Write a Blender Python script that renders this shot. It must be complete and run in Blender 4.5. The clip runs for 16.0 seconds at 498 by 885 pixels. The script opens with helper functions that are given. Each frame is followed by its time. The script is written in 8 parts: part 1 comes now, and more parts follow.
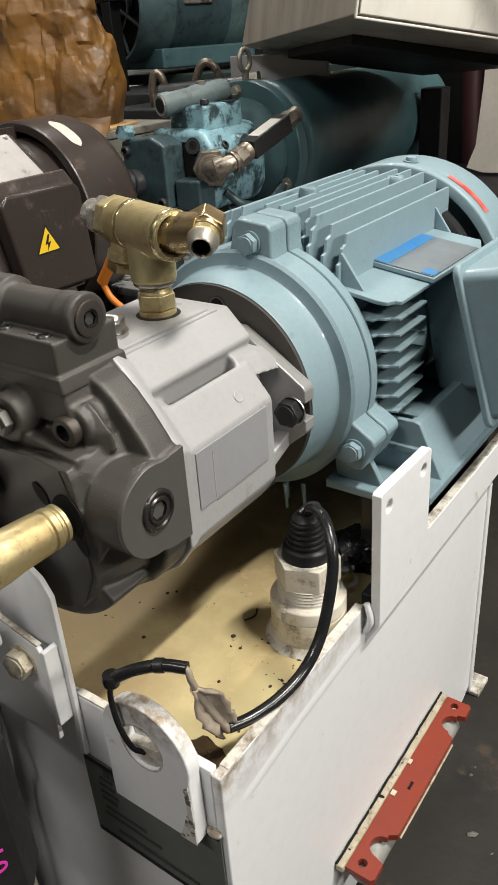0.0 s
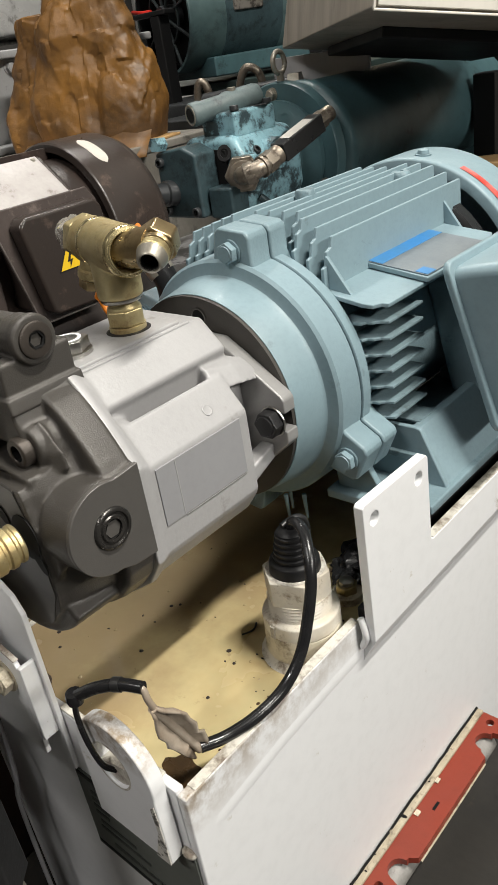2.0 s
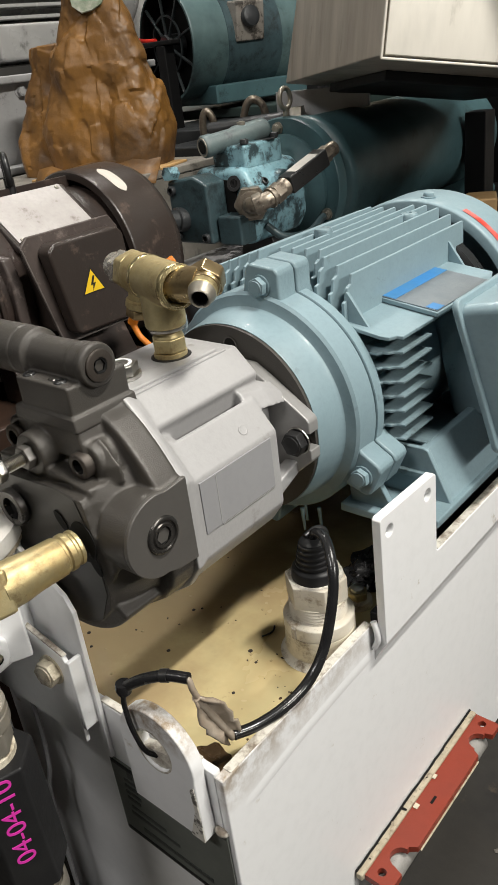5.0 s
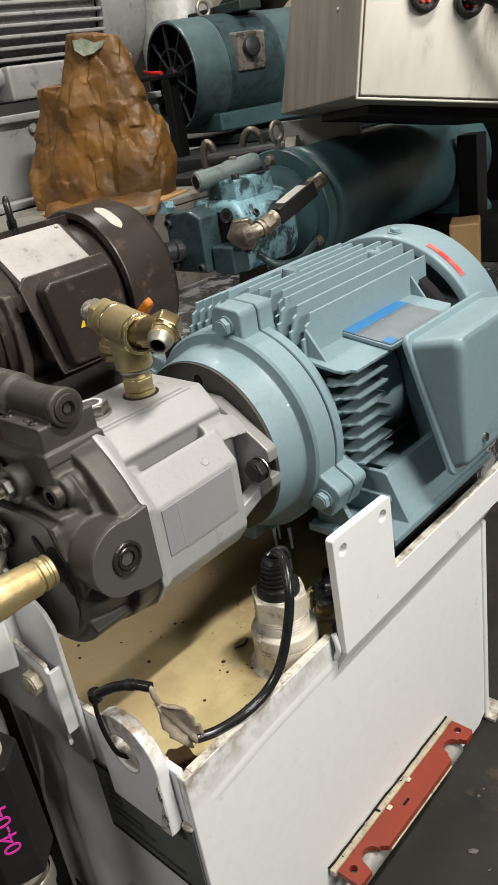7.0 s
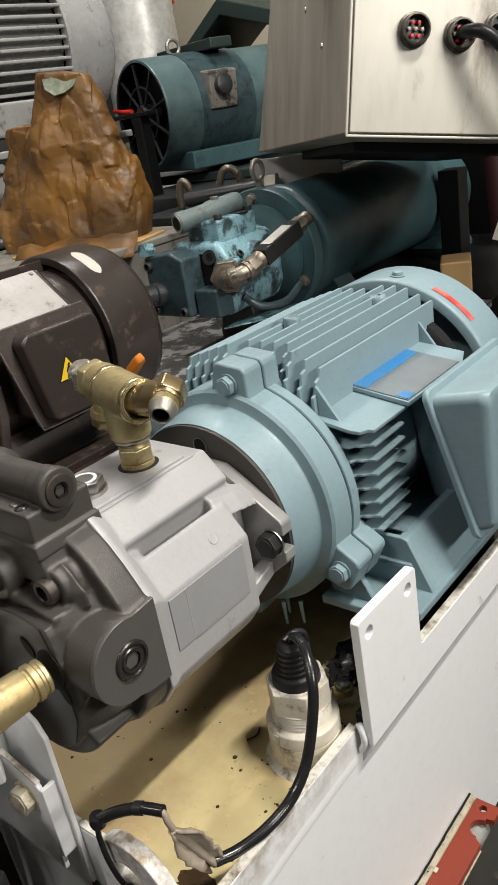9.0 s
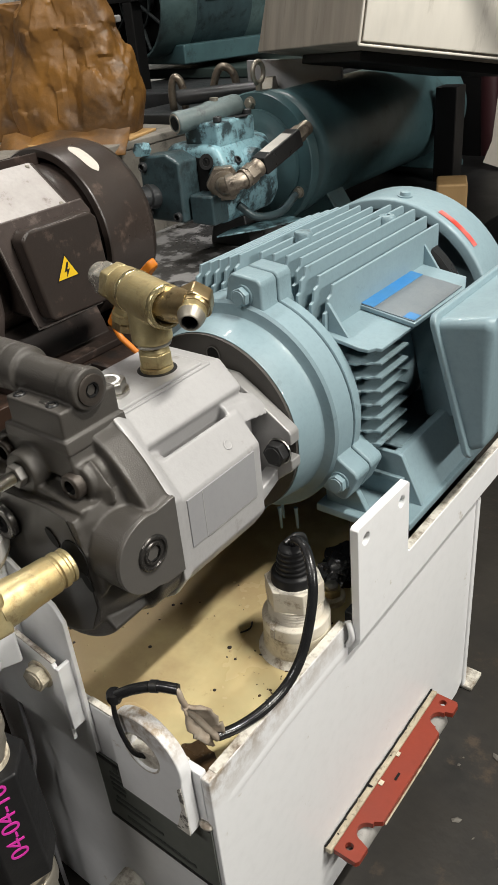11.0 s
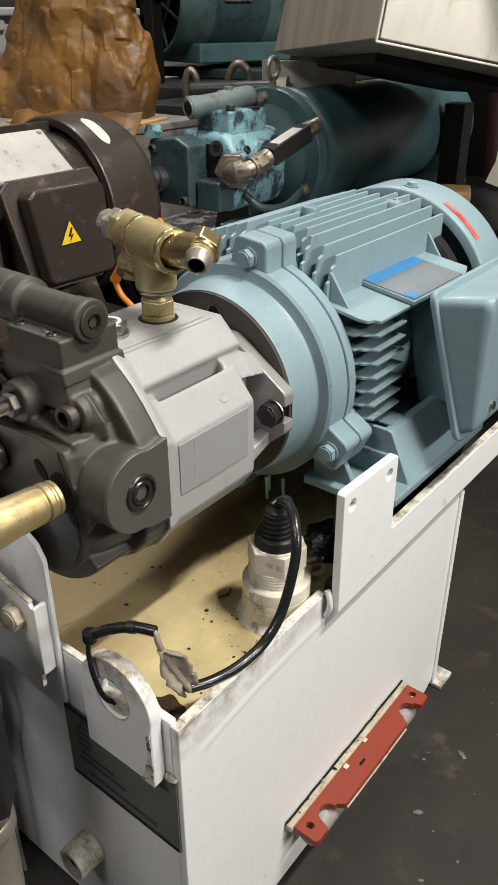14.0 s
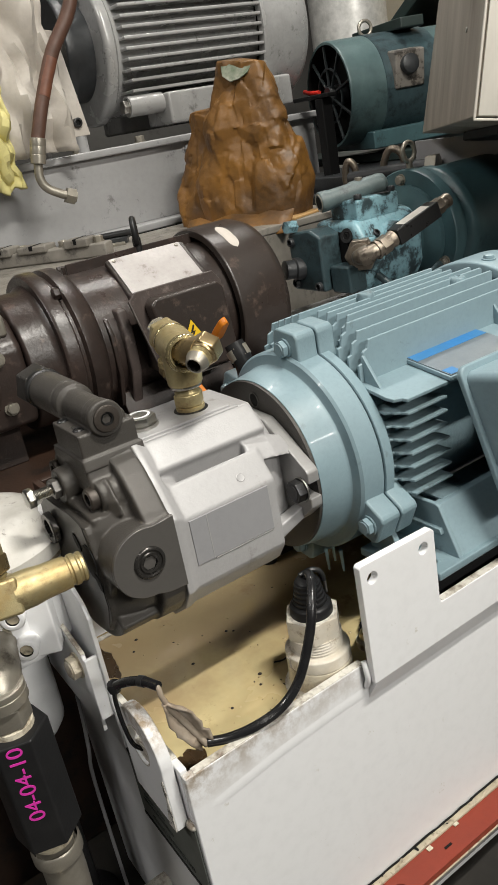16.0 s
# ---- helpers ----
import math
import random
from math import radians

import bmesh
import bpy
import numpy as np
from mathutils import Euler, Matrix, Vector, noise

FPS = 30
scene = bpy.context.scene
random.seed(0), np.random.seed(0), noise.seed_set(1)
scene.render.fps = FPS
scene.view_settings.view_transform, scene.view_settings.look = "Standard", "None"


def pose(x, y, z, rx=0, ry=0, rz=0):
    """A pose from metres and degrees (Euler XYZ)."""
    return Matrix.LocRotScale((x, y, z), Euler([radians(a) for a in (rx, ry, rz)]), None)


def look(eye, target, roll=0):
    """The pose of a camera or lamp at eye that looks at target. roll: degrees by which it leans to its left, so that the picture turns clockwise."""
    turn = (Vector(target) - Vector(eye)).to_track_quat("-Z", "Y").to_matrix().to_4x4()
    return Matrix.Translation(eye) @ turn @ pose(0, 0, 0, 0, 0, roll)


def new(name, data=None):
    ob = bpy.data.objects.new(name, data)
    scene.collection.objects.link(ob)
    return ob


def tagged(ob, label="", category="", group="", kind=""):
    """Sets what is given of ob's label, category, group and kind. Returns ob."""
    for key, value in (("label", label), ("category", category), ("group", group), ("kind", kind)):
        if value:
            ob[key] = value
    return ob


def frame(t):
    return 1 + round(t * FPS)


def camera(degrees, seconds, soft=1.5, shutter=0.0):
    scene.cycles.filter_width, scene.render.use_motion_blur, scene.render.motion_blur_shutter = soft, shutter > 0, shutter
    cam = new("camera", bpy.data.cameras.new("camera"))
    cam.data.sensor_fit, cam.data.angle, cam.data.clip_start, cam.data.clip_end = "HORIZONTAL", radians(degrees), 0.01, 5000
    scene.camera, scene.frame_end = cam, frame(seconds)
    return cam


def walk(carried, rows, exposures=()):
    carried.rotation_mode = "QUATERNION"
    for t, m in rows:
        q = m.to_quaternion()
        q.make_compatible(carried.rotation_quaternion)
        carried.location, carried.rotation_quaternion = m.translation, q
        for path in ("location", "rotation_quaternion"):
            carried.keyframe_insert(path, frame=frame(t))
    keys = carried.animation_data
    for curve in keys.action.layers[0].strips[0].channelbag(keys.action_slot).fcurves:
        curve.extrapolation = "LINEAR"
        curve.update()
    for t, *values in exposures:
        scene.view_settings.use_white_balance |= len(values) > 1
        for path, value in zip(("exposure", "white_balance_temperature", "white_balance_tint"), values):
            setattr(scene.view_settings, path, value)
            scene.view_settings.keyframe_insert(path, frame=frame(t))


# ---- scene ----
cam = camera(35.84, 16.0, soft=1.2)
# seconds, eye, yaw to the left of +y, pitch and roll
ROWS = [
    (0.0, 0.1931, -0.2100, 0.6528, 36.92, -27.95, -4.00),
    (0.5, 0.2117, -0.1994, 0.6480, 38.75, -28.12, -4.07),
    (1.0, 0.2380, -0.1939, 0.6513, 42.19, -27.85, -6.11),
    (1.5, 0.2570, -0.1608, 0.6471, 44.57, -27.42, -8.54),
    (2.0, 0.2462, -0.1539, 0.6470, 45.10, -27.02, -9.32),
    (2.5, 0.2464, -0.1646, 0.6523, 44.24, -26.45, -9.11),
    (3.0, 0.2429, -0.1818, 0.6562, 42.72, -25.96, -8.34),
    (3.5, 0.2453, -0.1864, 0.6547, 41.81, -25.63, -7.89),
    (4.0, 0.2423, -0.1952, 0.6601, 41.46, -25.50, -7.52),
    (4.2, 0.2372, -0.2044, 0.6669, 41.67, -25.57, -7.48),
    (6.3, 0.2859, -0.2077, 0.6821, 45.33, -26.59, -8.18),
    (6.5, 0.2894, -0.2039, 0.6859, 45.43, -26.28, -8.47),
    (7.0, 0.3167, -0.2016, 0.7051, 45.48, -25.26, -9.33),
    (7.5, 0.3230, -0.1941, 0.7140, 45.26, -24.13, -10.02),
    (8.0, 0.3023, -0.2010, 0.7321, 44.83, -23.26, -10.41),
    (8.5, 0.2845, -0.1849, 0.7269, 44.33, -22.51, -10.45),
    (9.0, 0.2536, -0.1708, 0.7100, 42.62, -23.37, -9.76),
    (9.2, 0.2453, -0.1761, 0.7155, 41.98, -23.94, -9.28),
    (11.3, 0.2306, -0.2177, 0.7258, 39.98, -30.53, -5.30),
    (11.5, 0.2062, -0.2251, 0.7318, 39.81, -30.07, -5.36),
    (12.0, 0.1653, -0.2453, 0.7515, 38.24, -29.52, -4.79),
    (12.5, 0.1530, -0.2565, 0.7587, 36.20, -29.34, -3.83),
    (13.0, 0.1574, -0.2629, 0.7564, 34.62, -29.27, -2.61),
    (13.5, 0.1836, -0.2635, 0.7315, 34.12, -29.36, -0.86),
    (14.0, 0.2410, -0.2332, 0.6854, 38.29, -28.93, -0.16),
    (14.5, 0.3002, -0.1741, 0.6912, 44.90, -27.93, -3.15),
    (15.0, 0.3418, -0.1513, 0.6899, 51.23, -26.48, -6.48),
    (15.5, 0.3875, -0.1408, 0.6935, 56.01, -24.53, -9.16),
    (16.0, 0.3942, -0.1352, 0.7026, 59.16, -22.27, -10.47),
]


def eye_pose(x, y, z, yaw, pitch, roll):
    return pose(x, y, z, 90 + pitch, 0, yaw) @ pose(0, 0, 0, 0, 0, roll)


walk(cam, [(t, eye_pose(*row)) for t, *row in ROWS], [(0.0, 0.02), (4.0, -0.04), (9.0, -0.11), (11.3, -0.03), (13.5, 0.01), (14.5, -0.02), (16.0, -0.20)])

# ---------------------------------------------------------------- light
world = bpy.data.worlds.new("world")
scene.world = world
world.use_nodes = True
world.node_tree.nodes["Background"].inputs[0].default_value = (0.75, 0.78, 0.82, 1)
world.node_tree.nodes["Background"].inputs[1].default_value = 0.001


def strip_lamp(loc, target, size, power, color):
    data = bpy.data.lights.new("unseen_lamp", "AREA")
    data.shape, data.size, data.size_y = "RECTANGLE", size[0], size[1]
    data.energy, data.color = power, color
    ob = new("unseen_lamp", data)
    ob.matrix_world = look(loc, target)
    return ob


strip_lamp((0.85, 0.45, 2.25), (-0.1, 0.45, 0.3), (0.6, 0.06), 54, (1.0, 0.965, 0.885))
# Low side lamp, out of view, added to brighten the tank's side wall.
strip_lamp((2.2, 0.45, 1.65), (0.0, 0.15, 0.25), (1.2, 0.1), 40, (1.0, 0.97, 0.905))
strip_lamp((-1.0, 1.00, 2.25), (-0.6, 1.05, 0.4), (1.2, 0.06), 25, (1.0, 0.97, 0.91))
# Unseen fill lamp behind the viewer, added to lift the front faces.
strip_lamp((-0.30, -1.45, 2.35), (-0.1, 0.05, 0.4), (1.2, 0.06), 25, (1.0, 0.97, 0.93))


# ---------------------------------------------------------------- materials
def material(name, base, second=None, rough=0.4, metal=0.0, grain=90.0, blotch=9.0, mix=0.35, dirt=None, dirt_amount=0.0,
             dirt_scale=22.0, bump=0.15, bump_scale=None, spread=0.12, stretch=(1, 1, 1), coat=0.0, crisp=0.0):
    """A worn surface: blotches, grain, specks of dirt, uneven gloss and fine relief, at real size."""
    m = bpy.data.materials.new(name)
    m.use_nodes = True
    nodes, links = m.node_tree.nodes, m.node_tree.links
    shader = nodes["Principled BSDF"]
    place = nodes.new("ShaderNodeTexCoord")
    scale = nodes.new("ShaderNodeMapping")
    scale.inputs["Scale"].default_value = stretch
    links.new(place.outputs["Object"], scale.inputs["Vector"])

    def noise_at(size, detail=4.0, rough_=0.6):
        n = nodes.new("ShaderNodeTexNoise")
        n.inputs["Scale"].default_value, n.inputs["Detail"].default_value, n.inputs["Roughness"].default_value = size, detail, rough_
        links.new(scale.outputs[0], n.inputs["Vector"])
        return n.outputs["Fac"]

    def ramp(value, low, high):
        r = nodes.new("ShaderNodeMapRange")
        r.inputs["From Min"].default_value, r.inputs["From Max"].default_value = low, high
        links.new(value, r.inputs["Value"])
        return r.outputs["Result"]

    def mixed(fac, a, b, most=1.0):
        k = nodes.new("ShaderNodeMix")
        k.data_type = "RGBA"
        amount = nodes.new("ShaderNodeMath")
        amount.operation, amount.inputs[1].default_value = "MULTIPLY", most
        links.new(fac, amount.inputs[0])
        links.new(amount.outputs[0], k.inputs["Factor"])
        for value, slot in ((a, k.inputs["A"]), (b, k.inputs["B"])):
            if isinstance(value, tuple):
                slot.default_value = (*value, 1)
            else:
                links.new(value, slot)
        return k.outputs["Result"]

    second = second or tuple(c * 0.72 for c in base)
    big, fine = noise_at(blotch, 5), noise_at(grain, 3)
    color = mixed(ramp(big, 0.35, 0.7), base, second, mix)
    color = mixed(ramp(fine, 0.45, 0.75), color, tuple(c * 0.75 for c in base), mix * 0.6)
    gloss = ramp(big, 0.2, 0.8)
    if dirt:
        spots = ramp(noise_at(dirt_scale, 8, 0.72), 0.62 - 0.22 * dirt_amount, (0.62 - 0.22 * dirt_amount + crisp) if crisp else (0.72 - 0.12 * dirt_amount))
        color = mixed(spots, color, dirt, 0.85)
    links.new(color, shader.inputs["Base Color"])
    span = nodes.new("ShaderNodeMapRange")
    span.inputs["To Min"].default_value, span.inputs["To Max"].default_value = max(0.03, rough - spread), min(1, rough + spread)
    links.new(gloss, span.inputs["Value"])
    links.new(span.outputs["Result"], shader.inputs["Roughness"])
    shader.inputs["Metallic"].default_value = metal
    shader.inputs["Coat Weight"].default_value = coat
    relief = nodes.new("ShaderNodeBump")
    relief.inputs["Strength"].default_value, relief.inputs["Distance"].default_value = bump, 0.001
    links.new(noise_at(bump_scale or grain * 4, 3), relief.inputs["Height"])
    links.new(relief.outputs[0], shader.inputs["Normal"])
    return m


WHITE = material("white_paint", (0.83, 0.835, 0.845), (0.775, 0.775, 0.775), 0.36, mix=0.3, blotch=7, dirt=(0.42, 0.37, 0.28), dirt_amount=-0.10, dirt_scale=35, bump=0.06)
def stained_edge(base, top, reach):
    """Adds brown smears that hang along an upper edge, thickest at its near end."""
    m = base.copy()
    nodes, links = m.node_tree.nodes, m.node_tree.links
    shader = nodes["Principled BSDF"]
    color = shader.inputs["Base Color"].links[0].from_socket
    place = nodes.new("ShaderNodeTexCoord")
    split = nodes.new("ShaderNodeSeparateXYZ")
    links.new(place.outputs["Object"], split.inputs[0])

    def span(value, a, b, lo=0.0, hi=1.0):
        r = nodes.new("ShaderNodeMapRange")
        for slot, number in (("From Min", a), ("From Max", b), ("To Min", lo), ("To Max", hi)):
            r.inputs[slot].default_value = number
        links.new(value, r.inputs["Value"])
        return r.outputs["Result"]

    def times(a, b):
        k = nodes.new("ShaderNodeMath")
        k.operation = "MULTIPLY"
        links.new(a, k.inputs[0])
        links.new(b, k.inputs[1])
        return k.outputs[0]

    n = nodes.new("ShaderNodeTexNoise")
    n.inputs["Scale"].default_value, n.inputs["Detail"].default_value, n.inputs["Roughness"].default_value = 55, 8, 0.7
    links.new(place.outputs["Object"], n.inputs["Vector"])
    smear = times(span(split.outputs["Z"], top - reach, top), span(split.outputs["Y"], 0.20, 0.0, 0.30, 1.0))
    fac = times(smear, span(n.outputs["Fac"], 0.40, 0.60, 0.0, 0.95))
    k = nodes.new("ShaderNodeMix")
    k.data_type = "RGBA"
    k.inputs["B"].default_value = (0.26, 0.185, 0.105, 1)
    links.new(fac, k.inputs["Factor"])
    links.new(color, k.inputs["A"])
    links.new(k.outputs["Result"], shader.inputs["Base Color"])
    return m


def oil_and_shade_browned(base):
    """Adds a wide brown zone along the deck's far side, oil stain and the pump's shade in one colour, with cloudy
    edges.
    """
    m = base.copy()
    nodes, links = m.node_tree.nodes, m.node_tree.links
    shader = nodes["Principled BSDF"]
    color = shader.inputs["Base Color"].links[0].from_socket
    place = nodes.new("ShaderNodeTexCoord")
    split = nodes.new("ShaderNodeSeparateXYZ")
    links.new(place.outputs["Object"], split.inputs[0])
    cloud = nodes.new("ShaderNodeTexNoise")
    cloud.inputs["Scale"].default_value, cloud.inputs["Detail"].default_value, cloud.inputs["Roughness"].default_value = 16, 6, 0.6
    links.new(place.outputs["Object"], cloud.inputs["Vector"])
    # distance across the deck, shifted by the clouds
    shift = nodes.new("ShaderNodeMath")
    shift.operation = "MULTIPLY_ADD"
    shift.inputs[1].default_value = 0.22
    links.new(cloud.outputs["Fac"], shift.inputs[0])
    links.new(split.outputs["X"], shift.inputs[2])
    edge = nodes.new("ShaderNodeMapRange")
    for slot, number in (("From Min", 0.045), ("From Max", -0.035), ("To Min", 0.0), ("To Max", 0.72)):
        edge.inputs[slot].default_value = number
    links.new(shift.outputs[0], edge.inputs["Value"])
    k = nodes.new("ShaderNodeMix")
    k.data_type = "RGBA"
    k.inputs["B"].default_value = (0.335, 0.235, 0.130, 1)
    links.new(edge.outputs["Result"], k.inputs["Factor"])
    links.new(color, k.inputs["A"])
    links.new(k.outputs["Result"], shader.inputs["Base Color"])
    return m


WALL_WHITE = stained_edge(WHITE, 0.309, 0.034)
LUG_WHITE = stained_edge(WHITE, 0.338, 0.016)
SPECKLED = material("chipped_speckled_paint", (0.72, 0.70, 0.65), (0.55, 0.50, 0.42), 0.5, mix=0.7, blotch=40, dirt=(0.03, 0.024, 0.018), dirt_amount=0.45, dirt_scale=140, bump=0.5, crisp=0.04)
GRIMY = material("grimy_white_paint", (0.70, 0.68, 0.62), (0.50, 0.44, 0.34), 0.45, mix=0.55, blotch=30, grain=160, dirt=(0.13, 0.09, 0.06), dirt_amount=0.75, dirt_scale=60, bump=0.3)
DECK = material("oiled_cream_paint", (0.70, 0.605, 0.335), (0.45, 0.33, 0.165), 0.24, mix=0.95, blotch=7.0, grain=45, dirt=(0.30, 0.195, 0.095), dirt_amount=0.10, dirt_scale=20, bump=0.03, spread=0.12, coat=0.7)
DECK = oil_and_shade_browned(DECK)
BLUE = material("grey_blue_paint", (0.222, 0.312, 0.350), (0.185, 0.265, 0.300), 0.47, mix=0.6, blotch=14, grain=260, bump=0.10, bump_scale=600, dirt=(0.10, 0.125, 0.13), dirt_amount=0.02, coat=0.12)
# Dark blotches stand for the shade between the fins as well as grime.
BLUE_SHADED_GRIMY = material("shaded_grimy_blue_paint", (0.212, 0.298, 0.333), (0.125, 0.175, 0.190), 0.42, mix=0.9, blotch=22, grain=200, bump=0.3, bump_scale=300, dirt=(0.045, 0.055, 0.056), dirt_amount=0.30, dirt_scale=30)
BLUE_CAST = material("grey_blue_cast", (0.212, 0.30, 0.336), (0.150, 0.218, 0.246), 0.40, mix=0.6, blotch=18, grain=200, bump=0.4, bump_scale=300, dirt=(0.045, 0.05, 0.05), dirt_amount=0.12)
CAST = material("dark_cast_iron", (0.072, 0.066, 0.059), (0.049, 0.045, 0.041), 0.40, mix=0.55, blotch=20, grain=500, bump=0.32, bump_scale=1300, metal=0.2)
CAST_FLAT = material("machined_dark_iron", (0.125, 0.118, 0.110), (0.09, 0.085, 0.08), 0.38, mix=0.4, blotch=25, grain=300, bump=0.1, metal=0.35)
SILVER = material("silver_paint", (0.385, 0.380, 0.382), (0.318, 0.313, 0.315), 0.40, mix=0.45, blotch=12, grain=240, bump=0.14, bump_scale=420, metal=0.1, dirt=(0.22, 0.205, 0.185), dirt_amount=0.02)
PAD_GREY = material("grey_pad_paint", (0.285, 0.285, 0.295), (0.25, 0.25, 0.26), 0.38, mix=0.3, blotch=14, grain=200, bump=0.05)
BRASS = material("yellow_zinc_steel", (0.54, 0.465, 0.265), (0.38, 0.275, 0.115), 0.43, metal=0.7, mix=1.0, blotch=30, grain=260, bump=0.14, bump_scale=900, spread=0.12, dirt=(0.20, 0.13, 0.06), dirt_amount=0.40, dirt_scale=45)
BRASS_DARK = material("browned_zinc_steel", (0.44, 0.345, 0.19), (0.26, 0.175, 0.085), 0.30, metal=0.85, mix=0.9, blotch=60, grain=260, bump=0.06, bump_scale=700, spread=0.1, dirt=(0.08, 0.05, 0.024), dirt_amount=0.30, dirt_scale=70)
CAST_FACE = material("smooth_dark_iron", (0.046, 0.043, 0.040), (0.032, 0.030, 0.028), 0.36, mix=0.5, blotch=24, grain=300, bump=0.08, metal=0.2)
STEEL = material("zinc_steel", (0.50, 0.49, 0.46), (0.36, 0.34, 0.31), 0.32, metal=1.0, mix=0.5, blotch=60, grain=260, bump=0.15)
DULL_STEEL = material("dull_steel", (0.35, 0.325, 0.275), (0.21, 0.19, 0.155), 0.38, metal=0.6, mix=0.6, blotch=35, grain=180, bump=0.15, dirt=(0.07, 0.055, 0.045), dirt_amount=0.12)
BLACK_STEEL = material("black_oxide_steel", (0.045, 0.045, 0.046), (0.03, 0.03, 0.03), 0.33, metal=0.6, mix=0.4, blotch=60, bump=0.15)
RUBBER = material("black_rubber", (0.014, 0.014, 0.015), (0.022, 0.022, 0.022), 0.38, mix=0.5, blotch=50, bump=0.12)
CABLE = material("black_cable_jacket", (0.012, 0.012, 0.013), (0.02, 0.02, 0.02), 0.22, mix=0.4, blotch=60, bump=0.05)
# Near-black, mostly standing in for the shade inside holes, sockets and gaps.
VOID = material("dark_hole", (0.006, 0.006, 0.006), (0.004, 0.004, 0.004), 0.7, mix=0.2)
NYLON = material("stained_white_nylon", (0.68, 0.63, 0.51), (0.46, 0.385, 0.26), 0.4, mix=0.7, blotch=40, grain=160, dirt=(0.15, 0.10, 0.06), dirt_amount=0.52, dirt_scale=60, bump=0.15)
NYLON_WHITE = material("white_nylon", (0.70, 0.66, 0.58), (0.52, 0.45, 0.34), 0.36, mix=0.8, blotch=35, grain=160, dirt=(0.20, 0.135, 0.07), dirt_amount=0.28, dirt_scale=55, bump=0.12)
RED = material("red_oxide_paint", (0.25, 0.036, 0.017), (0.19, 0.029, 0.015), 0.45, mix=0.5, blotch=25, grain=160, dirt=(0.09, 0.035, 0.026), dirt_amount=0.06, bump=0.15)
BARE = material("bare_primer_edge", (0.50, 0.44, 0.33), (0.30, 0.24, 0.16), 0.6, mix=0.7, blotch=60, grain=200, dirt=(0.05, 0.04, 0.03), dirt_amount=0.35, dirt_scale=80, bump=0.4)
ALU = material("aluminium_plate", (0.21, 0.24, 0.265), (0.16, 0.19, 0.215), 0.40, metal=0.4, mix=0.5, blotch=30, grain=300, bump=0.06)
SIGN_BLUE = material("blue_print", (0.030, 0.185, 0.46), (0.06, 0.20, 0.38), 0.4, mix=0.8, blotch=40, bump=0.03)
SIGN_RED = material("red_sticker", (0.62, 0.03, 0.02), (0.5, 0.03, 0.02), 0.35, mix=0.3, bump=0.03)
FADED_RED = material("faded_red_sticker", (0.62, 0.05, 0.035), (0.45, 0.36, 0.34), 0.4, mix=1.0, blotch=28, bump=0.03)
SIGN_YELLOW = material("yellow_sticker", (0.80, 0.52, 0.02), (0.7, 0.45, 0.02), 0.4, mix=0.2, bump=0.03)
SIGN_BLACK = material("black_print", (0.01, 0.01, 0.01), None, 0.5, mix=0.1, bump=0.02)
PLATE_DARK = material("dark_engraved_plate", (0.135, 0.145, 0.130), (0.10, 0.108, 0.098), 0.5, mix=0.5, blotch=20, bump=0.08)
PRINT_GREY = material("worn_dark_print", (0.055, 0.060, 0.055), (0.085, 0.09, 0.083), 0.5, mix=0.4, bump=0.02)
CLEAR = material("cloudy_plastic_sleeve", (0.40, 0.34, 0.275), (0.25, 0.19, 0.135), 0.20, mix=0.9, blotch=50, bump=0.25, dirt=(0.15, 0.09, 0.05), dirt_amount=0.2)
PINK = material("pink_paint_marker", (0.72, 0.04, 0.42), (0.6, 0.03, 0.36), 0.5, mix=0.3, bump=0.05)
ORANGE = material("orange_plastic", (0.60, 0.185, 0.015), (0.42, 0.12, 0.012), 0.4, mix=0.4, bump=0.06)


# ---------------------------------------------------------------- mesh helpers
def merge(bm, tmp, m=None):
    if m is not None:
        tmp.transform(m)
        if m.determinant() < 0:
            bmesh.ops.reverse_faces(tmp, faces=tmp.faces)
    me = bpy.data.meshes.new("tmp")
    tmp.to_mesh(me)
    tmp.free()
    bm.from_mesh(me)
    bpy.data.meshes.remove(me)
    return bm


def soften(bm, size, seg=2, angle=0.5):
    if size > 0:
        edges = [e for e in bm.edges if len(e.link_faces) == 2 and e.calc_face_angle(0) > angle]
        bmesh.ops.bevel(bm, geom=edges, offset=size, offset_type="OFFSET", segments=seg, profile=0.5, affect="EDGES", clamp_overlap=True)


def box(x0, x1, y0, y1, z0, z1, bev=0.0, m=None, bm=None, seg=2):
    bm = bm or bmesh.new()
    t = bmesh.new()
    bmesh.ops.create_cube(t, size=1)
    for v in t.verts:
        v.co = Vector(((x0 + x1) / 2 + v.co.x * (x1 - x0), (y0 + y1) / 2 + v.co.y * (y1 - y0), (z0 + z1) / 2 + v.co.z * (z1 - z0)))
    soften(t, bev, seg)
    return merge(bm, t, m)


AXIS = {"X": Matrix(((0, 0, 1, 0), (1, 0, 0, 0), (0, 1, 0, 0), (0, 0, 0, 1))),
        "Y": Matrix(((1, 0, 0, 0), (0, 0, 1, 0), (0, -1, 0, 0), (0, 0, 0, 1))), "Z": Matrix.Identity(4)}


def along(a, b):
    """The frame whose z runs from a to b."""
    way = Vector(b) - Vector(a)
    return Matrix.Translation(a) @ way.to_track_quat("Z", "Y").to_matrix().to_4x4()


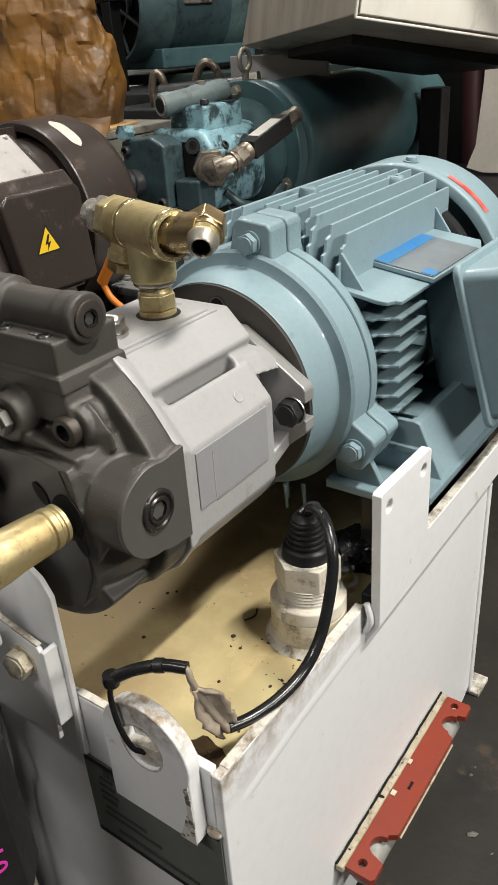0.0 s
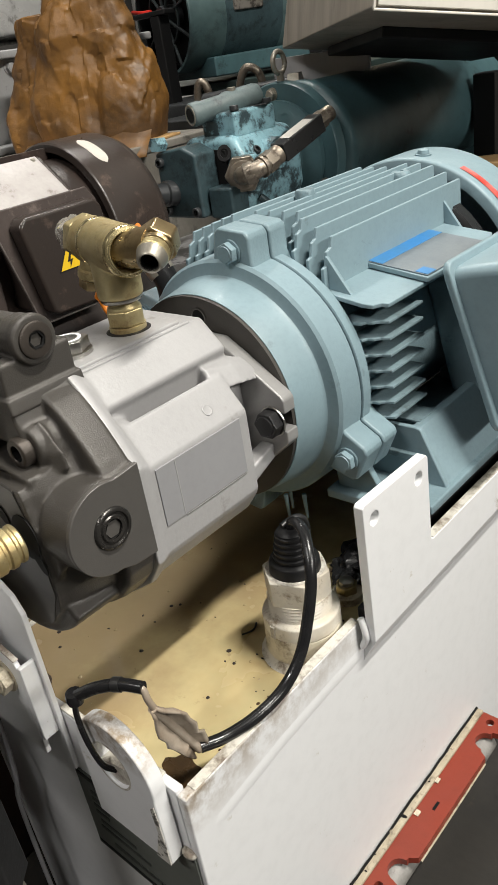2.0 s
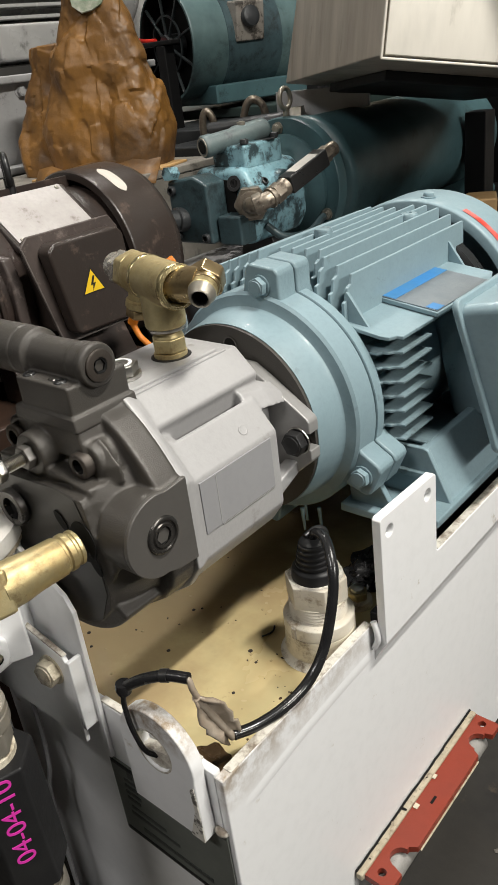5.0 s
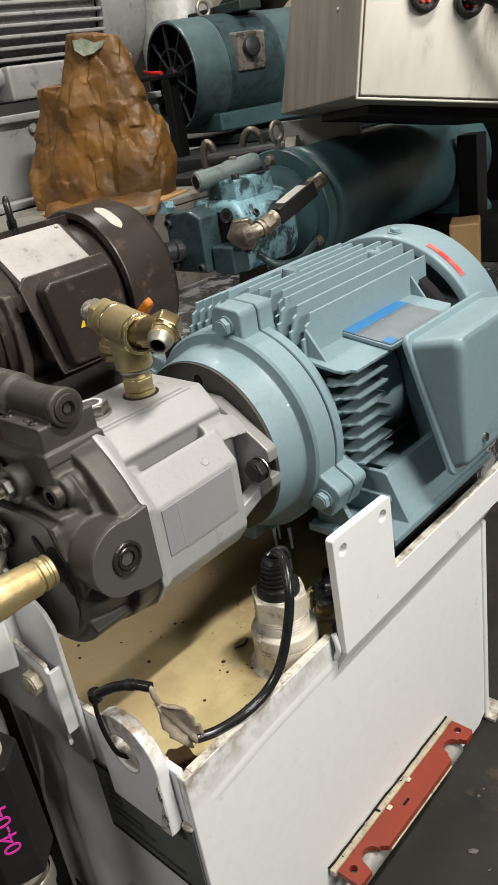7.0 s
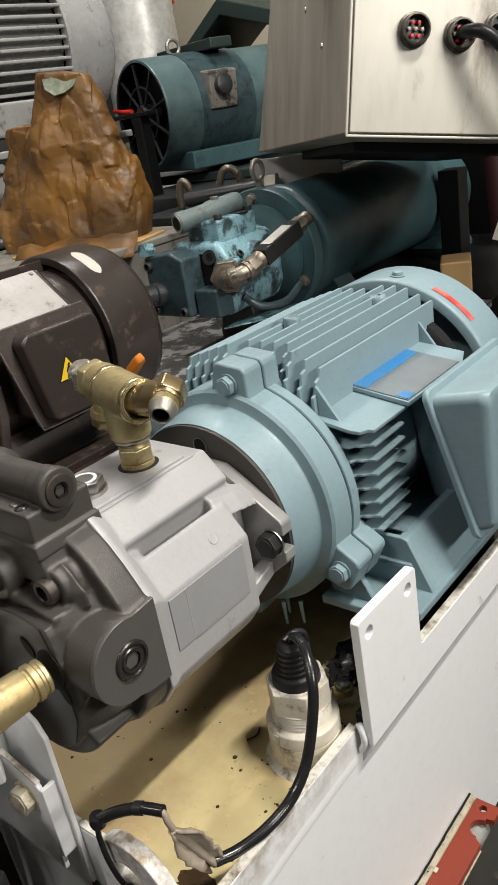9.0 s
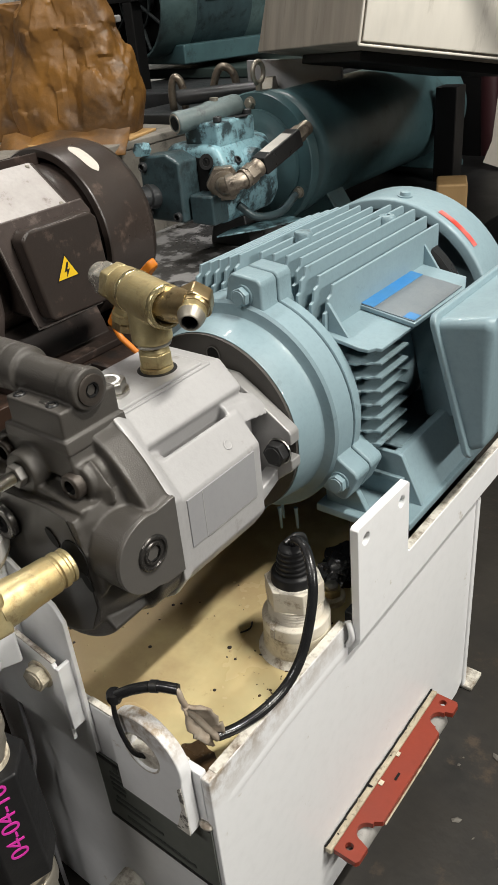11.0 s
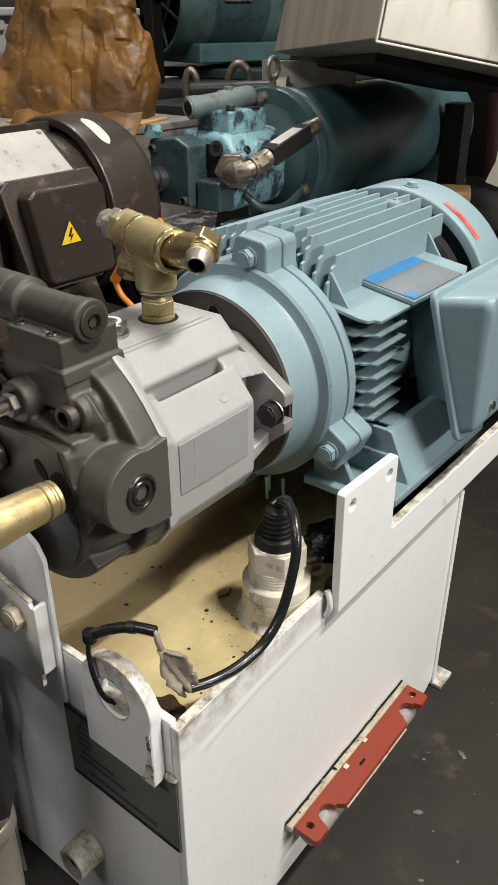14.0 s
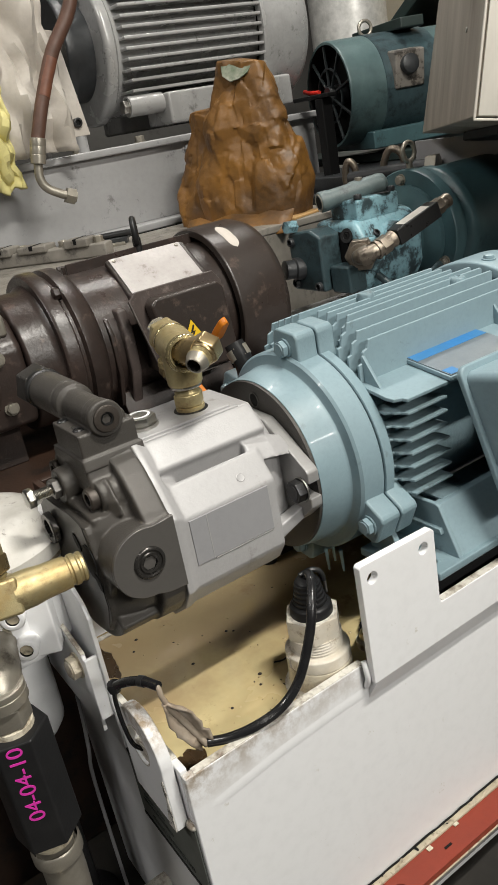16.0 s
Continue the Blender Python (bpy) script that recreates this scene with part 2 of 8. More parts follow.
def lathe(prof, seg=32, m=None, bm=None, cap=True):
    """Turns rows of (radius, height) about z."""
    bm = bm or bmesh.new()
    t = bmesh.new()
    rings = []
    for r, h in prof:
        if r < 1e-6:
            rings.append([t.verts.new((0, 0, h))])
        else:
            rings.append([t.verts.new((r * math.cos(2 * math.pi * i / seg), r * math.sin(2 * math.pi * i / seg), h)) for i in range(seg)])
    for a, b in zip(rings, rings[1:]):
        for i in range(seg):
            j = (i + 1) % seg
            if len(a) == 1 and len(b) > 1:
                t.faces.new((a[0], b[j], b[i]))
            elif len(b) == 1 and len(a) > 1:
                t.faces.new((a[i], a[j], b[0]))
            elif len(a) > 1:
                t.faces.new((a[i], a[j], b[j], b[i]))
    if cap and len(rings[0]) > 1:
        t.faces.new(rings[0][::-1])
    if cap and len(rings[-1]) > 1:
        t.faces.new(rings[-1])
    bmesh.ops.recalc_face_normals(t, faces=t.faces)
    return merge(bm, t, m)


def rod(a, b, r, r2=None, seg=24, bev=0.0, bm=None):
    """A straight round bar from a to b."""
    n = (Vector(b) - Vector(a)).length
    r2 = r if r2 is None else r2
    prof = [(r, 0), (r2, n)] if not bev else [(r - bev, 0), (r, bev), (r2, n - bev), (r2 - bev, n)]
    return lathe(prof, seg, along(a, b), bm)


def ring_pts(cx, cy, r, seg=20, start=0.0, sweep=2 * math.pi):
    n = seg if sweep >= 6.28 else seg + 1
    return [(cx + r * math.cos(start + sweep * i / seg), cy + r * math.sin(start + sweep * i / seg)) for i in range(n)]


def prism(poly, h0, h1, m=None, bev=0.0, holes=(), bm=None, seg=2):
    """A flat outline in x and y, with holes, from z = h0 to h1."""
    bm = bm or bmesh.new()
    t = bmesh.new()
    loops = [list(poly), *[list(h) for h in holes]]
    low = []
    for pts in loops:
        vs = [t.verts.new((x, y, h0)) for x, y in pts]
        low.append(vs)
    if holes:
        edges = [t.edges.new((vs[i], vs[(i + 1) % len(vs)])) for vs in low for i in range(len(vs))]
        faces = [f for f in bmesh.ops.triangle_fill(t, edges=edges, use_beauty=True)["geom"] if isinstance(f, bmesh.types.BMFace)]
    else:
        faces = [t.faces.new(low[0])]
    top = {v: t.verts.new((v.co.x, v.co.y, h1)) for vs in low for v in vs}
    for f in faces:
        t.faces.new([top[v] for v in reversed(f.verts)])
    for vs in low:
        for i in range(len(vs)):
            a, b = vs[i], vs[(i + 1) % len(vs)]
            t.faces.new((a, b, top[b], top[a]))
    bmesh.ops.recalc_face_normals(t, faces=t.faces)
    soften(t, bev, seg)
    return merge(bm, t, m)


def loft(rows, m=None, bm=None, bev=0.0, seg=2):
    """Outlines of equal count in x and y, each at its z, joined in order and closed."""
    bm = bm or bmesh.new()
    t = bmesh.new()
    loops = [[t.verts.new((x, y, h)) for x, y in pts] for pts, h in rows]
    for p, q in zip(loops, loops[1:]):
        for k in range(len(p)):
            t.faces.new((p[k], p[(k + 1) % len(p)], q[(k + 1) % len(q)], q[k]))
    t.faces.new(loops[0][::-1])
    t.faces.new(loops[-1])
    bmesh.ops.recalc_face_normals(t, faces=t.faces)
    soften(t, bev, seg)
    return merge(bm, t, m)


def ball(c, r, stretch=(1, 1, 1), bm=None, turn=None):
    """A lump of a casting."""
    bm = bm or bmesh.new()
    t = bmesh.new()
    bmesh.ops.create_icosphere(t, subdivisions=3, radius=r)
    return merge(bm, t, Matrix.Translation(c) @ (turn or Matrix.Identity(4)) @ Matrix.Diagonal((*stretch, 1)))


def mirrored(half):
    """A closed outline from its right half, top to bottom."""
    return [*half, *[(-x, z) for x, z in half[-2:0:-1]]]


# outlines in x and z, pushed along y; in y and z, pushed along x
XZ = Matrix(((1, 0, 0, 0), (0, 0, 1, 0), (0, 1, 0, 0), (0, 0, 0, 1)))
YZ = Matrix(((0, 0, 1, 0), (1, 0, 0, 0), (0, 1, 0, 0), (0, 0, 0, 1)))


def hexa(af, h0, h1, m=None, bm=None, bev=0.0006, turn=0.0):
    """A hexagon of that width across its flats."""
    return prism(ring_pts(0, 0, af / 1.732, 6, turn), h0, h1, m, bev, (), bm, 1)


def glide(pts, per=8):
    """A smooth line through points."""
    ps = [Vector(p) for p in pts]
    ps = [ps[0] * 2 - ps[1], *ps, ps[-1] * 2 - ps[-2]]
    out = []
    for a, b, c, d in zip(ps, ps[1:], ps[2:], ps[3:]):
        for i in range(per):
            t = i / per
            out.append(0.5 * (2 * b + (c - a) * t + (2 * a - 5 * b + 4 * c - d) * t * t + (3 * b - a - 3 * c + d) * t ** 3))
    return [*out, ps[-2]]


def pipe(pts, r, seg=12, per=8, bm=None, taper=None):
    """A bent round bar through points."""
    bm = bm or bmesh.new()
    seg = max(seg, 14)
    line = glide(pts, per) if per > 1 else [Vector(p) for p in pts]
    t = bmesh.new()
    up = Vector((0.3, 0.5, 0.81))
    rings = []
    for i, p in enumerate(line):
        way = (line[min(i + 1, len(line) - 1)] - line[max(i - 1, 0)]).normalized()
        side = (up - way * up.dot(way)).normalized()
        up = side
        other = way.cross(side)
        rr = r if taper is None else r + (taper - r) * i / (len(line) - 1)
        rings.append([t.verts.new(p + rr * (math.cos(2 * math.pi * k / seg) * side + math.sin(2 * math.pi * k / seg) * other)) for k in range(seg)])
    for a, b in zip(rings, rings[1:]):
        for k in range(seg):
            t.faces.new((a[k], a[(k + 1) % seg], b[(k + 1) % seg], b[k]))
    t.faces.new(rings[0][::-1])
    t.faces.new(rings[-1])
    bmesh.ops.recalc_face_normals(t, faces=t.faces)
    return merge(bm, t)


def part(name, bm, mat, parent=None, label="", smooth=48):
    me = bpy.data.meshes.new(name)
    bm.normal_update()
    bm.to_mesh(me)
    bm.free()
    me.materials.append(mat)
    me.polygons.foreach_set("use_smooth", [True] * len(me.polygons))
    me.set_sharp_from_angle(angle=radians(smooth))
    ob = new(name, me)
    if smooth < 90 and len(me.polygons) < 4000:
        even = ob.modifiers.new("even_shading", "WEIGHTED_NORMAL")
        even.keep_sharp = True
    if parent:
        ob.parent = parent
    if label:
        ob["label"] = label
    return ob


def cast(name, bm, mat, parent, label="", voxel=0.0014, rounds=5):
    """A casting: its lumps run into one another with soft fillets."""
    ob = part(name, bm, mat, parent, label, 180)
    fuse = ob.modifiers.new("fuse", "REMESH")
    fuse.mode, fuse.voxel_size, fuse.use_smooth_shade = "VOXEL", voxel, True
    soft = ob.modifiers.new("soften", "SMOOTH")
    soft.factor, soft.iterations = 0.5, rounds
    return ob


def thing(name, at, label, category, group=""):
    ob = new(name)
    ob.empty_display_size = 0.02
    ob.matrix_world = at if isinstance(at, Matrix) else Matrix.Translation(at)
    return tagged(ob, label, category, group)


def text_mesh(words, height, m, squash=1.0):
    """Letters as a thin mesh in x and y of the frame m, centred."""
    data = bpy.data.curves.new("letters", "FONT")
    data.body, data.size, data.extrude, data.align_x, data.align_y = words, height * 1.4, 0.0002, "CENTER", "CENTER"
    ob = new("letters", data)
    me = bpy.data.meshes.new_from_object(ob.evaluated_get(bpy.context.evaluated_depsgraph_get()))
    bpy.data.objects.remove(ob)
    bm = bmesh.new()
    bm.from_mesh(me)
    bpy.data.meshes.remove(me)
    bm.transform(m @ Matrix.Diagonal((squash, 1, 1, 1)))
    return bm


def hex_bolt(parent, m, af=0.017, head=0.007, washer=0.011, mat=None, name="bolt"):
    """A bolt head on its washer; z of the frame m points out of the surface."""
    mat = mat or STEEL
    w = part(name, lathe([(washer * 0.55, 0), (washer, 0), (washer, 0.0016), (washer * 0.55, 0.0018)], 24, m), mat, parent)
    part("bolt_head", lathe([(af * 0.44, head - 0.0003), (af * 0.40, head + 0.0007), (0, head + 0.0008)], 18, m, hexa(af, 0.0015, head, m)), mat, w)
    return w


def cap_screw(parent, m, r=0.008, head=0.009, mat=None, name="cap_screw"):
    """A socket head with its hexagon hole; z of the frame m points out."""
    mat = mat or BLACK_STEEL
    b = part(name, lathe([(r, 0), (r, head - 0.001), (r - 0.001, head), (r * 0.6, head), (r * 0.55, head - 0.0006)], 24, m, cap=False), mat, parent)
    part("hex_socket", hexa(r * 1.05, head - r * 0.55, head - r * 0.5, m, lathe([(r * 0.62, head - 0.0005), (r * 0.53, head - r * 0.5)], 6, m, cap=False), 0), VOID, b)
    return b


def facing(p, way):
    """A frame at p whose z points along way."""
    return along(p, Vector(p) + Vector(way))


# ---------------------------------------------------------------- the hydraulic tank
DUSTY_GREY = material("scuffed_grey_bar", (0.36, 0.35, 0.33), (0.16, 0.15, 0.14), 0.5, mix=0.9, blotch=45, grain=150, dirt=(0.04, 0.035, 0.03), dirt_amount=0.3, dirt_scale=50, bump=0.3)
FLOOR = -0.012


def hydraulic_tank():
    tank = thing("hydraulic_tank", (0, 0, FLOOR), "white painted steel oil tank with a stained cream top", "tank")
    dz = -FLOOR

    def up(m=None):
        return Matrix.Translation((0, 0, dz)) @ (m or Matrix.Identity(4))

    # long side wall, with an outreaching upper end
    side = [(0.0, FLOOR + 0.004), (0.405, FLOOR + 0.004), (0.419, 0.0), (0.424, 0.262), (0.424, 0.290), (0.170, 0.290), (0.168, 0.296), (0.0, 0.296)]
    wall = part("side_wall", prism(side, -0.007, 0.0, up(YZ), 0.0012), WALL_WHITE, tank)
    # painted-over weld along the near half of the wall
    seam = bmesh.new()
    rows = [[seam.verts.new((x if y > 0.02 else -0.0002, y, z + h + dz)) for x, h in ((-0.0002, 0.0080), (0.0002, 0.0040), (0.0005, 0.0), (0.0001, -0.0034), (-0.0002, -0.0052))] for y, z in ((0.006, 0.2570), (0.03, 0.2605), (0.08, 0.2660), (0.13, 0.2680), (0.175, 0.2685))]
    for p, q in zip(rows, rows[1:]):
        for k in range(4):
            seam.faces.new((p[k], q[k], q[k + 1], p[k + 1]))
    bmesh.ops.recalc_face_normals(seam, faces=seam.faces)
    part("weld_seam", seam, WHITE, wall, smooth=80)
    part("corner_post", box(-0.004, 0.0025, 0.4185, 0.4265, FLOOR + 0.004, 0.262, 0.002, up()), WHITE, wall, "rounded white corner bead")
    part("weld", ball((-0.0085, -0.0005, 0.2470 + dz), 0.0046, (1.2, 0.8, 0.75)), GRIMY, wall, "lumpy weld under white paint")
    part("top_edge", box(-0.0068, -0.0004, 0.008, 0.167, 0.2958, 0.2968, 0.0004, up()), GRIMY, wall, "chipped dirty top edge")
    # the other walls
    part("front_wall", box(-0.240, -0.007, 0.0, 0.006, FLOOR + 0.004, 0.2985, 0.001, up()), WHITE, tank)
    part("front_edge", box(-0.112, -0.02, 0.0004, 0.0056, 0.2985, 0.3005, 0.0004, up()), GRIMY, tank, "chipped dirty top edge")
    part("back_wall", box(-0.240, -0.007, 0.414, 0.420, FLOOR + 0.004, 0.29, 0.001, up()), WHITE, tank)
    part("far_wall", box(-0.247, -0.240, 0.0, 0.42, FLOOR + 0.004, 0.292, 0.001, up()), WHITE, tank)
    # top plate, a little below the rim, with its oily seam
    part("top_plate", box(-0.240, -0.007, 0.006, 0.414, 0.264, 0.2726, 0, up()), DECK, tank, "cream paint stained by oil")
    part("seam", pipe([(-0.233, 0.01, 0.2732 + dz), (-0.232, 0.1, 0.2735 + dz), (-0.234, 0.2, 0.2732 + dz), (-0.234, 0.41, 0.2732 + dz)], 0.0022, 8, 6), GRIMY, tank, "brown grime along the plate seam")
    part("seam", pipe([(-0.0085, 0.41, 0.2738 + dz), (-0.009, 0.2, 0.2735 + dz), (-0.0095, 0.06, 0.2738 + dz), (-0.012, 0.012, 0.274 + dz), (-0.1, 0.0085, 0.2738 + dz), (-0.22, 0.0085, 0.2735 + dz)], 0.0026, 8, 6), GRIMY, tank)
    # lifting lug
    arch = ring_pts(-0.0455, 0.302, 0.0325, 18, -0.25, math.pi + 0.1)
    lug = [(-0.0135, 0.243), *arch, (-0.0785, 0.30), (-0.0785, 0.243)]
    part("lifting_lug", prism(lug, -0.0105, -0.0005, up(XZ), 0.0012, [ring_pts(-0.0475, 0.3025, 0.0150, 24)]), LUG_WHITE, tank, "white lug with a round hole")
    part("chipped_paint", prism([(-0.0255, 0.2435), (-0.0135, 0.2435), (-0.0138, 0.270), (-0.0150, 0.292), (-0.0185, 0.288), (-0.0175, 0.270)], -0.0113, -0.0105, up(XZ), 0.0003), SPECKLED, tank, "chipped black and white paint")
    part("hole_grime", lathe([(0.0151, 0.0), (0.0163, 0.0001), (0.0160, 0.0003), (0.0149, 0.0002)], 28, up(facing((-0.0475, -0.0104, 0.3025), (0, -1, 0)) @ Matrix.Diagonal((1.0, 1.06, 1, 1))), cap=False), GRIMY, tank, "oily grime round the hole")
    part("hole_grime", prism([*ring_pts(-0.0475, 0.3025, 0.0148, 12, math.pi + 0.35, math.pi - 0.2)], -0.0085, -0.0015, up(XZ), 0), GRIMY, tank)
    # tall stay and the angle bracket before it
    stay = [(-0.238, 0.25), (-0.1095, 0.25), (-0.1095, 0.378), (-0.116, 0.389), (-0.155, 0.412), (-0.238, 0.412)]
    part("stay_plate", prism(stay, -0.004, -0.0003, up(XZ), 0.0008), WHITE, tank)
    ang = [(-0.24, 0.27), (-0.1175, 0.27), (-0.1155, 0.34), (-0.119, 0.3455), (-0.24, 0.372)]
    part("bracket_plate", prism(ang, -0.0145, -0.011, up(XZ), 0.0008), WHITE, tank)
    part("bracket_flange", box(-0.1165, -0.113, -0.0145, 0.0, 0.284, 0.343, 0.0008, up()), WHITE, tank)
    part("bracket_edge", prism([(-0.24, 0.3722), (-0.119, 0.3458), (-0.117, 0.3472), (-0.24, 0.3738)], -0.0145, -0.011, up(XZ), 0.0003), GRIMY, tank, "rusty scuffed edge")
    hex_bolt(tank, up(facing((-0.1345, -0.0145, 0.3285), (0.12, -1, 0.05))), 0.0170, 0.0085, 0.0112, NYLON)
    # dark engraved plate with worn, unreadable print
    plate = part("maker_plate", box(-0.1165, -0.004, -0.0016, -0.0002, 0.172, 0.2465, 0.0003, up()), PLATE_DARK, tank, "dark engraved plate with worn print")
    for x, z, w, h in ((-0.080, 0.2385, 0.038, 0.0065), (-0.028, 0.2385, 0.020, 0.0065), (-0.098, 0.231, 0.012, 0.003), (-0.098, 0.2245, 0.014, 0.003), (-0.097, 0.218, 0.016, 0.003),
                       (-0.098, 0.2115, 0.014, 0.003), (-0.085, 0.203, 0.036, 0.003), (-0.08, 0.196, 0.05, 0.003), (-0.06, 0.184, 0.07, 0.004)):
        for k in range(max(1, round(w / (h * 0.9)))):
            step = w / max(1, round(w / (h * 0.9)))
            part("print_bar", box(x - w / 2 + k * step, x - w / 2 + (k + 0.72) * step, -0.0022, -0.0014, z - h / 2, z + h / 2, 0, up()), PRINT_GREY, plate)
    for z in (0.1735, 0.2440):
        part("print_bar", box(-0.1150, -0.0050, -0.0022, -0.0014, z - 0.0016, z + 0.0016, 0, up()), SIGN_BLACK, plate)
    # tall plate with two holes and the rail that runs on from it, one piece lapped over the long side
    post = [(0.1668, 0.2832), (0.500, 0.2832), (0.500, 0.3190), (0.2465, 0.3190), (0.2445, 0.3205), (0.2440, 0.3870), (0.2415, 0.3895), (0.1675, 0.3915), (0.1655, 0.3895)]
    rail = part("mounting_plate", prism(post, 0.0052, 0.0122, up(YZ), 0.0007, [ring_pts(0.1772, 0.3770, 0.0050, 20), ring_pts(0.2312, 0.3768, 0.0050, 20)]), WHITE, tank, "white plate with two round holes and a long rail")
    part("rail_edge", box(0.0050, 0.0118, 0.2475, 0.498, 0.3188, 0.3198, 0.0004, up()), GRIMY, rail, "chipped dirty top edge")
    # Black strip in place of the shaded gap between rail and wall.
    part("rail_gap_shade", box(-0.0068, 0.0052, 0.175, 0.424, 0.2850, 0.3000, 0.001, up()), BLACK_STEEL, rail, "black strip standing in for the shaded gap behind the rail")
    part("weld", pipe([(0.0020, 0.1655, 0.2765 + dz), (0.0055, 0.1655, 0.2850 + dz), (0.0050, 0.1650, 0.2940 + dz), (0.0025, 0.1655, 0.3010 + dz)], 0.0024, 10, 5), WHITE, rail, "lumpy weld under white paint")
    # painted weld fillet under the rail
    fillet = bmesh.new()
    ends = [[fillet.verts.new((x, y, z + dz)) for x, z in ((0.0120, 0.2838), (0.0098, 0.2790), (0.0052, 0.2715), (0.0018, 0.2650), (-0.0002, 0.2600), (0.0, 0.2838))] for y in (0.1685, 0.25, 0.34, 0.4185)]
    for p, q in zip(ends, ends[1:]):
        for k in range(6):
            fillet.faces.new((p[k], p[(k + 1) % 6], q[(k + 1) % 6], q[k]))
    fillet.faces.new(ends[0])
    fillet.faces.new(ends[-1])
    bmesh.ops.recalc_face_normals(fillet, faces=fillet.faces)
    part("weld_fillet", fillet, WHITE, rail, smooth=75)
    # red slotted foot bracket, with its pale worn strip along the wall
    def bite(c, r, n=10):
        return [(c + r * math.cos(a), 0.0305 - 0.006 - r * math.sin(a)) for a in [math.pi * k / n for k in range(n + 1)]]
    near = [(y, x) for y, x in bite(0.1545, 0.0098)][::-1]
    far = [(y, x) for y, x in bite(0.302, 0.0098)][::-1]
    outline = [(0.0075, 0.1245), (0.0295, 0.1245), (0.0318, 0.1275), (0.0318, 0.142), (0.0245, 0.1445), *[(x, y) for y, x in near], (0.0245, 0.167), (0.031, 0.1715), (0.031, 0.2865),
               (0.0245, 0.2905), *[(x, y) for y, x in far], (0.0245, 0.314), (0.0318, 0.3165), (0.0318, 0.329), (0.0295, 0.332), (0.0075, 0.332)]
    foot = part("foot_bracket", prism(outline, 0.0605, 0.067, up(), 0.0006, [ring_pts(0.0178, 0.1345, 0.0038, 16), ring_pts(0.0178, 0.3235, 0.0038, 16)]), RED, tank, "red oxide painted slotted steel plate")
    part("worn_strip", box(0.001, 0.0075, 0.1205, 0.332, 0.0625, 0.0695, 0.0012, up()), BARE, foot, "pale scraped strip")
    rng = random.Random(17)
    # Black line in place of the shade between wall and pale strip.
    part("dark_gap", pipe([(0.0012 + 0.0004 * rng.random(), 0.121 + 0.0105 * k, 0.0690 + 0.0014 * rng.random() + dz) for k in range(21)], 0.0010, 6, 3), VOID, foot, "black line standing in for the shaded gap")
    for k in range(13):
        y = 0.122 + 0.205 * rng.random()
        part("weld_crumb", lathe([(0, -0.001), (0.0006 + 0.0011 * rng.random(), 0.0), (0, 0.0012)], 7, up(pose(0.0018 + 0.004 * rng.random(), y, 0.0698, 0, 0, 360 * rng.random()) @ Matrix.Diagonal((1, 1 + 1.5 * rng.random(), 1, 1)))), BARE if k % 3 else VOID, foot)
    for y, x in ((0.205, 0.0105), (0.242, 0.0085), (0.139, 0.004)):
        part("paint_flake", box(x - 0.0022, x + 0.0022, y - 0.0028, y + 0.0028, 0.0672, 0.0682, 0.0003, up()), NYLON, foot)
    part("scuff", box(0.0185, 0.0208, 0.215, 0.224, 0.0671, 0.0674, 0, up()), VOID, foot)
    part("under_pipe", rod((0.0150, 0.135, 0.0470 + dz), (0.0150, 0.322, 0.0470 + dz), 0.0108, None, 24, 0.002), DUSTY_GREY, foot, "scuffed grey round bar")
    part("pale_edge", pipe([(0.0316, 0.174, 0.0600 + dz), (0.0318, 0.23, 0.0602 + dz), (0.0316, 0.285, 0.0600 + dz)], 0.0009, 6, 4), BARE, foot, "pale worn outer edge")
    # small foot tab at the far corner
    part("foot_tab", box(-0.02, 0.012, 0.42, 0.45, FLOOR + 0.0005, FLOOR + 0.006, 0.001, up()), GRIMY, tank)
    # hex plug on the lower front wall
    spout = up(facing((-0.110, -0.0005, 0.082), (0, -1, 0)))
    plug = part("drain_boss", lathe([(0.0145, 0.0), (0.0145, 0.022), (0.0135, 0.0235), (0.0098, 0.0235), (0.0092, 0.0180)], 28, spout, cap=False), GRIMY, tank, "grimy white drain boss")
    part("drain_plug", lathe([(0.0092, 0.0190), (0.0066, 0.0200), (0.0060, 0.0200)], 24, spout, cap=False), DULL_STEEL, plug)
    part("hex_socket", hexa(0.0105, 0.0130, 0.0134, spout, lathe([(0.0061, 0.0200), (0.0061, 0.0132)], 6, spout, cap=False), 0), VOID, plug)
    return tank


hydraulic_tank()


# ---------------------------------------------------------------- the electric motor
AX, AZ = -0.129, 0.4275


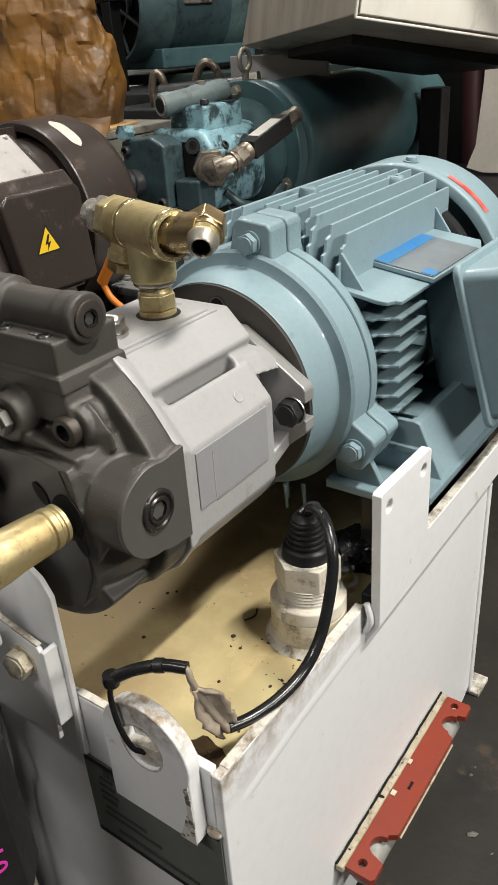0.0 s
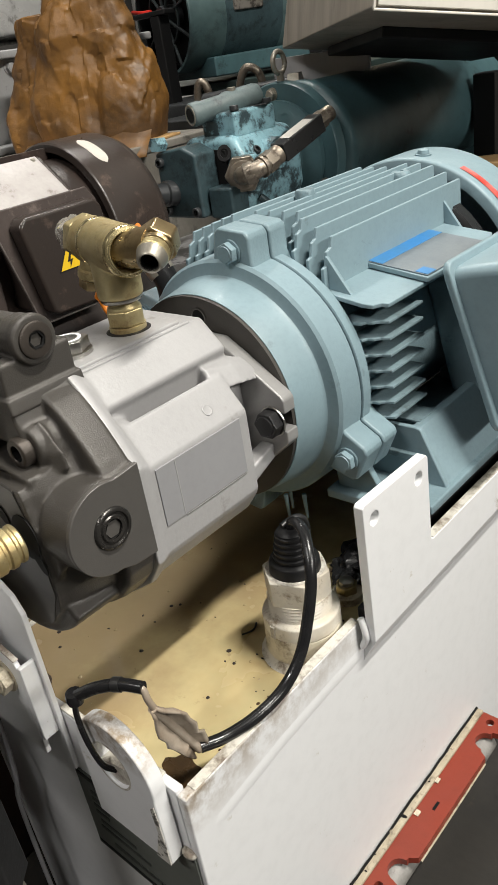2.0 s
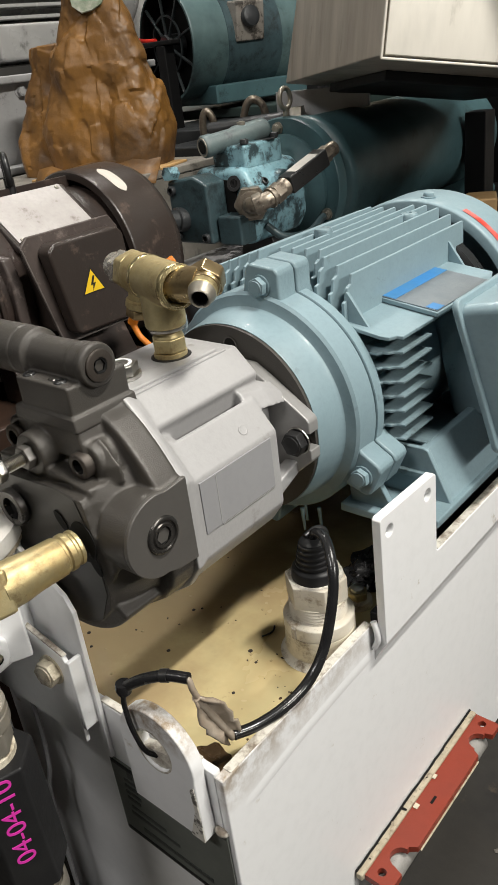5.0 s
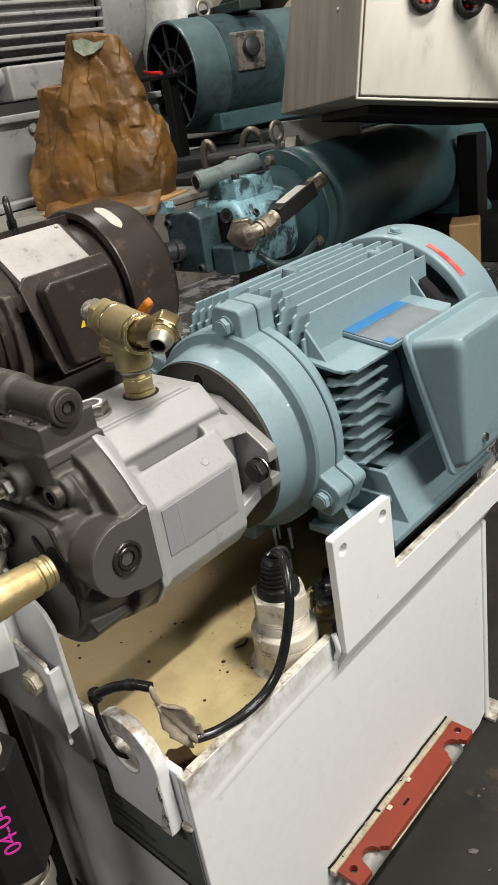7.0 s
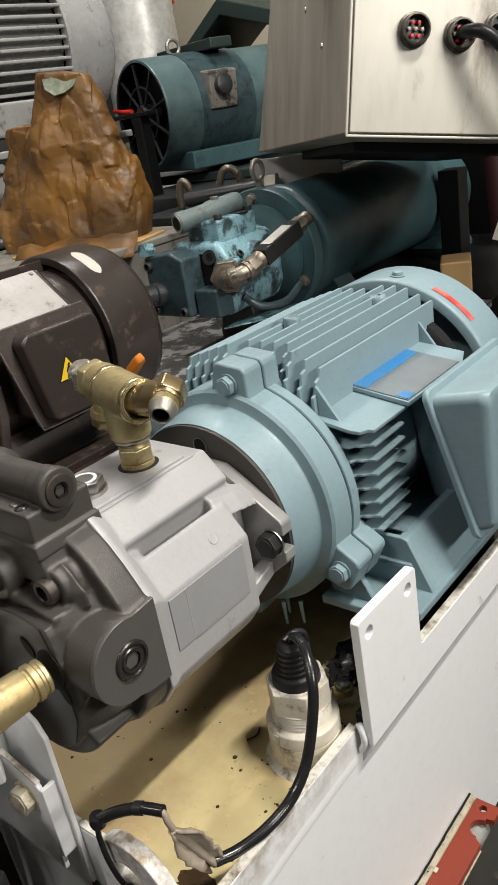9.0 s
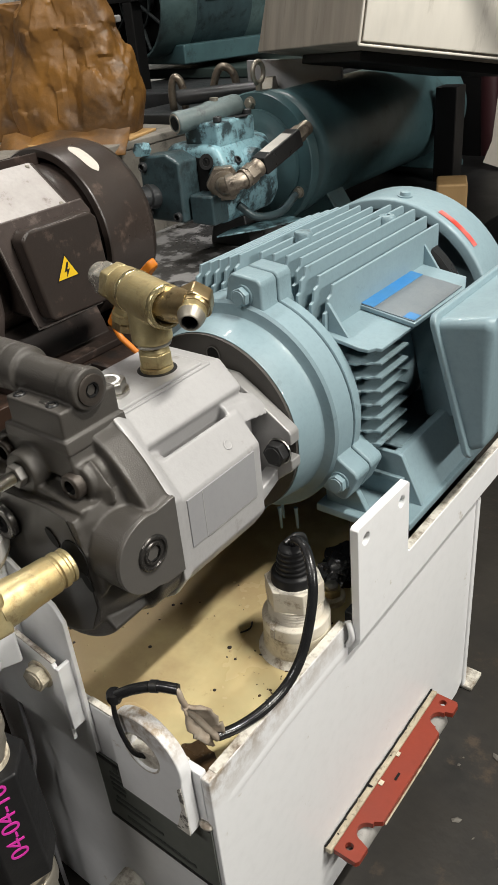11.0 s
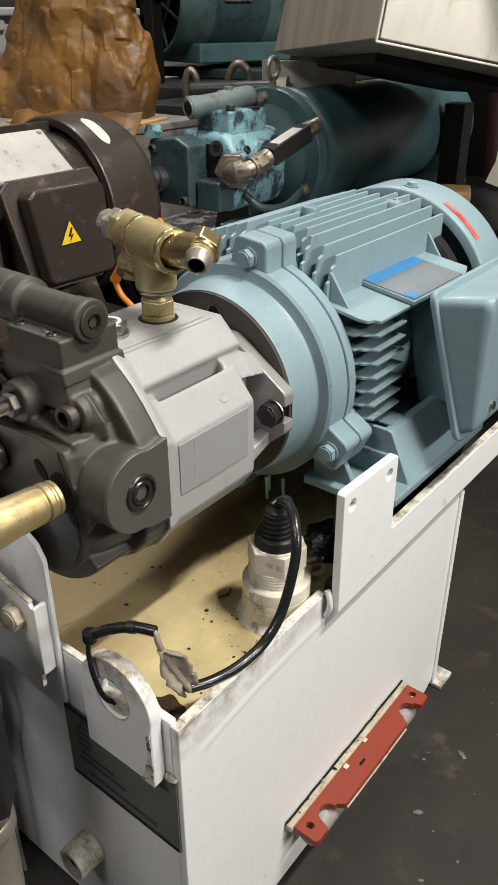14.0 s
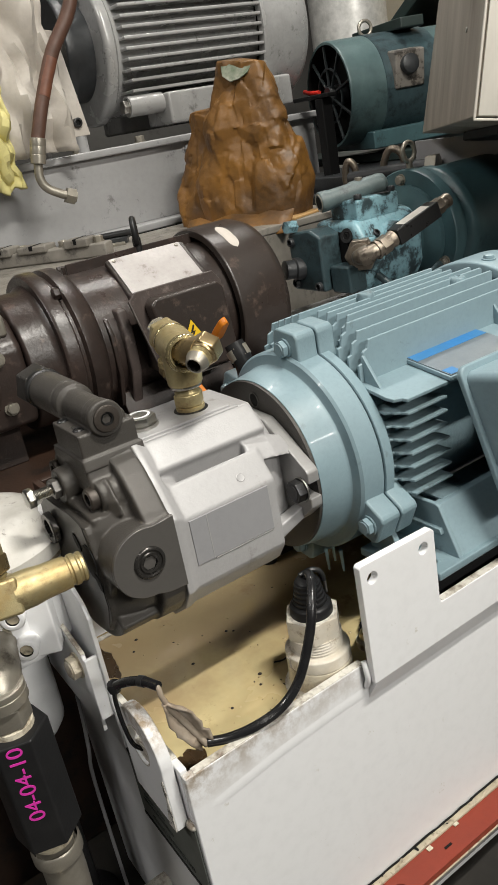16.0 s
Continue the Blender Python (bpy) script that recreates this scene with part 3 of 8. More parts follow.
def electric_motor():
    mot = thing("electric_motor", (AX, 0, AZ), "grey-blue painted finned electric motor on the tank", "motor")
    # front end shield: two stepped rings
    ring = [(0.060, 0.196), (0.0768, 0.1895), (0.0774, 0.1893), (0.0780, 0.1902), (0.0806, 0.2085), (0.0812, 0.2150), (0.0824, 0.2172), (0.0850, 0.2182), (0.0905, 0.2188), (0.0926, 0.2210), (0.0932, 0.2415), (0.0920, 0.2428), (0.06, 0.243)]
    part("end_shield", lathe(ring, 72, AXIS["Y"]), BLUE, mot, "", 26)
    part("body_ring", lathe([(0.06, 0.2436), (0.0915, 0.2436), (0.0932, 0.2448), (0.0932, 0.2535), (0.090, 0.2565), (0.06, 0.257)], 72, AXIS["Y"]), BLUE, mot)
    part("joint", lathe([(0.0905, 0.2426), (0.0905, 0.2438)], 64, AXIS["Y"]), VOID, mot)
    for a, r in ((83.5, 0.0985), (-25, 0.1015), (155, 0.1), (263.5, 0.1)):
        c, s = math.cos(radians(a)), math.sin(radians(a))
        turn = Matrix(((c, 0, -s, 0), (0, 1, 0, 0), (s, 0, c, 0), (0, 0, 0, 1)))
        ear = [(0.080, -0.024), (0.093, -0.0175), (0.110, -0.0155), (0.1135, -0.012), (0.1135, 0.012), (0.110, 0.0155), (0.093, 0.0175), (0.080, 0.024)]
        e = part("ear", prism(ear, 0.2215, 0.2425, turn @ XZ, 0.0022), BLUE_CAST, mot)
        part("ear_back", prism(ear, 0.2438, 0.262, turn @ XZ, 0.0022), BLUE_CAST, mot)
        hex_bolt(e, turn @ facing((r, 0.2215, 0), (0, -1, 0)), 0.0135, 0.0068, 0.0086, BLUE_CAST)
    # stator
    part("stator", lathe([(0.0835, 0.255), (0.0835, 0.436), (0.07, 0.438)], 64, AXIS["Y"], cap=False), BLUE_CAST, mot)
    # upright fins on top
    xs = [-0.0735, -0.0625, -0.0515, -0.0405, -0.0295, -0.0165, -0.0035, 0.0095, 0.0225, 0.0345, 0.0465, 0.0585]
    for k, x in enumerate(xs):
        top = 0.1105 - (0.0021 if x > 0 else 0.00145) * max(0, abs(x) - 0.03) / 0.0045
        rear = 0.4540 if k > 6 else 0.4420
        low = math.sqrt(max(0.0001, 0.0835 ** 2 - x * x)) - 0.006
        if k == 11:
            low = 0.058
        front = 0.2575 + (0.012 if 5 <= k <= 8 else 0.0)
        out = [(front, low), (rear - 0.003, low), (rear, low + 0.3 * (top - low)), (rear, top - 0.001), (rear - 0.001, top), (front + 0.013, top), (front + 0.011, top - 0.007), (front + 0.006, top - 0.009), (front + 0.004, top - 0.018), (front, top - 0.019)]
        part("fin", prism(out, x - 0.0014, x + 0.0014, YZ, 0.0006), BLUE, mot)
    # small cast bosses between the fins
    part("boss", lathe([(0.0085, 0.10), (0.008, 0.1125), (0.007, 0.1145), (0, 0.1145)], 18, pose(-0.01, 0.335, 0)), BLUE_CAST, mot)
    part("boss", lathe([(0.009, 0.095), (0.0085, 0.108), (0.007, 0.1105), (0.003, 0.111), (0.0025, 0.106), (0, 0.106)], 18, pose(0.025, 0.418, 0)), BLUE_CAST, mot)
    # level side fins
    for side in (1, -1):
        for k in range(8):
            z = 0.0430 - 0.0119 * k
            x0 = math.sqrt(0.0835 ** 2 - z * z) - 0.004
            tip = 0.1050 if k < 7 else 0.1120
            end = 0.3085 if side > 0 else 0.43
            out = [(x0, 0.2545), (0.0885, 0.2545), (0.0905, 0.2585), (0.0950, 0.2590), (0.0985, 0.2625), (tip, 0.2640), (tip, end), (x0, end)]
            if k == 7 and side > 0:
                out = [(x0, 0.2850), (tip, 0.2850), (tip, end), (x0, end)]
            part("fin", prism([(side * x, y) for x, y in out], z - 0.0011, z + 0.0011, None, 0.0005), BLUE_SHADED_GRIMY, mot)
    # pad with the maker's plate
    tilt = pose(0.0595, 0, 0.0650, 0, 8.5, 0)
    pad = part("plate_pad", prism([(-0.010, 0.3110), (0.0500, 0.3095), (0.0520, 0.400), (0.0420, 0.4250), (-0.010, 0.4250)], -0.0012, 0.0026, tilt, 0.0007), BLUE, mot)
    part("pad_ledge", prism([(-0.006, 0.2570), (0.0130, 0.2545), (0.0330, 0.2535), (0.0400, 0.2555), (0.0425, 0.2620), (0.0470, 0.2640), (0.0480, 0.4000), (-0.006, 0.4000)], -0.0050, -0.0018, tilt, 0.0007), BLUE, pad)
    for y in (0.2615, 0.4240):
        part("gusset", prism([(0.0590, 0.0610), (0.0790, 0.0590), (0.0745, 0.0650), (0.0605, 0.0850), (0.0590, 0.0860)], y, y + 0.0032, XZ, 0.0006), BLUE, mot)
    plate = part("name_plate", box(-0.0085, 0.0485, 0.3115, 0.4000, 0.0026, 0.0036, 0.0002, tilt), ALU, pad, "brushed aluminium plate with a blue edge")
    part("blue_strip", box(-0.0080, 0.0115, 0.3120, 0.3995, 0.0035, 0.0039, 0, tilt), SIGN_BLUE, plate)
    part("blue_strip", box(0.0380, 0.0480, 0.3125, 0.3240, 0.0035, 0.0039, 0, tilt), SIGN_BLUE, plate)
    # terminal box: base, lipped cover
    lean = Matrix.Translation((0.1445, 0, 0.011)) @ Matrix.Rotation(radians(-12.6), 4, "Y")
    base = part("terminal_box_base", box(-0.062, -0.004, 0.362, 0.418, -0.052, 0.046, 0.006, lean), BLUE_CAST, mot)
    def rounded(y0, y1, z0, z1, r, skew=0.0):
        pts = []
        for cy, cz, a in ((y1 - r, z1 - r, 0), (y0 + r, z1 - r, 90), (y0 + r, z0 + r, 180), (y1 - r, z0 + r, 270)):
            for k in range(5):
                q = radians(a + 22.5 * k)
                yy, zz = cy + r * math.cos(q), cz + r * math.sin(q)
                pts.append((yy + (skew * (z1 - zz) / (z1 - z0) if yy < (y0 + y1) / 2 else 0), zz))
        return pts
    cover = part("terminal_box_cover", prism(rounded(0.2945, 0.432, -0.066, 0.066, 0.009, 0.018), -0.004, 0.0015, lean @ YZ, 0.0016), BLUE, base)
    shell = bmesh.new()
    rows = [rounded(0.2995, 0.427, -0.0605, 0.0605, 0.008, 0.017), rounded(0.3010, 0.4245, -0.0590, 0.0590, 0.009, 0.017), rounded(0.3035, 0.4220, -0.0565, 0.0565, 0.010, 0.016), rounded(0.3085, 0.4170, -0.0515, 0.0515, 0.011, 0.015)]
    loops = []
    for pts, share in zip(rows, (0.03, 0.80, 0.95, 1.0)):
        loops.append([shell.verts.new((share * (0.0285 + 0.290 * z), y, z)) for y, z in pts])
    for a, b in zip(loops, loops[1:]):
        for k in range(len(a)):
            shell.faces.new((a[k], a[(k + 1) % len(a)], b[(k + 1) % len(b)], b[k]))
    shell.faces.new(loops[-1])
    bmesh.ops.recalc_face_normals(shell, faces=shell.faces)
    shell.transform(lean)
    part("cover_shell", shell, BLUE, cover, smooth=50)
    for y, z in ((0.350, -0.044), (0.408, -0.044), (0.408, 0.044)):
        part("cover_screw", lathe([(0.0035, 0.0), (0.0042, 0.0010), (0.0036, 0.0035), (0, 0.0042)], 16, lean @ pose(0.0275 + 0.290 * z, y, z) @ AXIS["X"]), STEEL, cover)
    # feet
    for side in (1, -1):
        def fl(pts):
            return [(side * x, z) for x, z in pts]
        foot = part("foot", prism(fl([(0.066, -0.090), (0.124, -0.090), (0.124, -0.0825), (0.104, -0.0815), (0.0835, -0.044), (0.062, -0.052)]), 0.2425, 0.2485, XZ, 0.0012), BLUE_CAST, mot)
        part("foot_web", prism(fl([(0.066, -0.090), (0.1395, -0.090), (0.1392, -0.0850), (0.1185, -0.0400), (0.1140, -0.0385), (0.066, -0.0400)]), 0.2738, 0.2785, XZ, 0.0012), BLUE, foot)
        part("foot_panel", prism(fl([(0.1090, -0.0400), (0.1165, -0.0400), (0.1380, -0.0850), (0.1290, -0.0850)]), 0.2785, 0.4200, XZ, 0.0010), BLUE, foot)
        part("foot_ledge", prism(fl([(0.0600, -0.0640), (0.1230, -0.0640), (0.1215, -0.0590), (0.0600, -0.0590)]), 0.2700, 0.4200, XZ, 0.0008), BLUE_SHADED_GRIMY, foot)
        part("foot_base", prism([(side * 0.06, 0.2335), (side * 0.129, 0.2335), (side * 0.129, 0.2465), (side * 0.141, 0.2465), (side * 0.141, 0.42), (side * 0.06, 0.42)], -0.090, -0.0825, None, 0.0015, [ring_pts(side * 0.122, 0.256, 0.0055, 14), ring_pts(side * 0.112, 0.376, 0.0055, 14)]), BLUE_CAST, foot)
        part("foot_web", prism(fl([(0.066, -0.090), (0.126, -0.090), (0.108, -0.078), (0.088, -0.036), (0.066, -0.05)]), 0.398, 0.404, XZ, 0.0012), BLUE_CAST, foot)
    # rails added between the feet and the tank, black to keep light out of that gap
    for side in (1, -1):
        part("base_rail", box(side * 0.105 - 0.019, side * 0.105 + 0.019, 0.242, 0.425, -0.1549, -0.0905, 0.002), BLACK_STEEL, mot, "black rail added to shade the gap under the motor feet")
    # hanging burrs below the shield
    for x, y in ((0.035, 0.215), (0.047, 0.222), (0.028, 0.228)):
        part("drip_pin", rod((x, y, -0.085), (x + 0.001, y, -0.106), 0.0018, 0.001, 8), BLUE_CAST, mot)
    # rear shield, coloured black to paint the shaded gap, and fan cowl
    part("rear_shield", lathe([(0.03, 0.434), (0.088, 0.434), (0.098, 0.440), (0.098, 0.452), (0.03, 0.455)], 48, AXIS["Y"]), BLACK_STEEL, mot)
    cowl = part("fan_cowl", lathe([(0.1020, 0.4660), (0.1030, 0.4635), (0.1105, 0.4635), (0.1125, 0.4655), (0.1130, 0.470), (0.1130, 0.515), (0.106, 0.528), (0.06, 0.536), (0, 0.537)], 72, AXIS["Y"], cap=False), BLUE, mot)
    for a in (12, 160, 200, 340):
        c, s = math.cos(radians(a)), math.sin(radians(a))
        part("cowl_arm", box(0.084, 0.1040, 0.440, 0.470, -0.0045, 0.0045, 0.002, Matrix(((c, 0, -s, 0), (0, 1, 0, 0), (s, 0, c, 0), (0, 0, 0, 1)))), BLUE_CAST, cowl)
    s = Matrix.Rotation(radians(6), 4, "Y") @ pose(0, 0.4790, 0.1128)
    w = part("cowl_screw", lathe([(0.007, 0), (0.0072, 0.0012), (0.003, 0.0016), (0.0052, 0.0017), (0.0048, 0.0045), (0.002, 0.0056), (0, 0.0056)], 20, s), BLUE, cowl)
    stick = bmesh.new()
    vs = [[stick.verts.new((0.1135 * math.sin(radians(a)), y, 0.1135 * math.cos(radians(a)))) for a in range(26, 51, 3)] for y in (0.4725, 0.4805)]
    for k in range(len(vs[0]) - 1):
        stick.faces.new((vs[0][k], vs[0][k + 1], vs[1][k + 1], vs[1][k]))
    part("sticker", stick, FADED_RED, cowl, "faded red sticker")
    return mot


electric_motor()


# ---------------------------------------------------------------- the pump
SILVER_EDGE = material("bare_edged_silver", (0.36, 0.355, 0.35), (0.27, 0.262, 0.255), 0.36, mix=0.7, blotch=45, grain=200, bump=0.12, metal=0.35)
RUSTED = material("rusted_screw", (0.072, 0.061, 0.052), (0.048, 0.039, 0.033), 0.42, metal=0.5, mix=0.8, blotch=80, grain=300, bump=0.3)


PLUG_STEEL = material("worn_dark_plug_steel", (0.10, 0.095, 0.09), (0.05, 0.047, 0.045), 0.30, metal=0.8, mix=0.8, blotch=60, grain=240, bump=0.15)


def hydraulic_pump():
    pump = thing("hydraulic_pump", (AX, 0, AZ), "piston pump with silver body and dark cast end cap", "pump")
    # adapter disc on the motor
    disc = part("adapter_disc", lathe([(0.03, 0.1866), (0.0769, 0.1866), (0.0769, 0.197), (0.05, 0.199)], 64, AXIS["Y"]), CAST, pump)
    for a in (85, 175, -95):
        h = facing((0.0630 * math.cos(radians(a)), 0.1864, 0.0630 * math.sin(radians(a))), (0, -1, 0))
        part("tapped_hole", lathe([(0.0056, 0.0002), (0.0050, 0.0004), (0, 0.0004)], 20, h, cap=False), VOID, disc)
        part("hole_rim", lathe([(0.0056, 0.0002), (0.0060, 0.0008), (0.0068, 0.0005)], 20, h, cap=False), CAST_FLAT, disc)
    # silver casting: upper housing, side shoulders with a groove between, flared collar, neck
    upper = mirrored([(0.0, 0.0730), (0.0300, 0.0730), (0.0310, 0.0722), (0.0470, 0.0560), (0.0476, 0.0545), (0.0455, 0.0500), (0.0415, 0.0330), (0.040, -0.040), (0.030, -0.0650), (0.0, -0.0690)])
    lump = prism(upper, 0.060, 0.1660, XZ, 0.0012)
    shoulder = [(0.0400, 0.0320), (0.0450, 0.0330), (0.0515, 0.0440), (0.0540, 0.0442), (0.0712, 0.0232), (0.0716, 0.0205), (0.0716, -0.0330), (0.0700, -0.0370), (0.0600, -0.0510), (0.0400, -0.0655), (0.020, -0.0680), (0.020, 0.020)]
    for side in (1, -1):
        prism([(side * x, z) for x, z in shoulder], 0.064, 0.1515, XZ, 0.0012, (), lump)
    flare0 = mirrored([(0.0, 0.0762), (0.0310, 0.0762), (0.0420, 0.0660), (0.0560, 0.0500), (0.0735, 0.0270), (0.0738, -0.0345), (0.0615, -0.0525), (0.0380, -0.0690), (0.0, -0.0705)])
    flare1 = mirrored([(0.0, 0.0745), (0.0300, 0.0745), (0.0400, 0.0640), (0.0535, 0.0480), (0.0718, 0.0240), (0.0720, -0.0335), (0.0603, -0.0512), (0.0370, -0.0675), (0.0, -0.0692)])
    loft([(flare0, 0.0590), (flare0, 0.0640), (flare1, 0.0690)], XZ, lump)
    for side in (1, -1):
        # rounded lump that closes the groove behind the collar, knuckle at the neck
        ball((side * 0.0455, 0.0690, 0.0395), 0.0110, (1.0, 1.15, 0.75), lump)
        loft([([(side * x, z) for x, z in ((0.040, 0.0530), (0.0490, 0.0490), (0.0590, 0.0370), (0.044, 0.030))], 0.1420), ([(side * x, z) for x, z in ((0.042, 0.0500), (0.0530, 0.0450), (0.0610, 0.0340), (0.044, 0.028))], 0.1640), ([(side * x, z) for x, z in ((0.046, 0.0440), (0.0560, 0.0380), (0.0610, 0.0310), (0.050, 0.028))], 0.1790)], XZ, lump)
        loft([([(side * x, z) for x, z in ((0.056, -0.020), (0.068, -0.021), (0.067, -0.034), (0.054, -0.036))], 0.150), ([(side * x, z) for x, z in ((0.056, -0.014), (0.067, -0.013), (0.066, -0.024), (0.054, -0.026))], 0.1790)], XZ, lump)
    neck = mirrored([(0.0, 0.0700), (0.026, 0.0690), (0.0440, 0.0500), (0.0525, 0.030), (0.0540, -0.028), (0.046, -0.045), (0.028, -0.058), (0.0, -0.060)])
    slim = [(x * 0.84, z * 0.84) for x, z in neck]
    loft([(neck, 0.150), (neck, 0.163), (slim, 0.1770)], XZ, lump)
    body = cast("body", lump, SILVER, pump, "silver painted casting", 0.0011, 3)
    part("top_pad", box(-0.0275, 0.0275, 0.0690, 0.1500, 0.0720, 0.0762, 0.0012), SILVER, body)
    part("pad_ledge", box(-0.0300, 0.0300, 0.0660, 0.1560, 0.0715, 0.0742, 0.0010), SILVER, body)
    pad = part("label_pad", box(0.0705, 0.0724, 0.0725, 0.1430, -0.0165, 0.0208, 0.0004), PAD_GREY, body, "plain grey painted label field")
    part("label_line", box(0.0723, 0.0726, 0.0868, 0.0874, -0.0160, 0.0203, 0), SILVER, pad)
    # Thin metallic strip stands in for a highlight along the label's lower edge.
    part("label_highlight", box(0.0700, 0.0722, 0.0880, 0.1420, -0.0180, -0.0168, 0.0004), SILVER_EDGE, pad, "strip put in for the highlight below the label")
    part("cast_mark", lathe([(0.0036, 0.0), (0.0035, 0.0002), (0.0031, 0.0003), (0.0029, 0.0001), (0, 0.0001)], 18, facing((0.0642, 0.1260, 0.0322), (0.79, 0, 0.61))), SILVER, body)
    # two-bolt flange with slots open to the side
    slot = [(0.0690 + 0.0062 * math.cos(radians(a)) * -1, 0.0035 + 0.0062 * math.sin(radians(a))) for a in range(90, -91, -30)]
    wing = [(0.0, 0.055), (0.030, 0.0535), (0.0440, 0.0450), (0.0785, 0.0215), (0.0805, 0.0185), (0.0805, 0.0098), *slot, (0.0805, -0.0028), (0.0805, -0.0105), (0.0790, -0.0130), (0.0640, -0.0260), (0.0460, -0.038), (0.030, -0.048), (0.0, -0.050)]
    flange = part("mounting_flange", prism(mirrored(wing), 0.1755, 0.1866, XZ, 0.0011), SILVER_EDGE, pump, "grey flange with bare edges")
    for side in (1, -1):
        w = facing((side * 0.0705, 0.1755, 0.0035), (0, -1, 0))
        bolt = hex_bolt(flange, w, 0.0165, 0.0095, 0.0100, BLACK_STEEL)
        part("bright_rim", lathe([(0.0100, 0.0004), (0.0106, 0.0010), (0.0103, 0.0018), (0.0097, 0.0018)], 28, w, cap=False), STEEL, bolt, "bright worn washer edge")
    # hex plug behind the valve
    plug = facing((0.0040, 0.0830, 0.0755), (0, 0, 1))
    part("hex_plug", lathe([(0.0095, 0), (0.0136, 0.0008), (0.0136, 0.003), (0.009, 0.0034)], 24, plug, hexa(0.0218, 0.003, 0.0100, plug)), STEEL, pump)
    part("paint_mark", lathe([(0.0066, 0.0101), (0.0086, 0.0101), (0.0086, 0.0104), (0.0066, 0.0104)], 22, plug, cap=False), WHITE, pump, "ring of white paint")
    # end cap: rear plate, tapered middle, bosses and ribs run together
    rear = mirrored([(0.0, 0.0740), (0.0305, 0.0740), (0.0400, 0.0690), (0.0480, 0.0620), (0.0580, 0.0505), (0.0670, 0.0380), (0.0718, 0.0300), (0.0718, -0.0300), (0.0680, -0.0400), (0.0575, -0.0520), (0.0420, -0.0625), (0.0220, -0.0690), (0.0, -0.0705)])
    lump = prism(rear, 0.0400, 0.0600, XZ, 0.0022)
    back = mirrored([(0.0, 0.0700), (0.028, 0.0690), (0.0360, 0.0630), (0.0430, 0.0560), (0.0510, 0.0450), (0.0570, 0.0330), (0.0600, 0.0240), (0.0605, -0.0260), (0.0570, -0.0380), (0.0480, -0.0500), (0.0360, -0.0600), (0.0200, -0.0670), (0.0, -0.0690)])
    front = mirrored([(0.0, 0.0580), (0.022, 0.0600), (0.0300, 0.0570), (0.0380, 0.0490), (0.0420, 0.0390), (0.0440, 0.0300), (0.0460, 0.0180), (0.0500, -0.0300), (0.0470, -0.0420), (0.0400, -0.0500), (0.0320, -0.0580), (0.0190, -0.0640), (0.0, -0.0665)])
    def cut(pts, low, high):
        return [(x, max(low, min(high, z))) for x, z in pts]
    loft([(cut(front, -1, 0.0345), 0.0066), (cut(front, -1, 0.0345), 0.0110), (cut(back, -1, 0.0450), 0.0430)], XZ, lump)
    loft([(cut(front, 0.0300, 1), 0.0270), (cut(back, 0.0300, 1), 0.0430)], XZ, lump)
    # round lower half
    belly = [(0.0738 * math.cos(radians(a)), 0.0738 * math.sin(radians(a))) for a in range(200, 324, 6)]
    prism([(0.0, 0.0), *belly], 0.0100, 0.0420, XZ, 0.0020, (), lump)
    # shelf that carries the valve, with its blunt rough shoulders
    loft([([(-0.030, 0.050), (0.036, 0.050), (0.0300, 0.0735), (-0.028, 0.0735)], 0.0220), ([(-0.034, 0.050), (0.043, 0.050), (0.0320, 0.0755), (-0.030, 0.0755)], 0.0600)], XZ, lump, 0.0010)
    # ridge from the screw boss back to the rear plate
    loft([([(0.030, 0.040), (0.046, 0.036), (0.0450, 0.0470), (0.0330, 0.0600)], 0.0270), ([(0.034, 0.044), (0.0560, 0.036), (0.0535, 0.0480), (0.0380, 0.0650)], 0.0330)], XZ, lump, 0.0015)
    screws = ((0.0310, 0.0485), (-0.0320, 0.0540))
    for x, z in screws:
        lathe([(0.0136, 0.0), (0.0132, 0.014), (0.0124, 0.0155), (0, 0.0155)], 24, facing((x, 0.0400, z), (0, -1, 0)), lump)
    adj = (-0.0060, 0.0510)
    lathe([(0.0150, 0), (0.0140, 0.018), (0.0132, 0.020), (0, 0.020)], 24, facing((adj[0], 0.0310, adj[1]), (0, -1, 0)), lump)
    # scalloped rim over the port field
    prism([(0.0440, 0.0385), (0.0440, 0.0330), (0.0330, 0.0345), (0.0220, 0.0385), (0.0120, 0.0365), (0.0060, 0.0330), (-0.0140, 0.0350), (-0.0230, 0.0400), (-0.0330, 0.0375), (-0.0450, 0.0330), (-0.0450, 0.0440), (-0.0220, 0.0440), (0.0060, 0.0440), (0.0200, 0.0420)], 0.0125, 0.0300, XZ, 0.0012, (), lump)
    boss = [*ring_pts(0.0345, 0.006, 0.0268, 22, radians(72), radians(200)), (0.0440, -0.0238), (0.0605, -0.0250), (0.0605, 0.0330), (0.0480, 0.0318)]
    prism(boss, 0.048, 0.0728, YZ, 0.0008, (), lump)
    # wedge below the boss, leaving a dark pocket before it
    prism([(0.040, -0.004), (0.0560, -0.006), (0.0570, -0.012), (0.044, -0.030)], 0.0090, 0.0140, XZ, 0.001, (), lump)
    cap = cast("end_cap", lump, CAST, pump, "rough dark grey cast iron", 0.0011, 2)
    # flat port field with two bean pockets and the round port
    part("port_field", prism([(0.0365, 0.0340), (0.0425, 0.0170), (0.0462, -0.0050), (0.0475, -0.0300), (0.0370, -0.0530), (0.0190, -0.0625), (0.0, -0.0650), (-0.028, -0.0565), (-0.050, -0.036), (-0.058, -0.010), (-0.052, 0.024), (-0.034, 0.0350), (-0.018, 0.0350), (0.018, 0.0370)], 0.0060, 0.0078, XZ, 0.0004), CAST_FACE, cap)
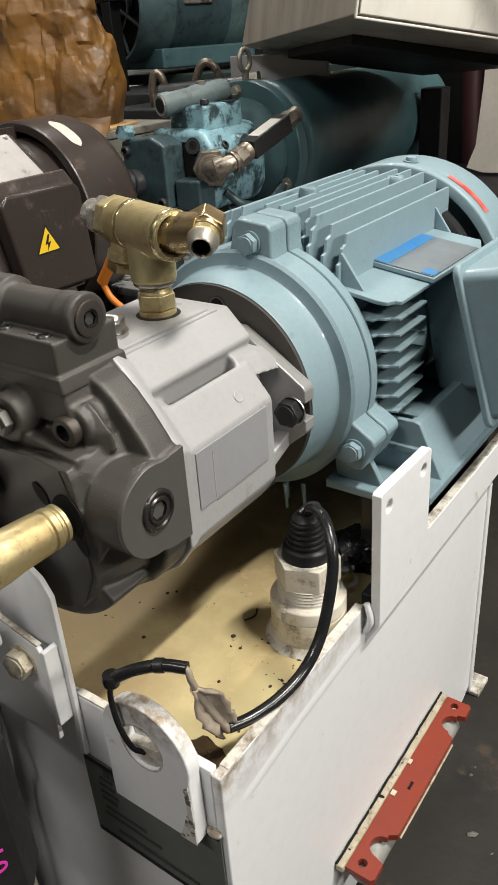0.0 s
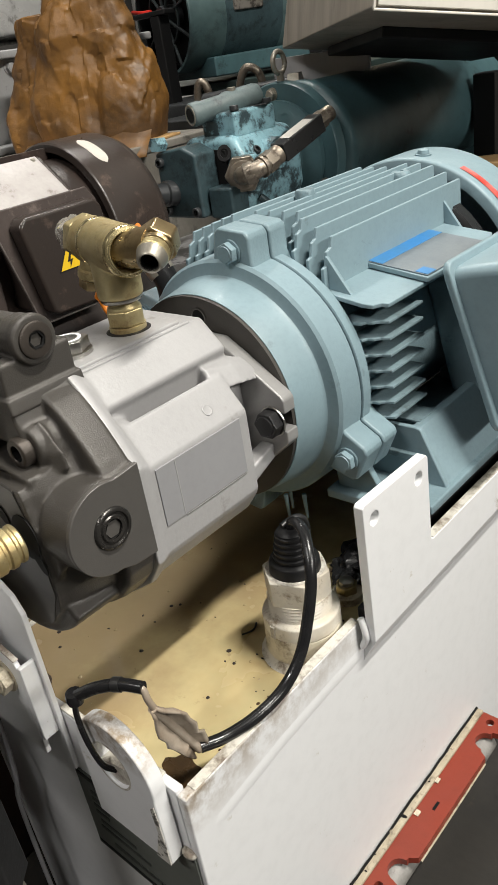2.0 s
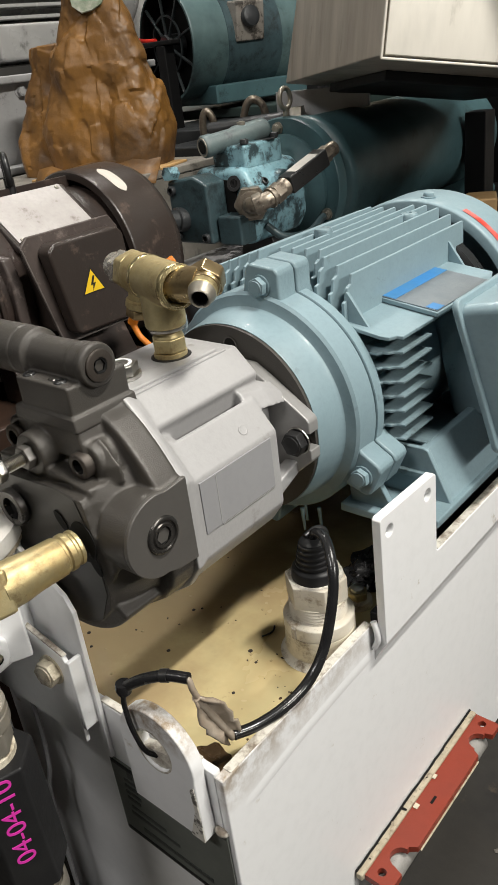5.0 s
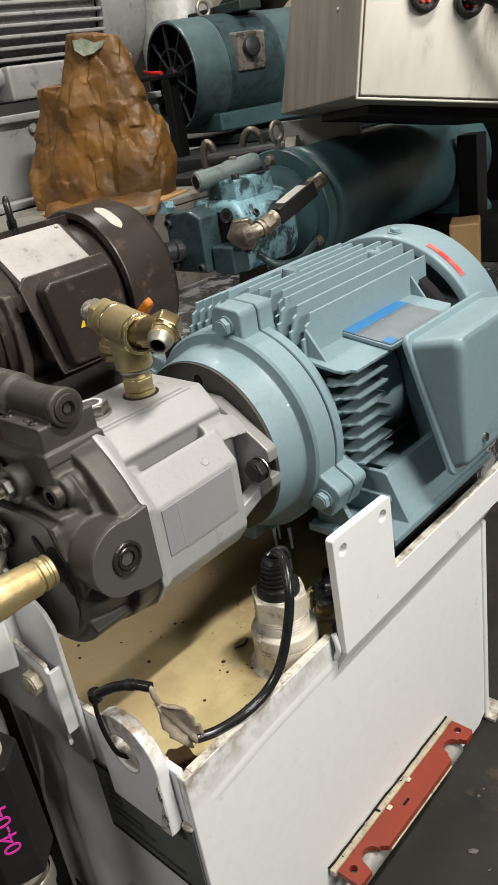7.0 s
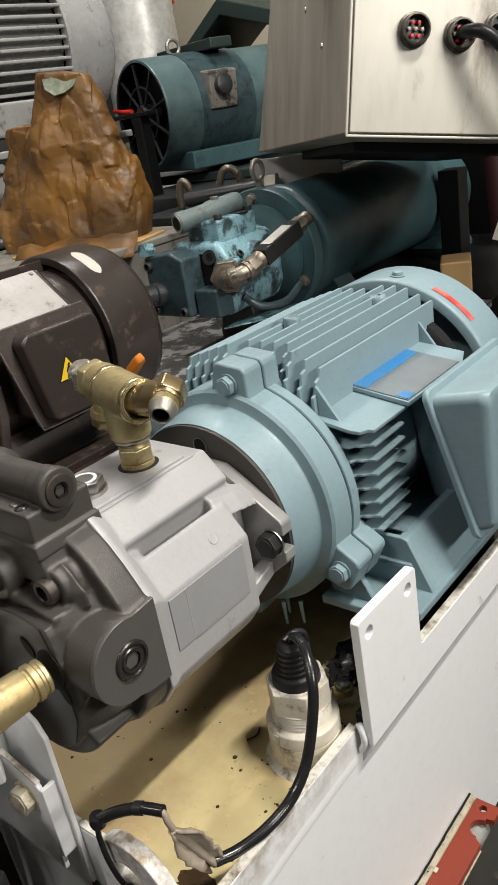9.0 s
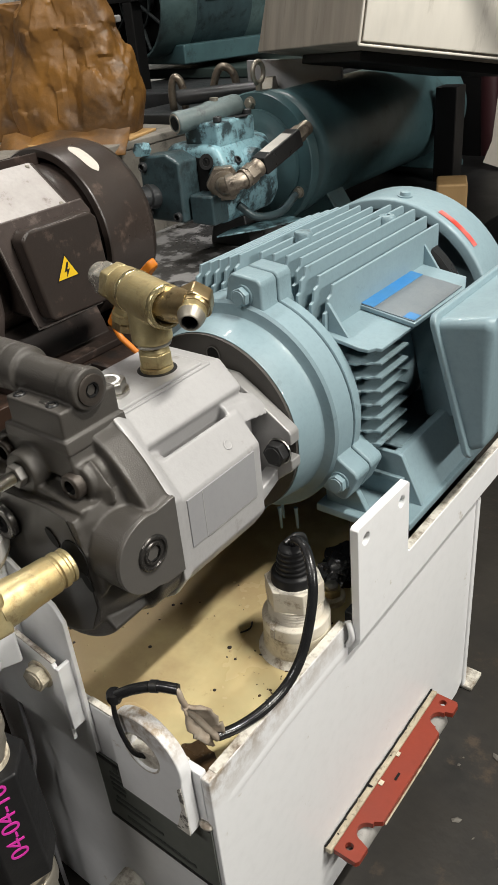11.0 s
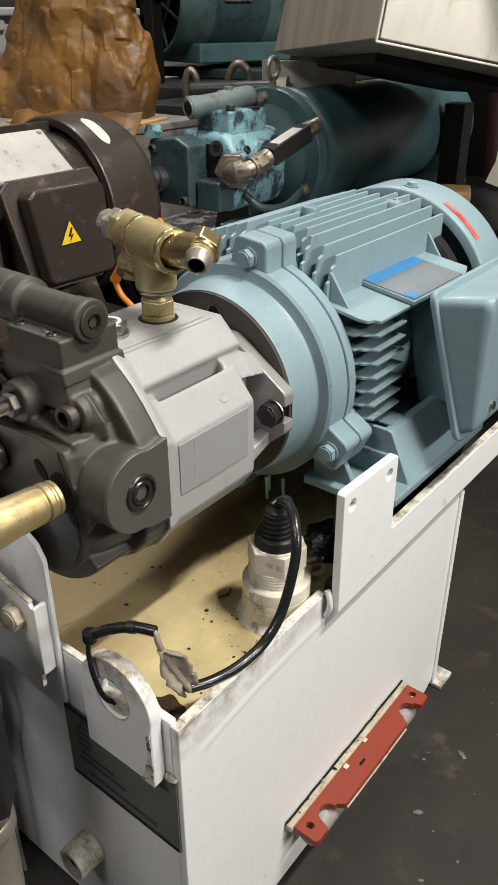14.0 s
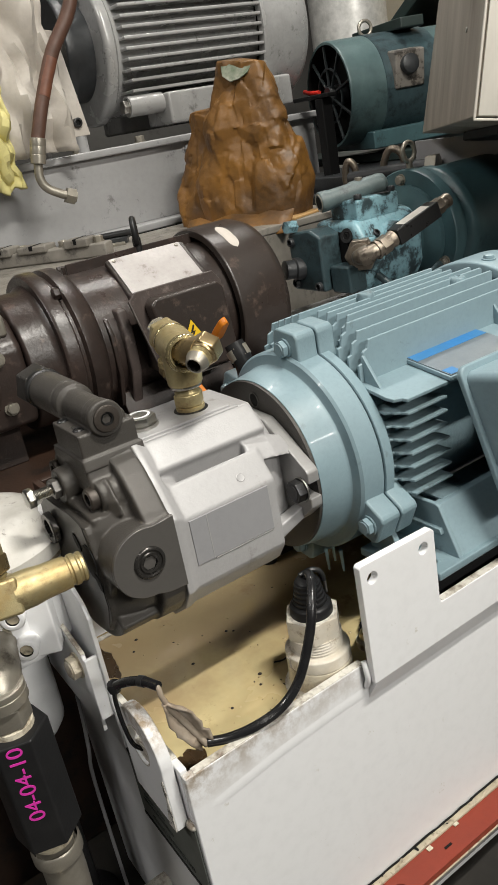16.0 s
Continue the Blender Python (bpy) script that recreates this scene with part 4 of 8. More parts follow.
    part("port_recess", lathe([(0.0140, 0.0), (0.0140, 0.0006), (0, 0.0006)], 24, facing((0.037, 0.0060, 0.0055), (0, -1, 0)) @ Matrix.Diagonal((0.82, 1, 1, 1))), VOID, cap)
    for x, z, a in ((0.0190, 0.0150, -52), (0.0445, -0.0090, -60)):
        part("bean_pocket", prism([(1.2 * x, 0.55 * y) for x, y in ring_pts(0, 0, 0.0064, 18)], 0.0, 0.0006, Matrix.Translation((x, 0.0052, z)) @ Matrix.Rotation(radians(-a), 4, "Y") @ XZ), VOID, cap)
    # machined boss face with its plug
    b = part("side_boss", prism(boss, 0.0715, 0.0747, YZ, 0.0006), CAST_FLAT, cap)
    p = pose(0.0747, 0.0352, 0.0060) @ AXIS["X"]
    pl = part("port_plug", lathe([(0.0122, -0.001), (0.0122, 0.0009), (0.0112, 0.0018), (0.0098, 0.0018), (0.0092, 0.0006), (0.0082, 0.0006), (0.0074, 0.0016), (0.0056, 0.0013)], 32, p, cap=False), PLUG_STEEL, b, "dark steel hexagon socket plug")
    part("hex_socket", hexa(0.0098, -0.0032, -0.0028, p, lathe([(0.00566, 0.0013), (0.00566, -0.003)], 6, p, cap=False), 0), VOID, pl)
    # screws
    for x, z in screws:
        cap_screw(cap, facing((x, 0.0265, z), (0, -1, 0)), 0.0085, 0.0088, RUSTED)
    m = facing((-0.0260, 0.0042, 0.0130), (0, -1, 0))
    part("socket_plug", lathe([(0.0130, 0), (0.0130, 0.0035), (0.0120, 0.0048), (0.0078, 0.0048), (0.0072, 0.0030)], 28, m, cap=False), PLUG_STEEL, cap, "dark steel socket plug")
    part("hex_socket", hexa(0.0125, 0.0004, 0.0010, m, lathe([(0.0078, 0.0046), (0.0072, 0.0008)], 6, m, cap=False), 0), VOID, cap)
    # stroke adjusting screw
    part("lock_nut", hexa(0.0140, 0.0, 0.0060, facing((adj[0], 0.0112, adj[1]), (0, -1, 0))), CAST_FLAT, cap)
    thread = [(0.0038 if k % 2 else 0.0044, 0.0006 * k) for k in range(26)]
    part("adjuster_thread", lathe(thread, 14, facing((adj[0], 0.0060, adj[1]), (0, -1, 0))), STEEL, cap)
    part("adjuster_head", hexa(0.0140, 0.0, 0.0064, facing((adj[0], -0.0085, adj[1]), (0, -1, 0)), None, 0.001), STEEL, cap)
    # control valve on top
    vb = prism([(-0.0205, 0.066), (0.0290, 0.066), (0.0295, 0.070), (0.0295, 0.0945), (0.0285, 0.0955), (-0.0205, 0.0955)], 0.0235, 0.068, XZ, 0.0008)
    prism([(-0.028, 0.068), (0.0335, 0.068), (0.0315, 0.0772), (-0.026, 0.0772)], 0.0215, 0.0700, XZ, 0.0008, (), vb)
    box(-0.012, 0.0270, 0.036, 0.064, 0.090, 0.1035, 0.003, None, vb)
    ax = pose(0, 0.046, 0.1025) @ AXIS["X"]
    lathe([(0.0118, -0.028), (0.0118, 0.016), (0.0126, 0.019), (0.0126, 0.0265), (0.0134, 0.0285), (0.0134, 0.0325), (0.0124, 0.0335), (0.0, 0.0335)], 36, ax, vb)
    lathe([(0.0120, -0.0345), (0.0155, -0.033), (0.0158, -0.0285), (0.0155, -0.0225), (0.0120, -0.021)], 36, ax, vb)
    lathe([(0.0135, -0.085), (0.0158, -0.082), (0.0158, -0.036), (0.0140, -0.032)], 36, ax, vb)
    valve = cast("control_valve", vb, CAST, pump, "dark cast control valve block", 0.0009, 2)
    end = pose(0.0335, 0.046, 0.1025) @ AXIS["X"]
    ep = part("spool_plug", lathe([(0.0098, -0.0005), (0.0098, 0.0012), (0.0088, 0.0018), (0.0050, 0.0018)], 28, end, cap=False), RUSTED, valve)
    part("hex_socket", hexa(0.0068, -0.0030, -0.0026, end, lathe([(0.0050, 0.0018), (0.0039, 0.0014), (0.0039, -0.0026)], 6, end, cap=False), 0), VOID, ep)
    part("end_collar", lathe([(0.0145, -0.090), (0.0172, -0.0885), (0.0172, -0.0835), (0.0145, -0.082)], 36, pose(0, 0.046, 0.1025) @ AXIS["X"]), BLACK_STEEL, valve)
    part("hex_cap", hexa(0.0325, -0.112, -0.0885, pose(0, 0.046, 0.1025) @ AXIS["X"], None, 0.0010, 0.3), CAST_FACE, valve)
    for x in (-0.014, 0.0165):
        cap_screw(valve, pose(x, 0.0295, 0.0945), 0.0042, 0.0022, BLACK_STEEL)
    # Small steel piece added to put a glint on the valve block.
    part("glint_tag", box(0.006, 0.012, 0.028, 0.031, 0.0956, 0.0962, 0.0002), STEEL, valve)
    return pump


hydraulic_pump()


# ---------------------------------------------------------------- fittings on the pump
def tee_fitting():
    base = Vector((-0.1222, 0.1262, AZ + 0.0762))
    tee = thing("tee_fitting", base, "yellow zinc plated steel tee on the pump", "fitting")
    up = Matrix.Identity(4)
    way = Vector((0.958, -0.285, -0.012)).normalized()
    mid = Vector((-0.1240, 0.1260, 0.5558)) - base
    run = along(mid, mid + way)
    part("oil_ring", lathe([(0.0125, -0.0004), (0.0140, 0.0002), (0.0125, 0.0008)], 28, up), RUBBER, tee)
    part("base_collar", lathe([(0.0100, 0.0), (0.0115, 0.0006), (0.0115, 0.0036), (0.0105, 0.0042)], 32, up), BRASS, tee)
    part("hex_nut", hexa(0.0212, 0.0042, 0.0140, up, lathe([(0.0102, 0.0138), (0.0102, 0.0152), (0.0090, 0.0166), (0.0090, 0.0215)], 28, up), 0.0009, 0.35), BRASS, tee)
    part("stem_ring", lathe([(0.0088, 0.0186), (0.0122, 0.0190), (0.0128, 0.0198), (0.0128, 0.0212)], 32, up), STEEL, tee, "bright steel ring")
    lump = lathe([(0.0090, 0.0205), (0.0128, 0.0212), (0.0139, 0.0226), (0.0141, 0.0300), (0.0138, mid.z)], 40, up)
    lathe([(0.0120, -0.0290), (0.0142, -0.0280), (0.0146, -0.0265), (0.0146, 0.0290), (0.0136, 0.0305), (0.0112, 0.0308), (0.0100, 0.0260)], 40, run, lump)
    body = cast("body", lump, BRASS, tee, "rough yellow zinc plated body", 0.0008, 2)
    part("bead", lathe([(0.0143, -0.0142), (0.0151, -0.0134), (0.0151, -0.0108), (0.0143, -0.0100)], 40, run), BRASS_BRIGHT, body)
    part("front_rim", lathe([(0.0147, 0.0270), (0.0149, 0.0286), (0.0140, 0.0303), (0.0118, 0.0308)], 40, run, cap=False), BRASS_BRIGHT, body)
    # back nut with thread tape, and the pipe leaving behind it
    nut = part("tube_nut", hexa(0.0262, -0.0400, -0.0285, run, None, 0.0012, 0.25), BRASS, tee)
    part("tape", lathe([(0.0112, -0.0286), (0.0120, -0.0280), (0.0128, -0.0270)], 28, run, cap=False), TAPE, nut)
    part("nut_step", hexa(0.0232, -0.0520, -0.0412, run, lathe([(0.0112, -0.0414), (0.0112, -0.0398)], 28, run), 0.0010, 0.5), TAPE, nut, "silvery worn hexagon")
    part("tube_end", lathe([(0.0086, -0.0640), (0.0098, -0.0630), (0.0098, -0.0520)], 28, run), TAPE, nut)
    # small side port under the run
    dn = along(mid + way * -0.0210, mid + way * -0.0230 + Vector((-0.25, -0.1, -1)))
    port = part("side_port", lathe([(0.0085, 0.006), (0.0085, 0.0170), (0.0100, 0.0180), (0.0100, 0.0225), (0.0080, 0.0240), (0.0050, 0.0240)], 24, dn), BRASS, tee)
    part("port_cap", hexa(0.0165, 0.0235, 0.0300, dn, None, 0.0008), BRASS_DARK, port)
    # browned hexagon and threaded cone nose
    root = mid + way * 0.0200
    tip = Vector((-0.0689, 0.1080, 0.5530)) - base
    core = Vector((-0.0760, 0.1215, 0.5582)) - base
    n = (tip - core).length
    fr = along(core, tip)
    part("neck", lathe([(0.0112, 0.0), (0.0112, (core - root).length)], 28, along(root, core)), BRASS_DARK, tee, "browned steel neck")
    block = hexa(0.0215, -0.0110, 0.0018, fr, lathe([(0.0102, 0.0014), (0.0096, 0.0034), (0.0088, 0.0040)], 32, fr), 0.0014, 0.45)
    part("cone_hex", block, BRASS_DARK, tee, "browned steel hexagon elbow")
    nose = part("cone_nose", lathe([(0.0089, 0.0028), (0.0089, 0.0042), *[(0.0081 if k % 2 else 0.0090, 0.0044 + 0.0009 * k) for k in range(5)], (0.0088, 0.0092)], 32, fr, cap=False), BRASS, tee)
    part("flare", lathe([(0.0088, 0.0092), (0.0086, 0.0100), (0.0068, n - 0.0008), (0.0058, n), (0.0048, n - 0.0010)], 32, fr, cap=False), DULL_STEEL, nose, "worn pale cone end")
    part("bore", lathe([(0.0049, n - 0.0004), (0.0046, n - 0.012), (0, n - 0.012)], 20, fr, cap=False), VOID, tee)
    return tee


BRASS_BRIGHT = material("polished_zinc_bead", (0.72, 0.62, 0.36), (0.55, 0.43, 0.20), 0.24, metal=0.9, mix=0.8, blotch=40, bump=0.05)
TAPE = material("silvery_thread_tape", (0.62, 0.60, 0.55), (0.40, 0.37, 0.31), 0.25, metal=0.7, mix=0.9, blotch=70, grain=260, bump=0.35, bump_scale=160)
tee_fitting()


FERRULE = material("streaked_brass_ferrule", (0.56, 0.45, 0.24), (0.38, 0.265, 0.12), 0.28, metal=0.9, mix=1.0, blotch=30, grain=200, bump=0.05, bump_scale=500, spread=0.1, stretch=(3, 3, 0.4), dirt=(0.14, 0.08, 0.03), dirt_amount=0.3, dirt_scale=40)


def supply_hose():
    o = Vector((-0.092, 0.0, 0.4330))
    e = Vector((-0.0985, -0.064, 0.4325))
    hose = thing("supply_hose", o, "black rubber hose with brass coloured elbow screwed into pump", "hose")
    back = Matrix.Translation(-o)
    m = back @ along(o + Vector((0, 0.001, 0)), e)
    el = part("elbow", lathe([(0.0098, 0), (0.0112, 0.001), (0.0112, 0.003), (0.0105, 0.0036), (0.0105, 0.005), (0.0118, 0.0062), (0.0118, 0.0095), (0.0108, 0.0105), (0.0108, 0.012), (0.0120, 0.0128), (0.0126, 0.030), (0.0138, 0.040), (0.0138, 0.052)], 32, m), BRASS, hose, "", 28)
    up = Vector((-0.0245, 0.008, 0.083)).normalized()
    side = (o - e).normalized()
    z = up
    x = (side - z * side.dot(z)).normalized()
    rot = Matrix((x, z.cross(x), z)).transposed().to_4x4()
    fr = back @ Matrix.Translation(e) @ rot
    part("elbow_block", prism([(-0.0125, -0.0130), (0.017, -0.0130), (0.017, 0.0130), (-0.0125, 0.0130)], -0.0118, 0.0142, fr, 0.0024), BRASS, el)
    part("groove_ring", lathe([(0.0120, 0.0140), (0.0120, 0.0158), (0.0132, 0.0160), (0.0132, 0.0176), (0.0120, 0.0178)], 32, fr), BRASS, hose)
    n = part("swivel_nut", hexa(0.0290, 0.0182, 0.0310, fr, lathe([(0.0115, 0.016), (0.0115, 0.0185)], 28, fr), 0.0014), BRASS_DARK, hose, "darkened brass hexagon nut")
    part("neck", lathe([(0.0142, 0.0308), (0.0146, 0.0318), (0.0143, 0.0390), (0.0136, 0.0398), (0.0124, 0.0402), (0.0124, 0.0430)], 36, fr), BRASS, hose)
    part("crimp_hex", hexa(0.0302, 0.0425, 0.0520, fr, lathe([(0.0132, 0.0515), (0.0132, 0.0540)], 30, fr), 0.0014, 0.4), BRASS, hose)
    fer = bmesh.new()
    lobes = ring_pts(0, 0, 0.0158, 10, 0.2)
    prism(lobes, 0.0535, 0.0985, fr, 0.0022, (), fer, 2)
    part("ferrule", fer, FERRULE, hose, "brass coloured crimped ferrule with brown streaks", smooth=50)
    top = e + rot.to_3x3() @ Vector((0, 0, 0.097))
    pts = [top, top + up * 0.012, top + Vector((-0.018, 0.008, 0.026)), top + Vector((-0.048, 0.014, 0.034)), top + Vector((-0.085, 0.014, 0.022)), top + Vector((-0.125, 0.006, -0.03)), top + Vector((-0.15, -0.005, -0.12)), Vector((-0.30, -0.07, 0.30)), Vector((-0.33, -0.07, 0.12)), Vector((-0.33, -0.07, FLOOR + 0.001))]
    part("hose_line", pipe([p - o for p in pts], 0.0143, 20, 10), CABLE, hose)
    return hose


supply_hose()


# ---------------------------------------------------------------- level switch, its lead and the deck's small things
def level_switch():
    c = Vector((-0.0345, 0.1495, 0.2726))
    sw = thing("level_switch", c, "stained white level switch with black rubber boot", "switch")
    part("socket", lathe([(0.0275, 0), (0.0272, 0.004), (0.0266, 0.0235), (0.0258, 0.0245), (0.018, 0.025)], 40), NYLON, sw)
    part("grime_ring", lathe([(0.0315, 0.0002), (0.0292, 0.0024), (0.0274, 0.0065)], 36, cap=False), GRIMY, sw)
    ring = part("socket_ring", lathe([(0.0200, 0.0246), (0.0262, 0.0248), (0.0266, 0.0256), (0.0266, 0.0342), (0.0256, 0.0356), (0.0215, 0.0364)], 40), NYLON_WHITE, sw, "white nylon ring")
    part("notch", box(0.0245, 0.0276, -0.0020, 0.0020, 0.0250, 0.0345, 0.0004, Matrix.Rotation(radians(262), 4, "Z")), GRIMY, ring)
    part("thread", lathe([(0.0205 + (0.0011 if k % 2 else 0), 0.0350 + 0.0013 * k) for k in range(12)], 36), NYLON_WHITE, sw)
    part("hex_nut", hexa(0.0405, 0.0485, 0.0675, None, None, 0.0009, 0.37), NYLON_WHITE, sw, "white nylon hexagon nut with grimy edges")
    part("nut_grime", lathe([(0.0198, 0.0674), (0.0203, 0.0678), (0.0150, 0.0682)], 32, cap=False), GRIMY, sw)
    rings = [(0.0170, 0.0670), (0.0174, 0.0680), (0.0168, 0.0745), (0.0158, 0.0762), (0.0126, 0.0770)]
    for k in range(5):
        r = 0.0136 - 0.0008 * k
        z = 0.0774 + 0.0038 * k
        rings += [(r - 0.0020, z), (r, z + 0.0007), (r, z + 0.0025), (r - 0.0020, z + 0.0032)]
    rings += [(0.0095, 0.0965), (0.0070, 0.0995), (0, 0.1000)]
    boot = part("rubber_boot", lathe(rings, 32), RUBBER, sw, "ribbed black rubber boot")
    part("clip", pipe([(0.0020, 0.0150, 0.0900), (0.0015, 0.0125, 0.0990), (-0.0010, 0.0060, 0.1025), (-0.0030, -0.0040, 0.1010)], 0.0022, 10, 6), BLACK_STEEL, boot, "black clip")
    part("clip_pin", rod((0.0030, 0.0150, 0.0790), (0.0022, 0.0155, 0.0940), 0.0012, None, 8), STEEL, boot)
    return sw


level_switch()


def switch_cable():
    o = Vector((-0.03, 0.1, 0.2726))
    cab = thing("switch_cable", o, "black cable with stripped ends and clear sleeve", "cable")
    line = [(-0.0345, 0.1495, 0.369), (-0.0300, 0.1485, 0.3775), (-0.0170, 0.1420, 0.3800), (-0.0040, 0.1300, 0.3700), (0.0015, 0.1200, 0.3510), (0.0030, 0.1040, 0.3220), (0.0015, 0.0860, 0.3065), (-0.0020, 0.0640, 0.3010), (-0.0090, 0.0440, 0.2985), (-0.0155, 0.0290, 0.3000)]
    part("jacket", pipe([Vector(p) - o for p in line], 0.0037, 14, 10), CABLE, cab)
    # crumpled plastic sleeve hanging between the two ends
    top, low = Vector((-0.0165, 0.0060, 0.3500)) - o, Vector((-0.0158, 0.0285, 0.2985)) - o
    wide = Vector((0.24, 0.90, 0.36))
    out = wide.cross((low - top).normalized()).normalized()
    half = (0.0022, 0.0040, 0.0075, 0.0100, 0.0085, 0.0105, 0.0082, 0.0088, 0.0075, 0.0060)
    sleeve = bmesh.new()
    grid = []
    for j, w in enumerate(half):
        v = j / (len(half) - 1)
        grid.append([sleeve.verts.new(top.lerp(low, v) + wide * (w * u + 0.003 * noise.noise(Vector((j * 0.9, u * 2, 1)))) + out * (0.0050 * (1 - u * u) - 0.002 + 0.0030 * noise.noise(Vector((u * 2.2, j * 0.8, 4))))) for u in (-1, -0.7, -0.4, -0.1, 0.2, 0.5, 0.8, 1.1)])
    for a, b in zip(grid, grid[1:]):
        for k in range(7):
            sleeve.faces.new((a[k], a[k + 1], b[k + 1], b[k]))
    sl = part("clear_sleeve", sleeve, CLEAR, cab, "cloudy brittle crumpled plastic sleeve", smooth=40)
    so = sl.modifiers.new("thickness", "SOLIDIFY")
    so.thickness = 0.0018
    part("inner_wire", pipe([top, top.lerp(low, 0.45) + out * 0.002, low], 0.0026, 12, 6), CLEAR, cab)
    part("wire", pipe([Vector(p) - o for p in ((-0.0165, 0.0075, 0.3480), (-0.0175, 0.0055, 0.3560), (-0.0190, 0.0055, 0.3615), (-0.0215, 0.0050, 0.3632))], 0.0020, 12, 6), CLEAR, cab, "yellowed bare wire end")
    part("black_tail", pipe([Vector(p) - o for p in ((-0.0195, 0.0060, 0.3632), (-0.0330, 0.0010, 0.3625), (-0.0470, -0.0060, 0.3580), (-0.0590, -0.0120, 0.3505))], 0.0035, 14, 8), CABLE, cab)
    part("crimp", rod(Vector((-0.0320, 0.0014, 0.3626)) - o, Vector((-0.0365, -0.0004, 0.3618)) - o, 0.0041, None, 14), BLACK_STEEL, cab)
    part("tie", lathe([(0, -0.0045), (0.0046, -0.0035), (0.0053, 0), (0.0046, 0.0035), (0, 0.0045)], 14, Matrix.Translation(Vector((-0.0595, -0.0122, 0.3500)) - o)), CABLE, cab)
    part("thin_loop", pipe([Vector(p) - o for p in ((-0.0598, -0.0128, 0.3480), (-0.0610, -0.0138, 0.3360), (-0.0585, -0.0140, 0.3180), (-0.0520, -0.0130, 0.3030), (-0.0480, -0.0080, 0.2960))], 0.0017, 12, 8), CABLE, cab)
    return cab


switch_cable()


def deck_plug():
    p = thing("deck_plug", (-0.0385, 0.2065, 0.2726), "dirty brass hexagon plug in the tank top", "plug")
    part("collar", lathe([(0.0115, 0), (0.0115, 0.006), (0.0095, 0.007)], 24), NYLON, p)
    part("hex_head", hexa(0.015, 0.0065, 0.0135, None, None, 0.0008), BRASS, p)
    part("washer", lathe([(0.0055, 0.0135), (0.0055, 0.0165), (0.003, 0.018), (0, 0.018)], 16), STEEL, p)
    return p


deck_plug()


def oily_rag():
    bm = bmesh.new()
    bmesh.ops.create_icosphere(bm, subdivisions=4, radius=1)
    for v in bm.verts:
        k = 1 + 0.45 * noise.noise(v.co * 2.6) + 0.25 * noise.noise(v.co * 6.5)
        v.co = Vector((v.co.x * 0.020 * k, v.co.y * 0.028 * k, max(-0.0, 0.005 + v.co.z * 0.012 * k)))
    ob = part("oily_rag", bm, CABLE, smooth=25)
    ob.location = (-0.047, 0.240, 0.2745)
    return tagged(ob, "black oil soaked rag on the tank top", "rag")


oily_rag()


# Near-black colour that puts deep shade into the parts at the back.
PITCH = material("shade_black_steel", (0.005, 0.005, 0.0055), (0.003, 0.003, 0.003), 0.5, mix=0.6, blotch=8, bump=0.2)


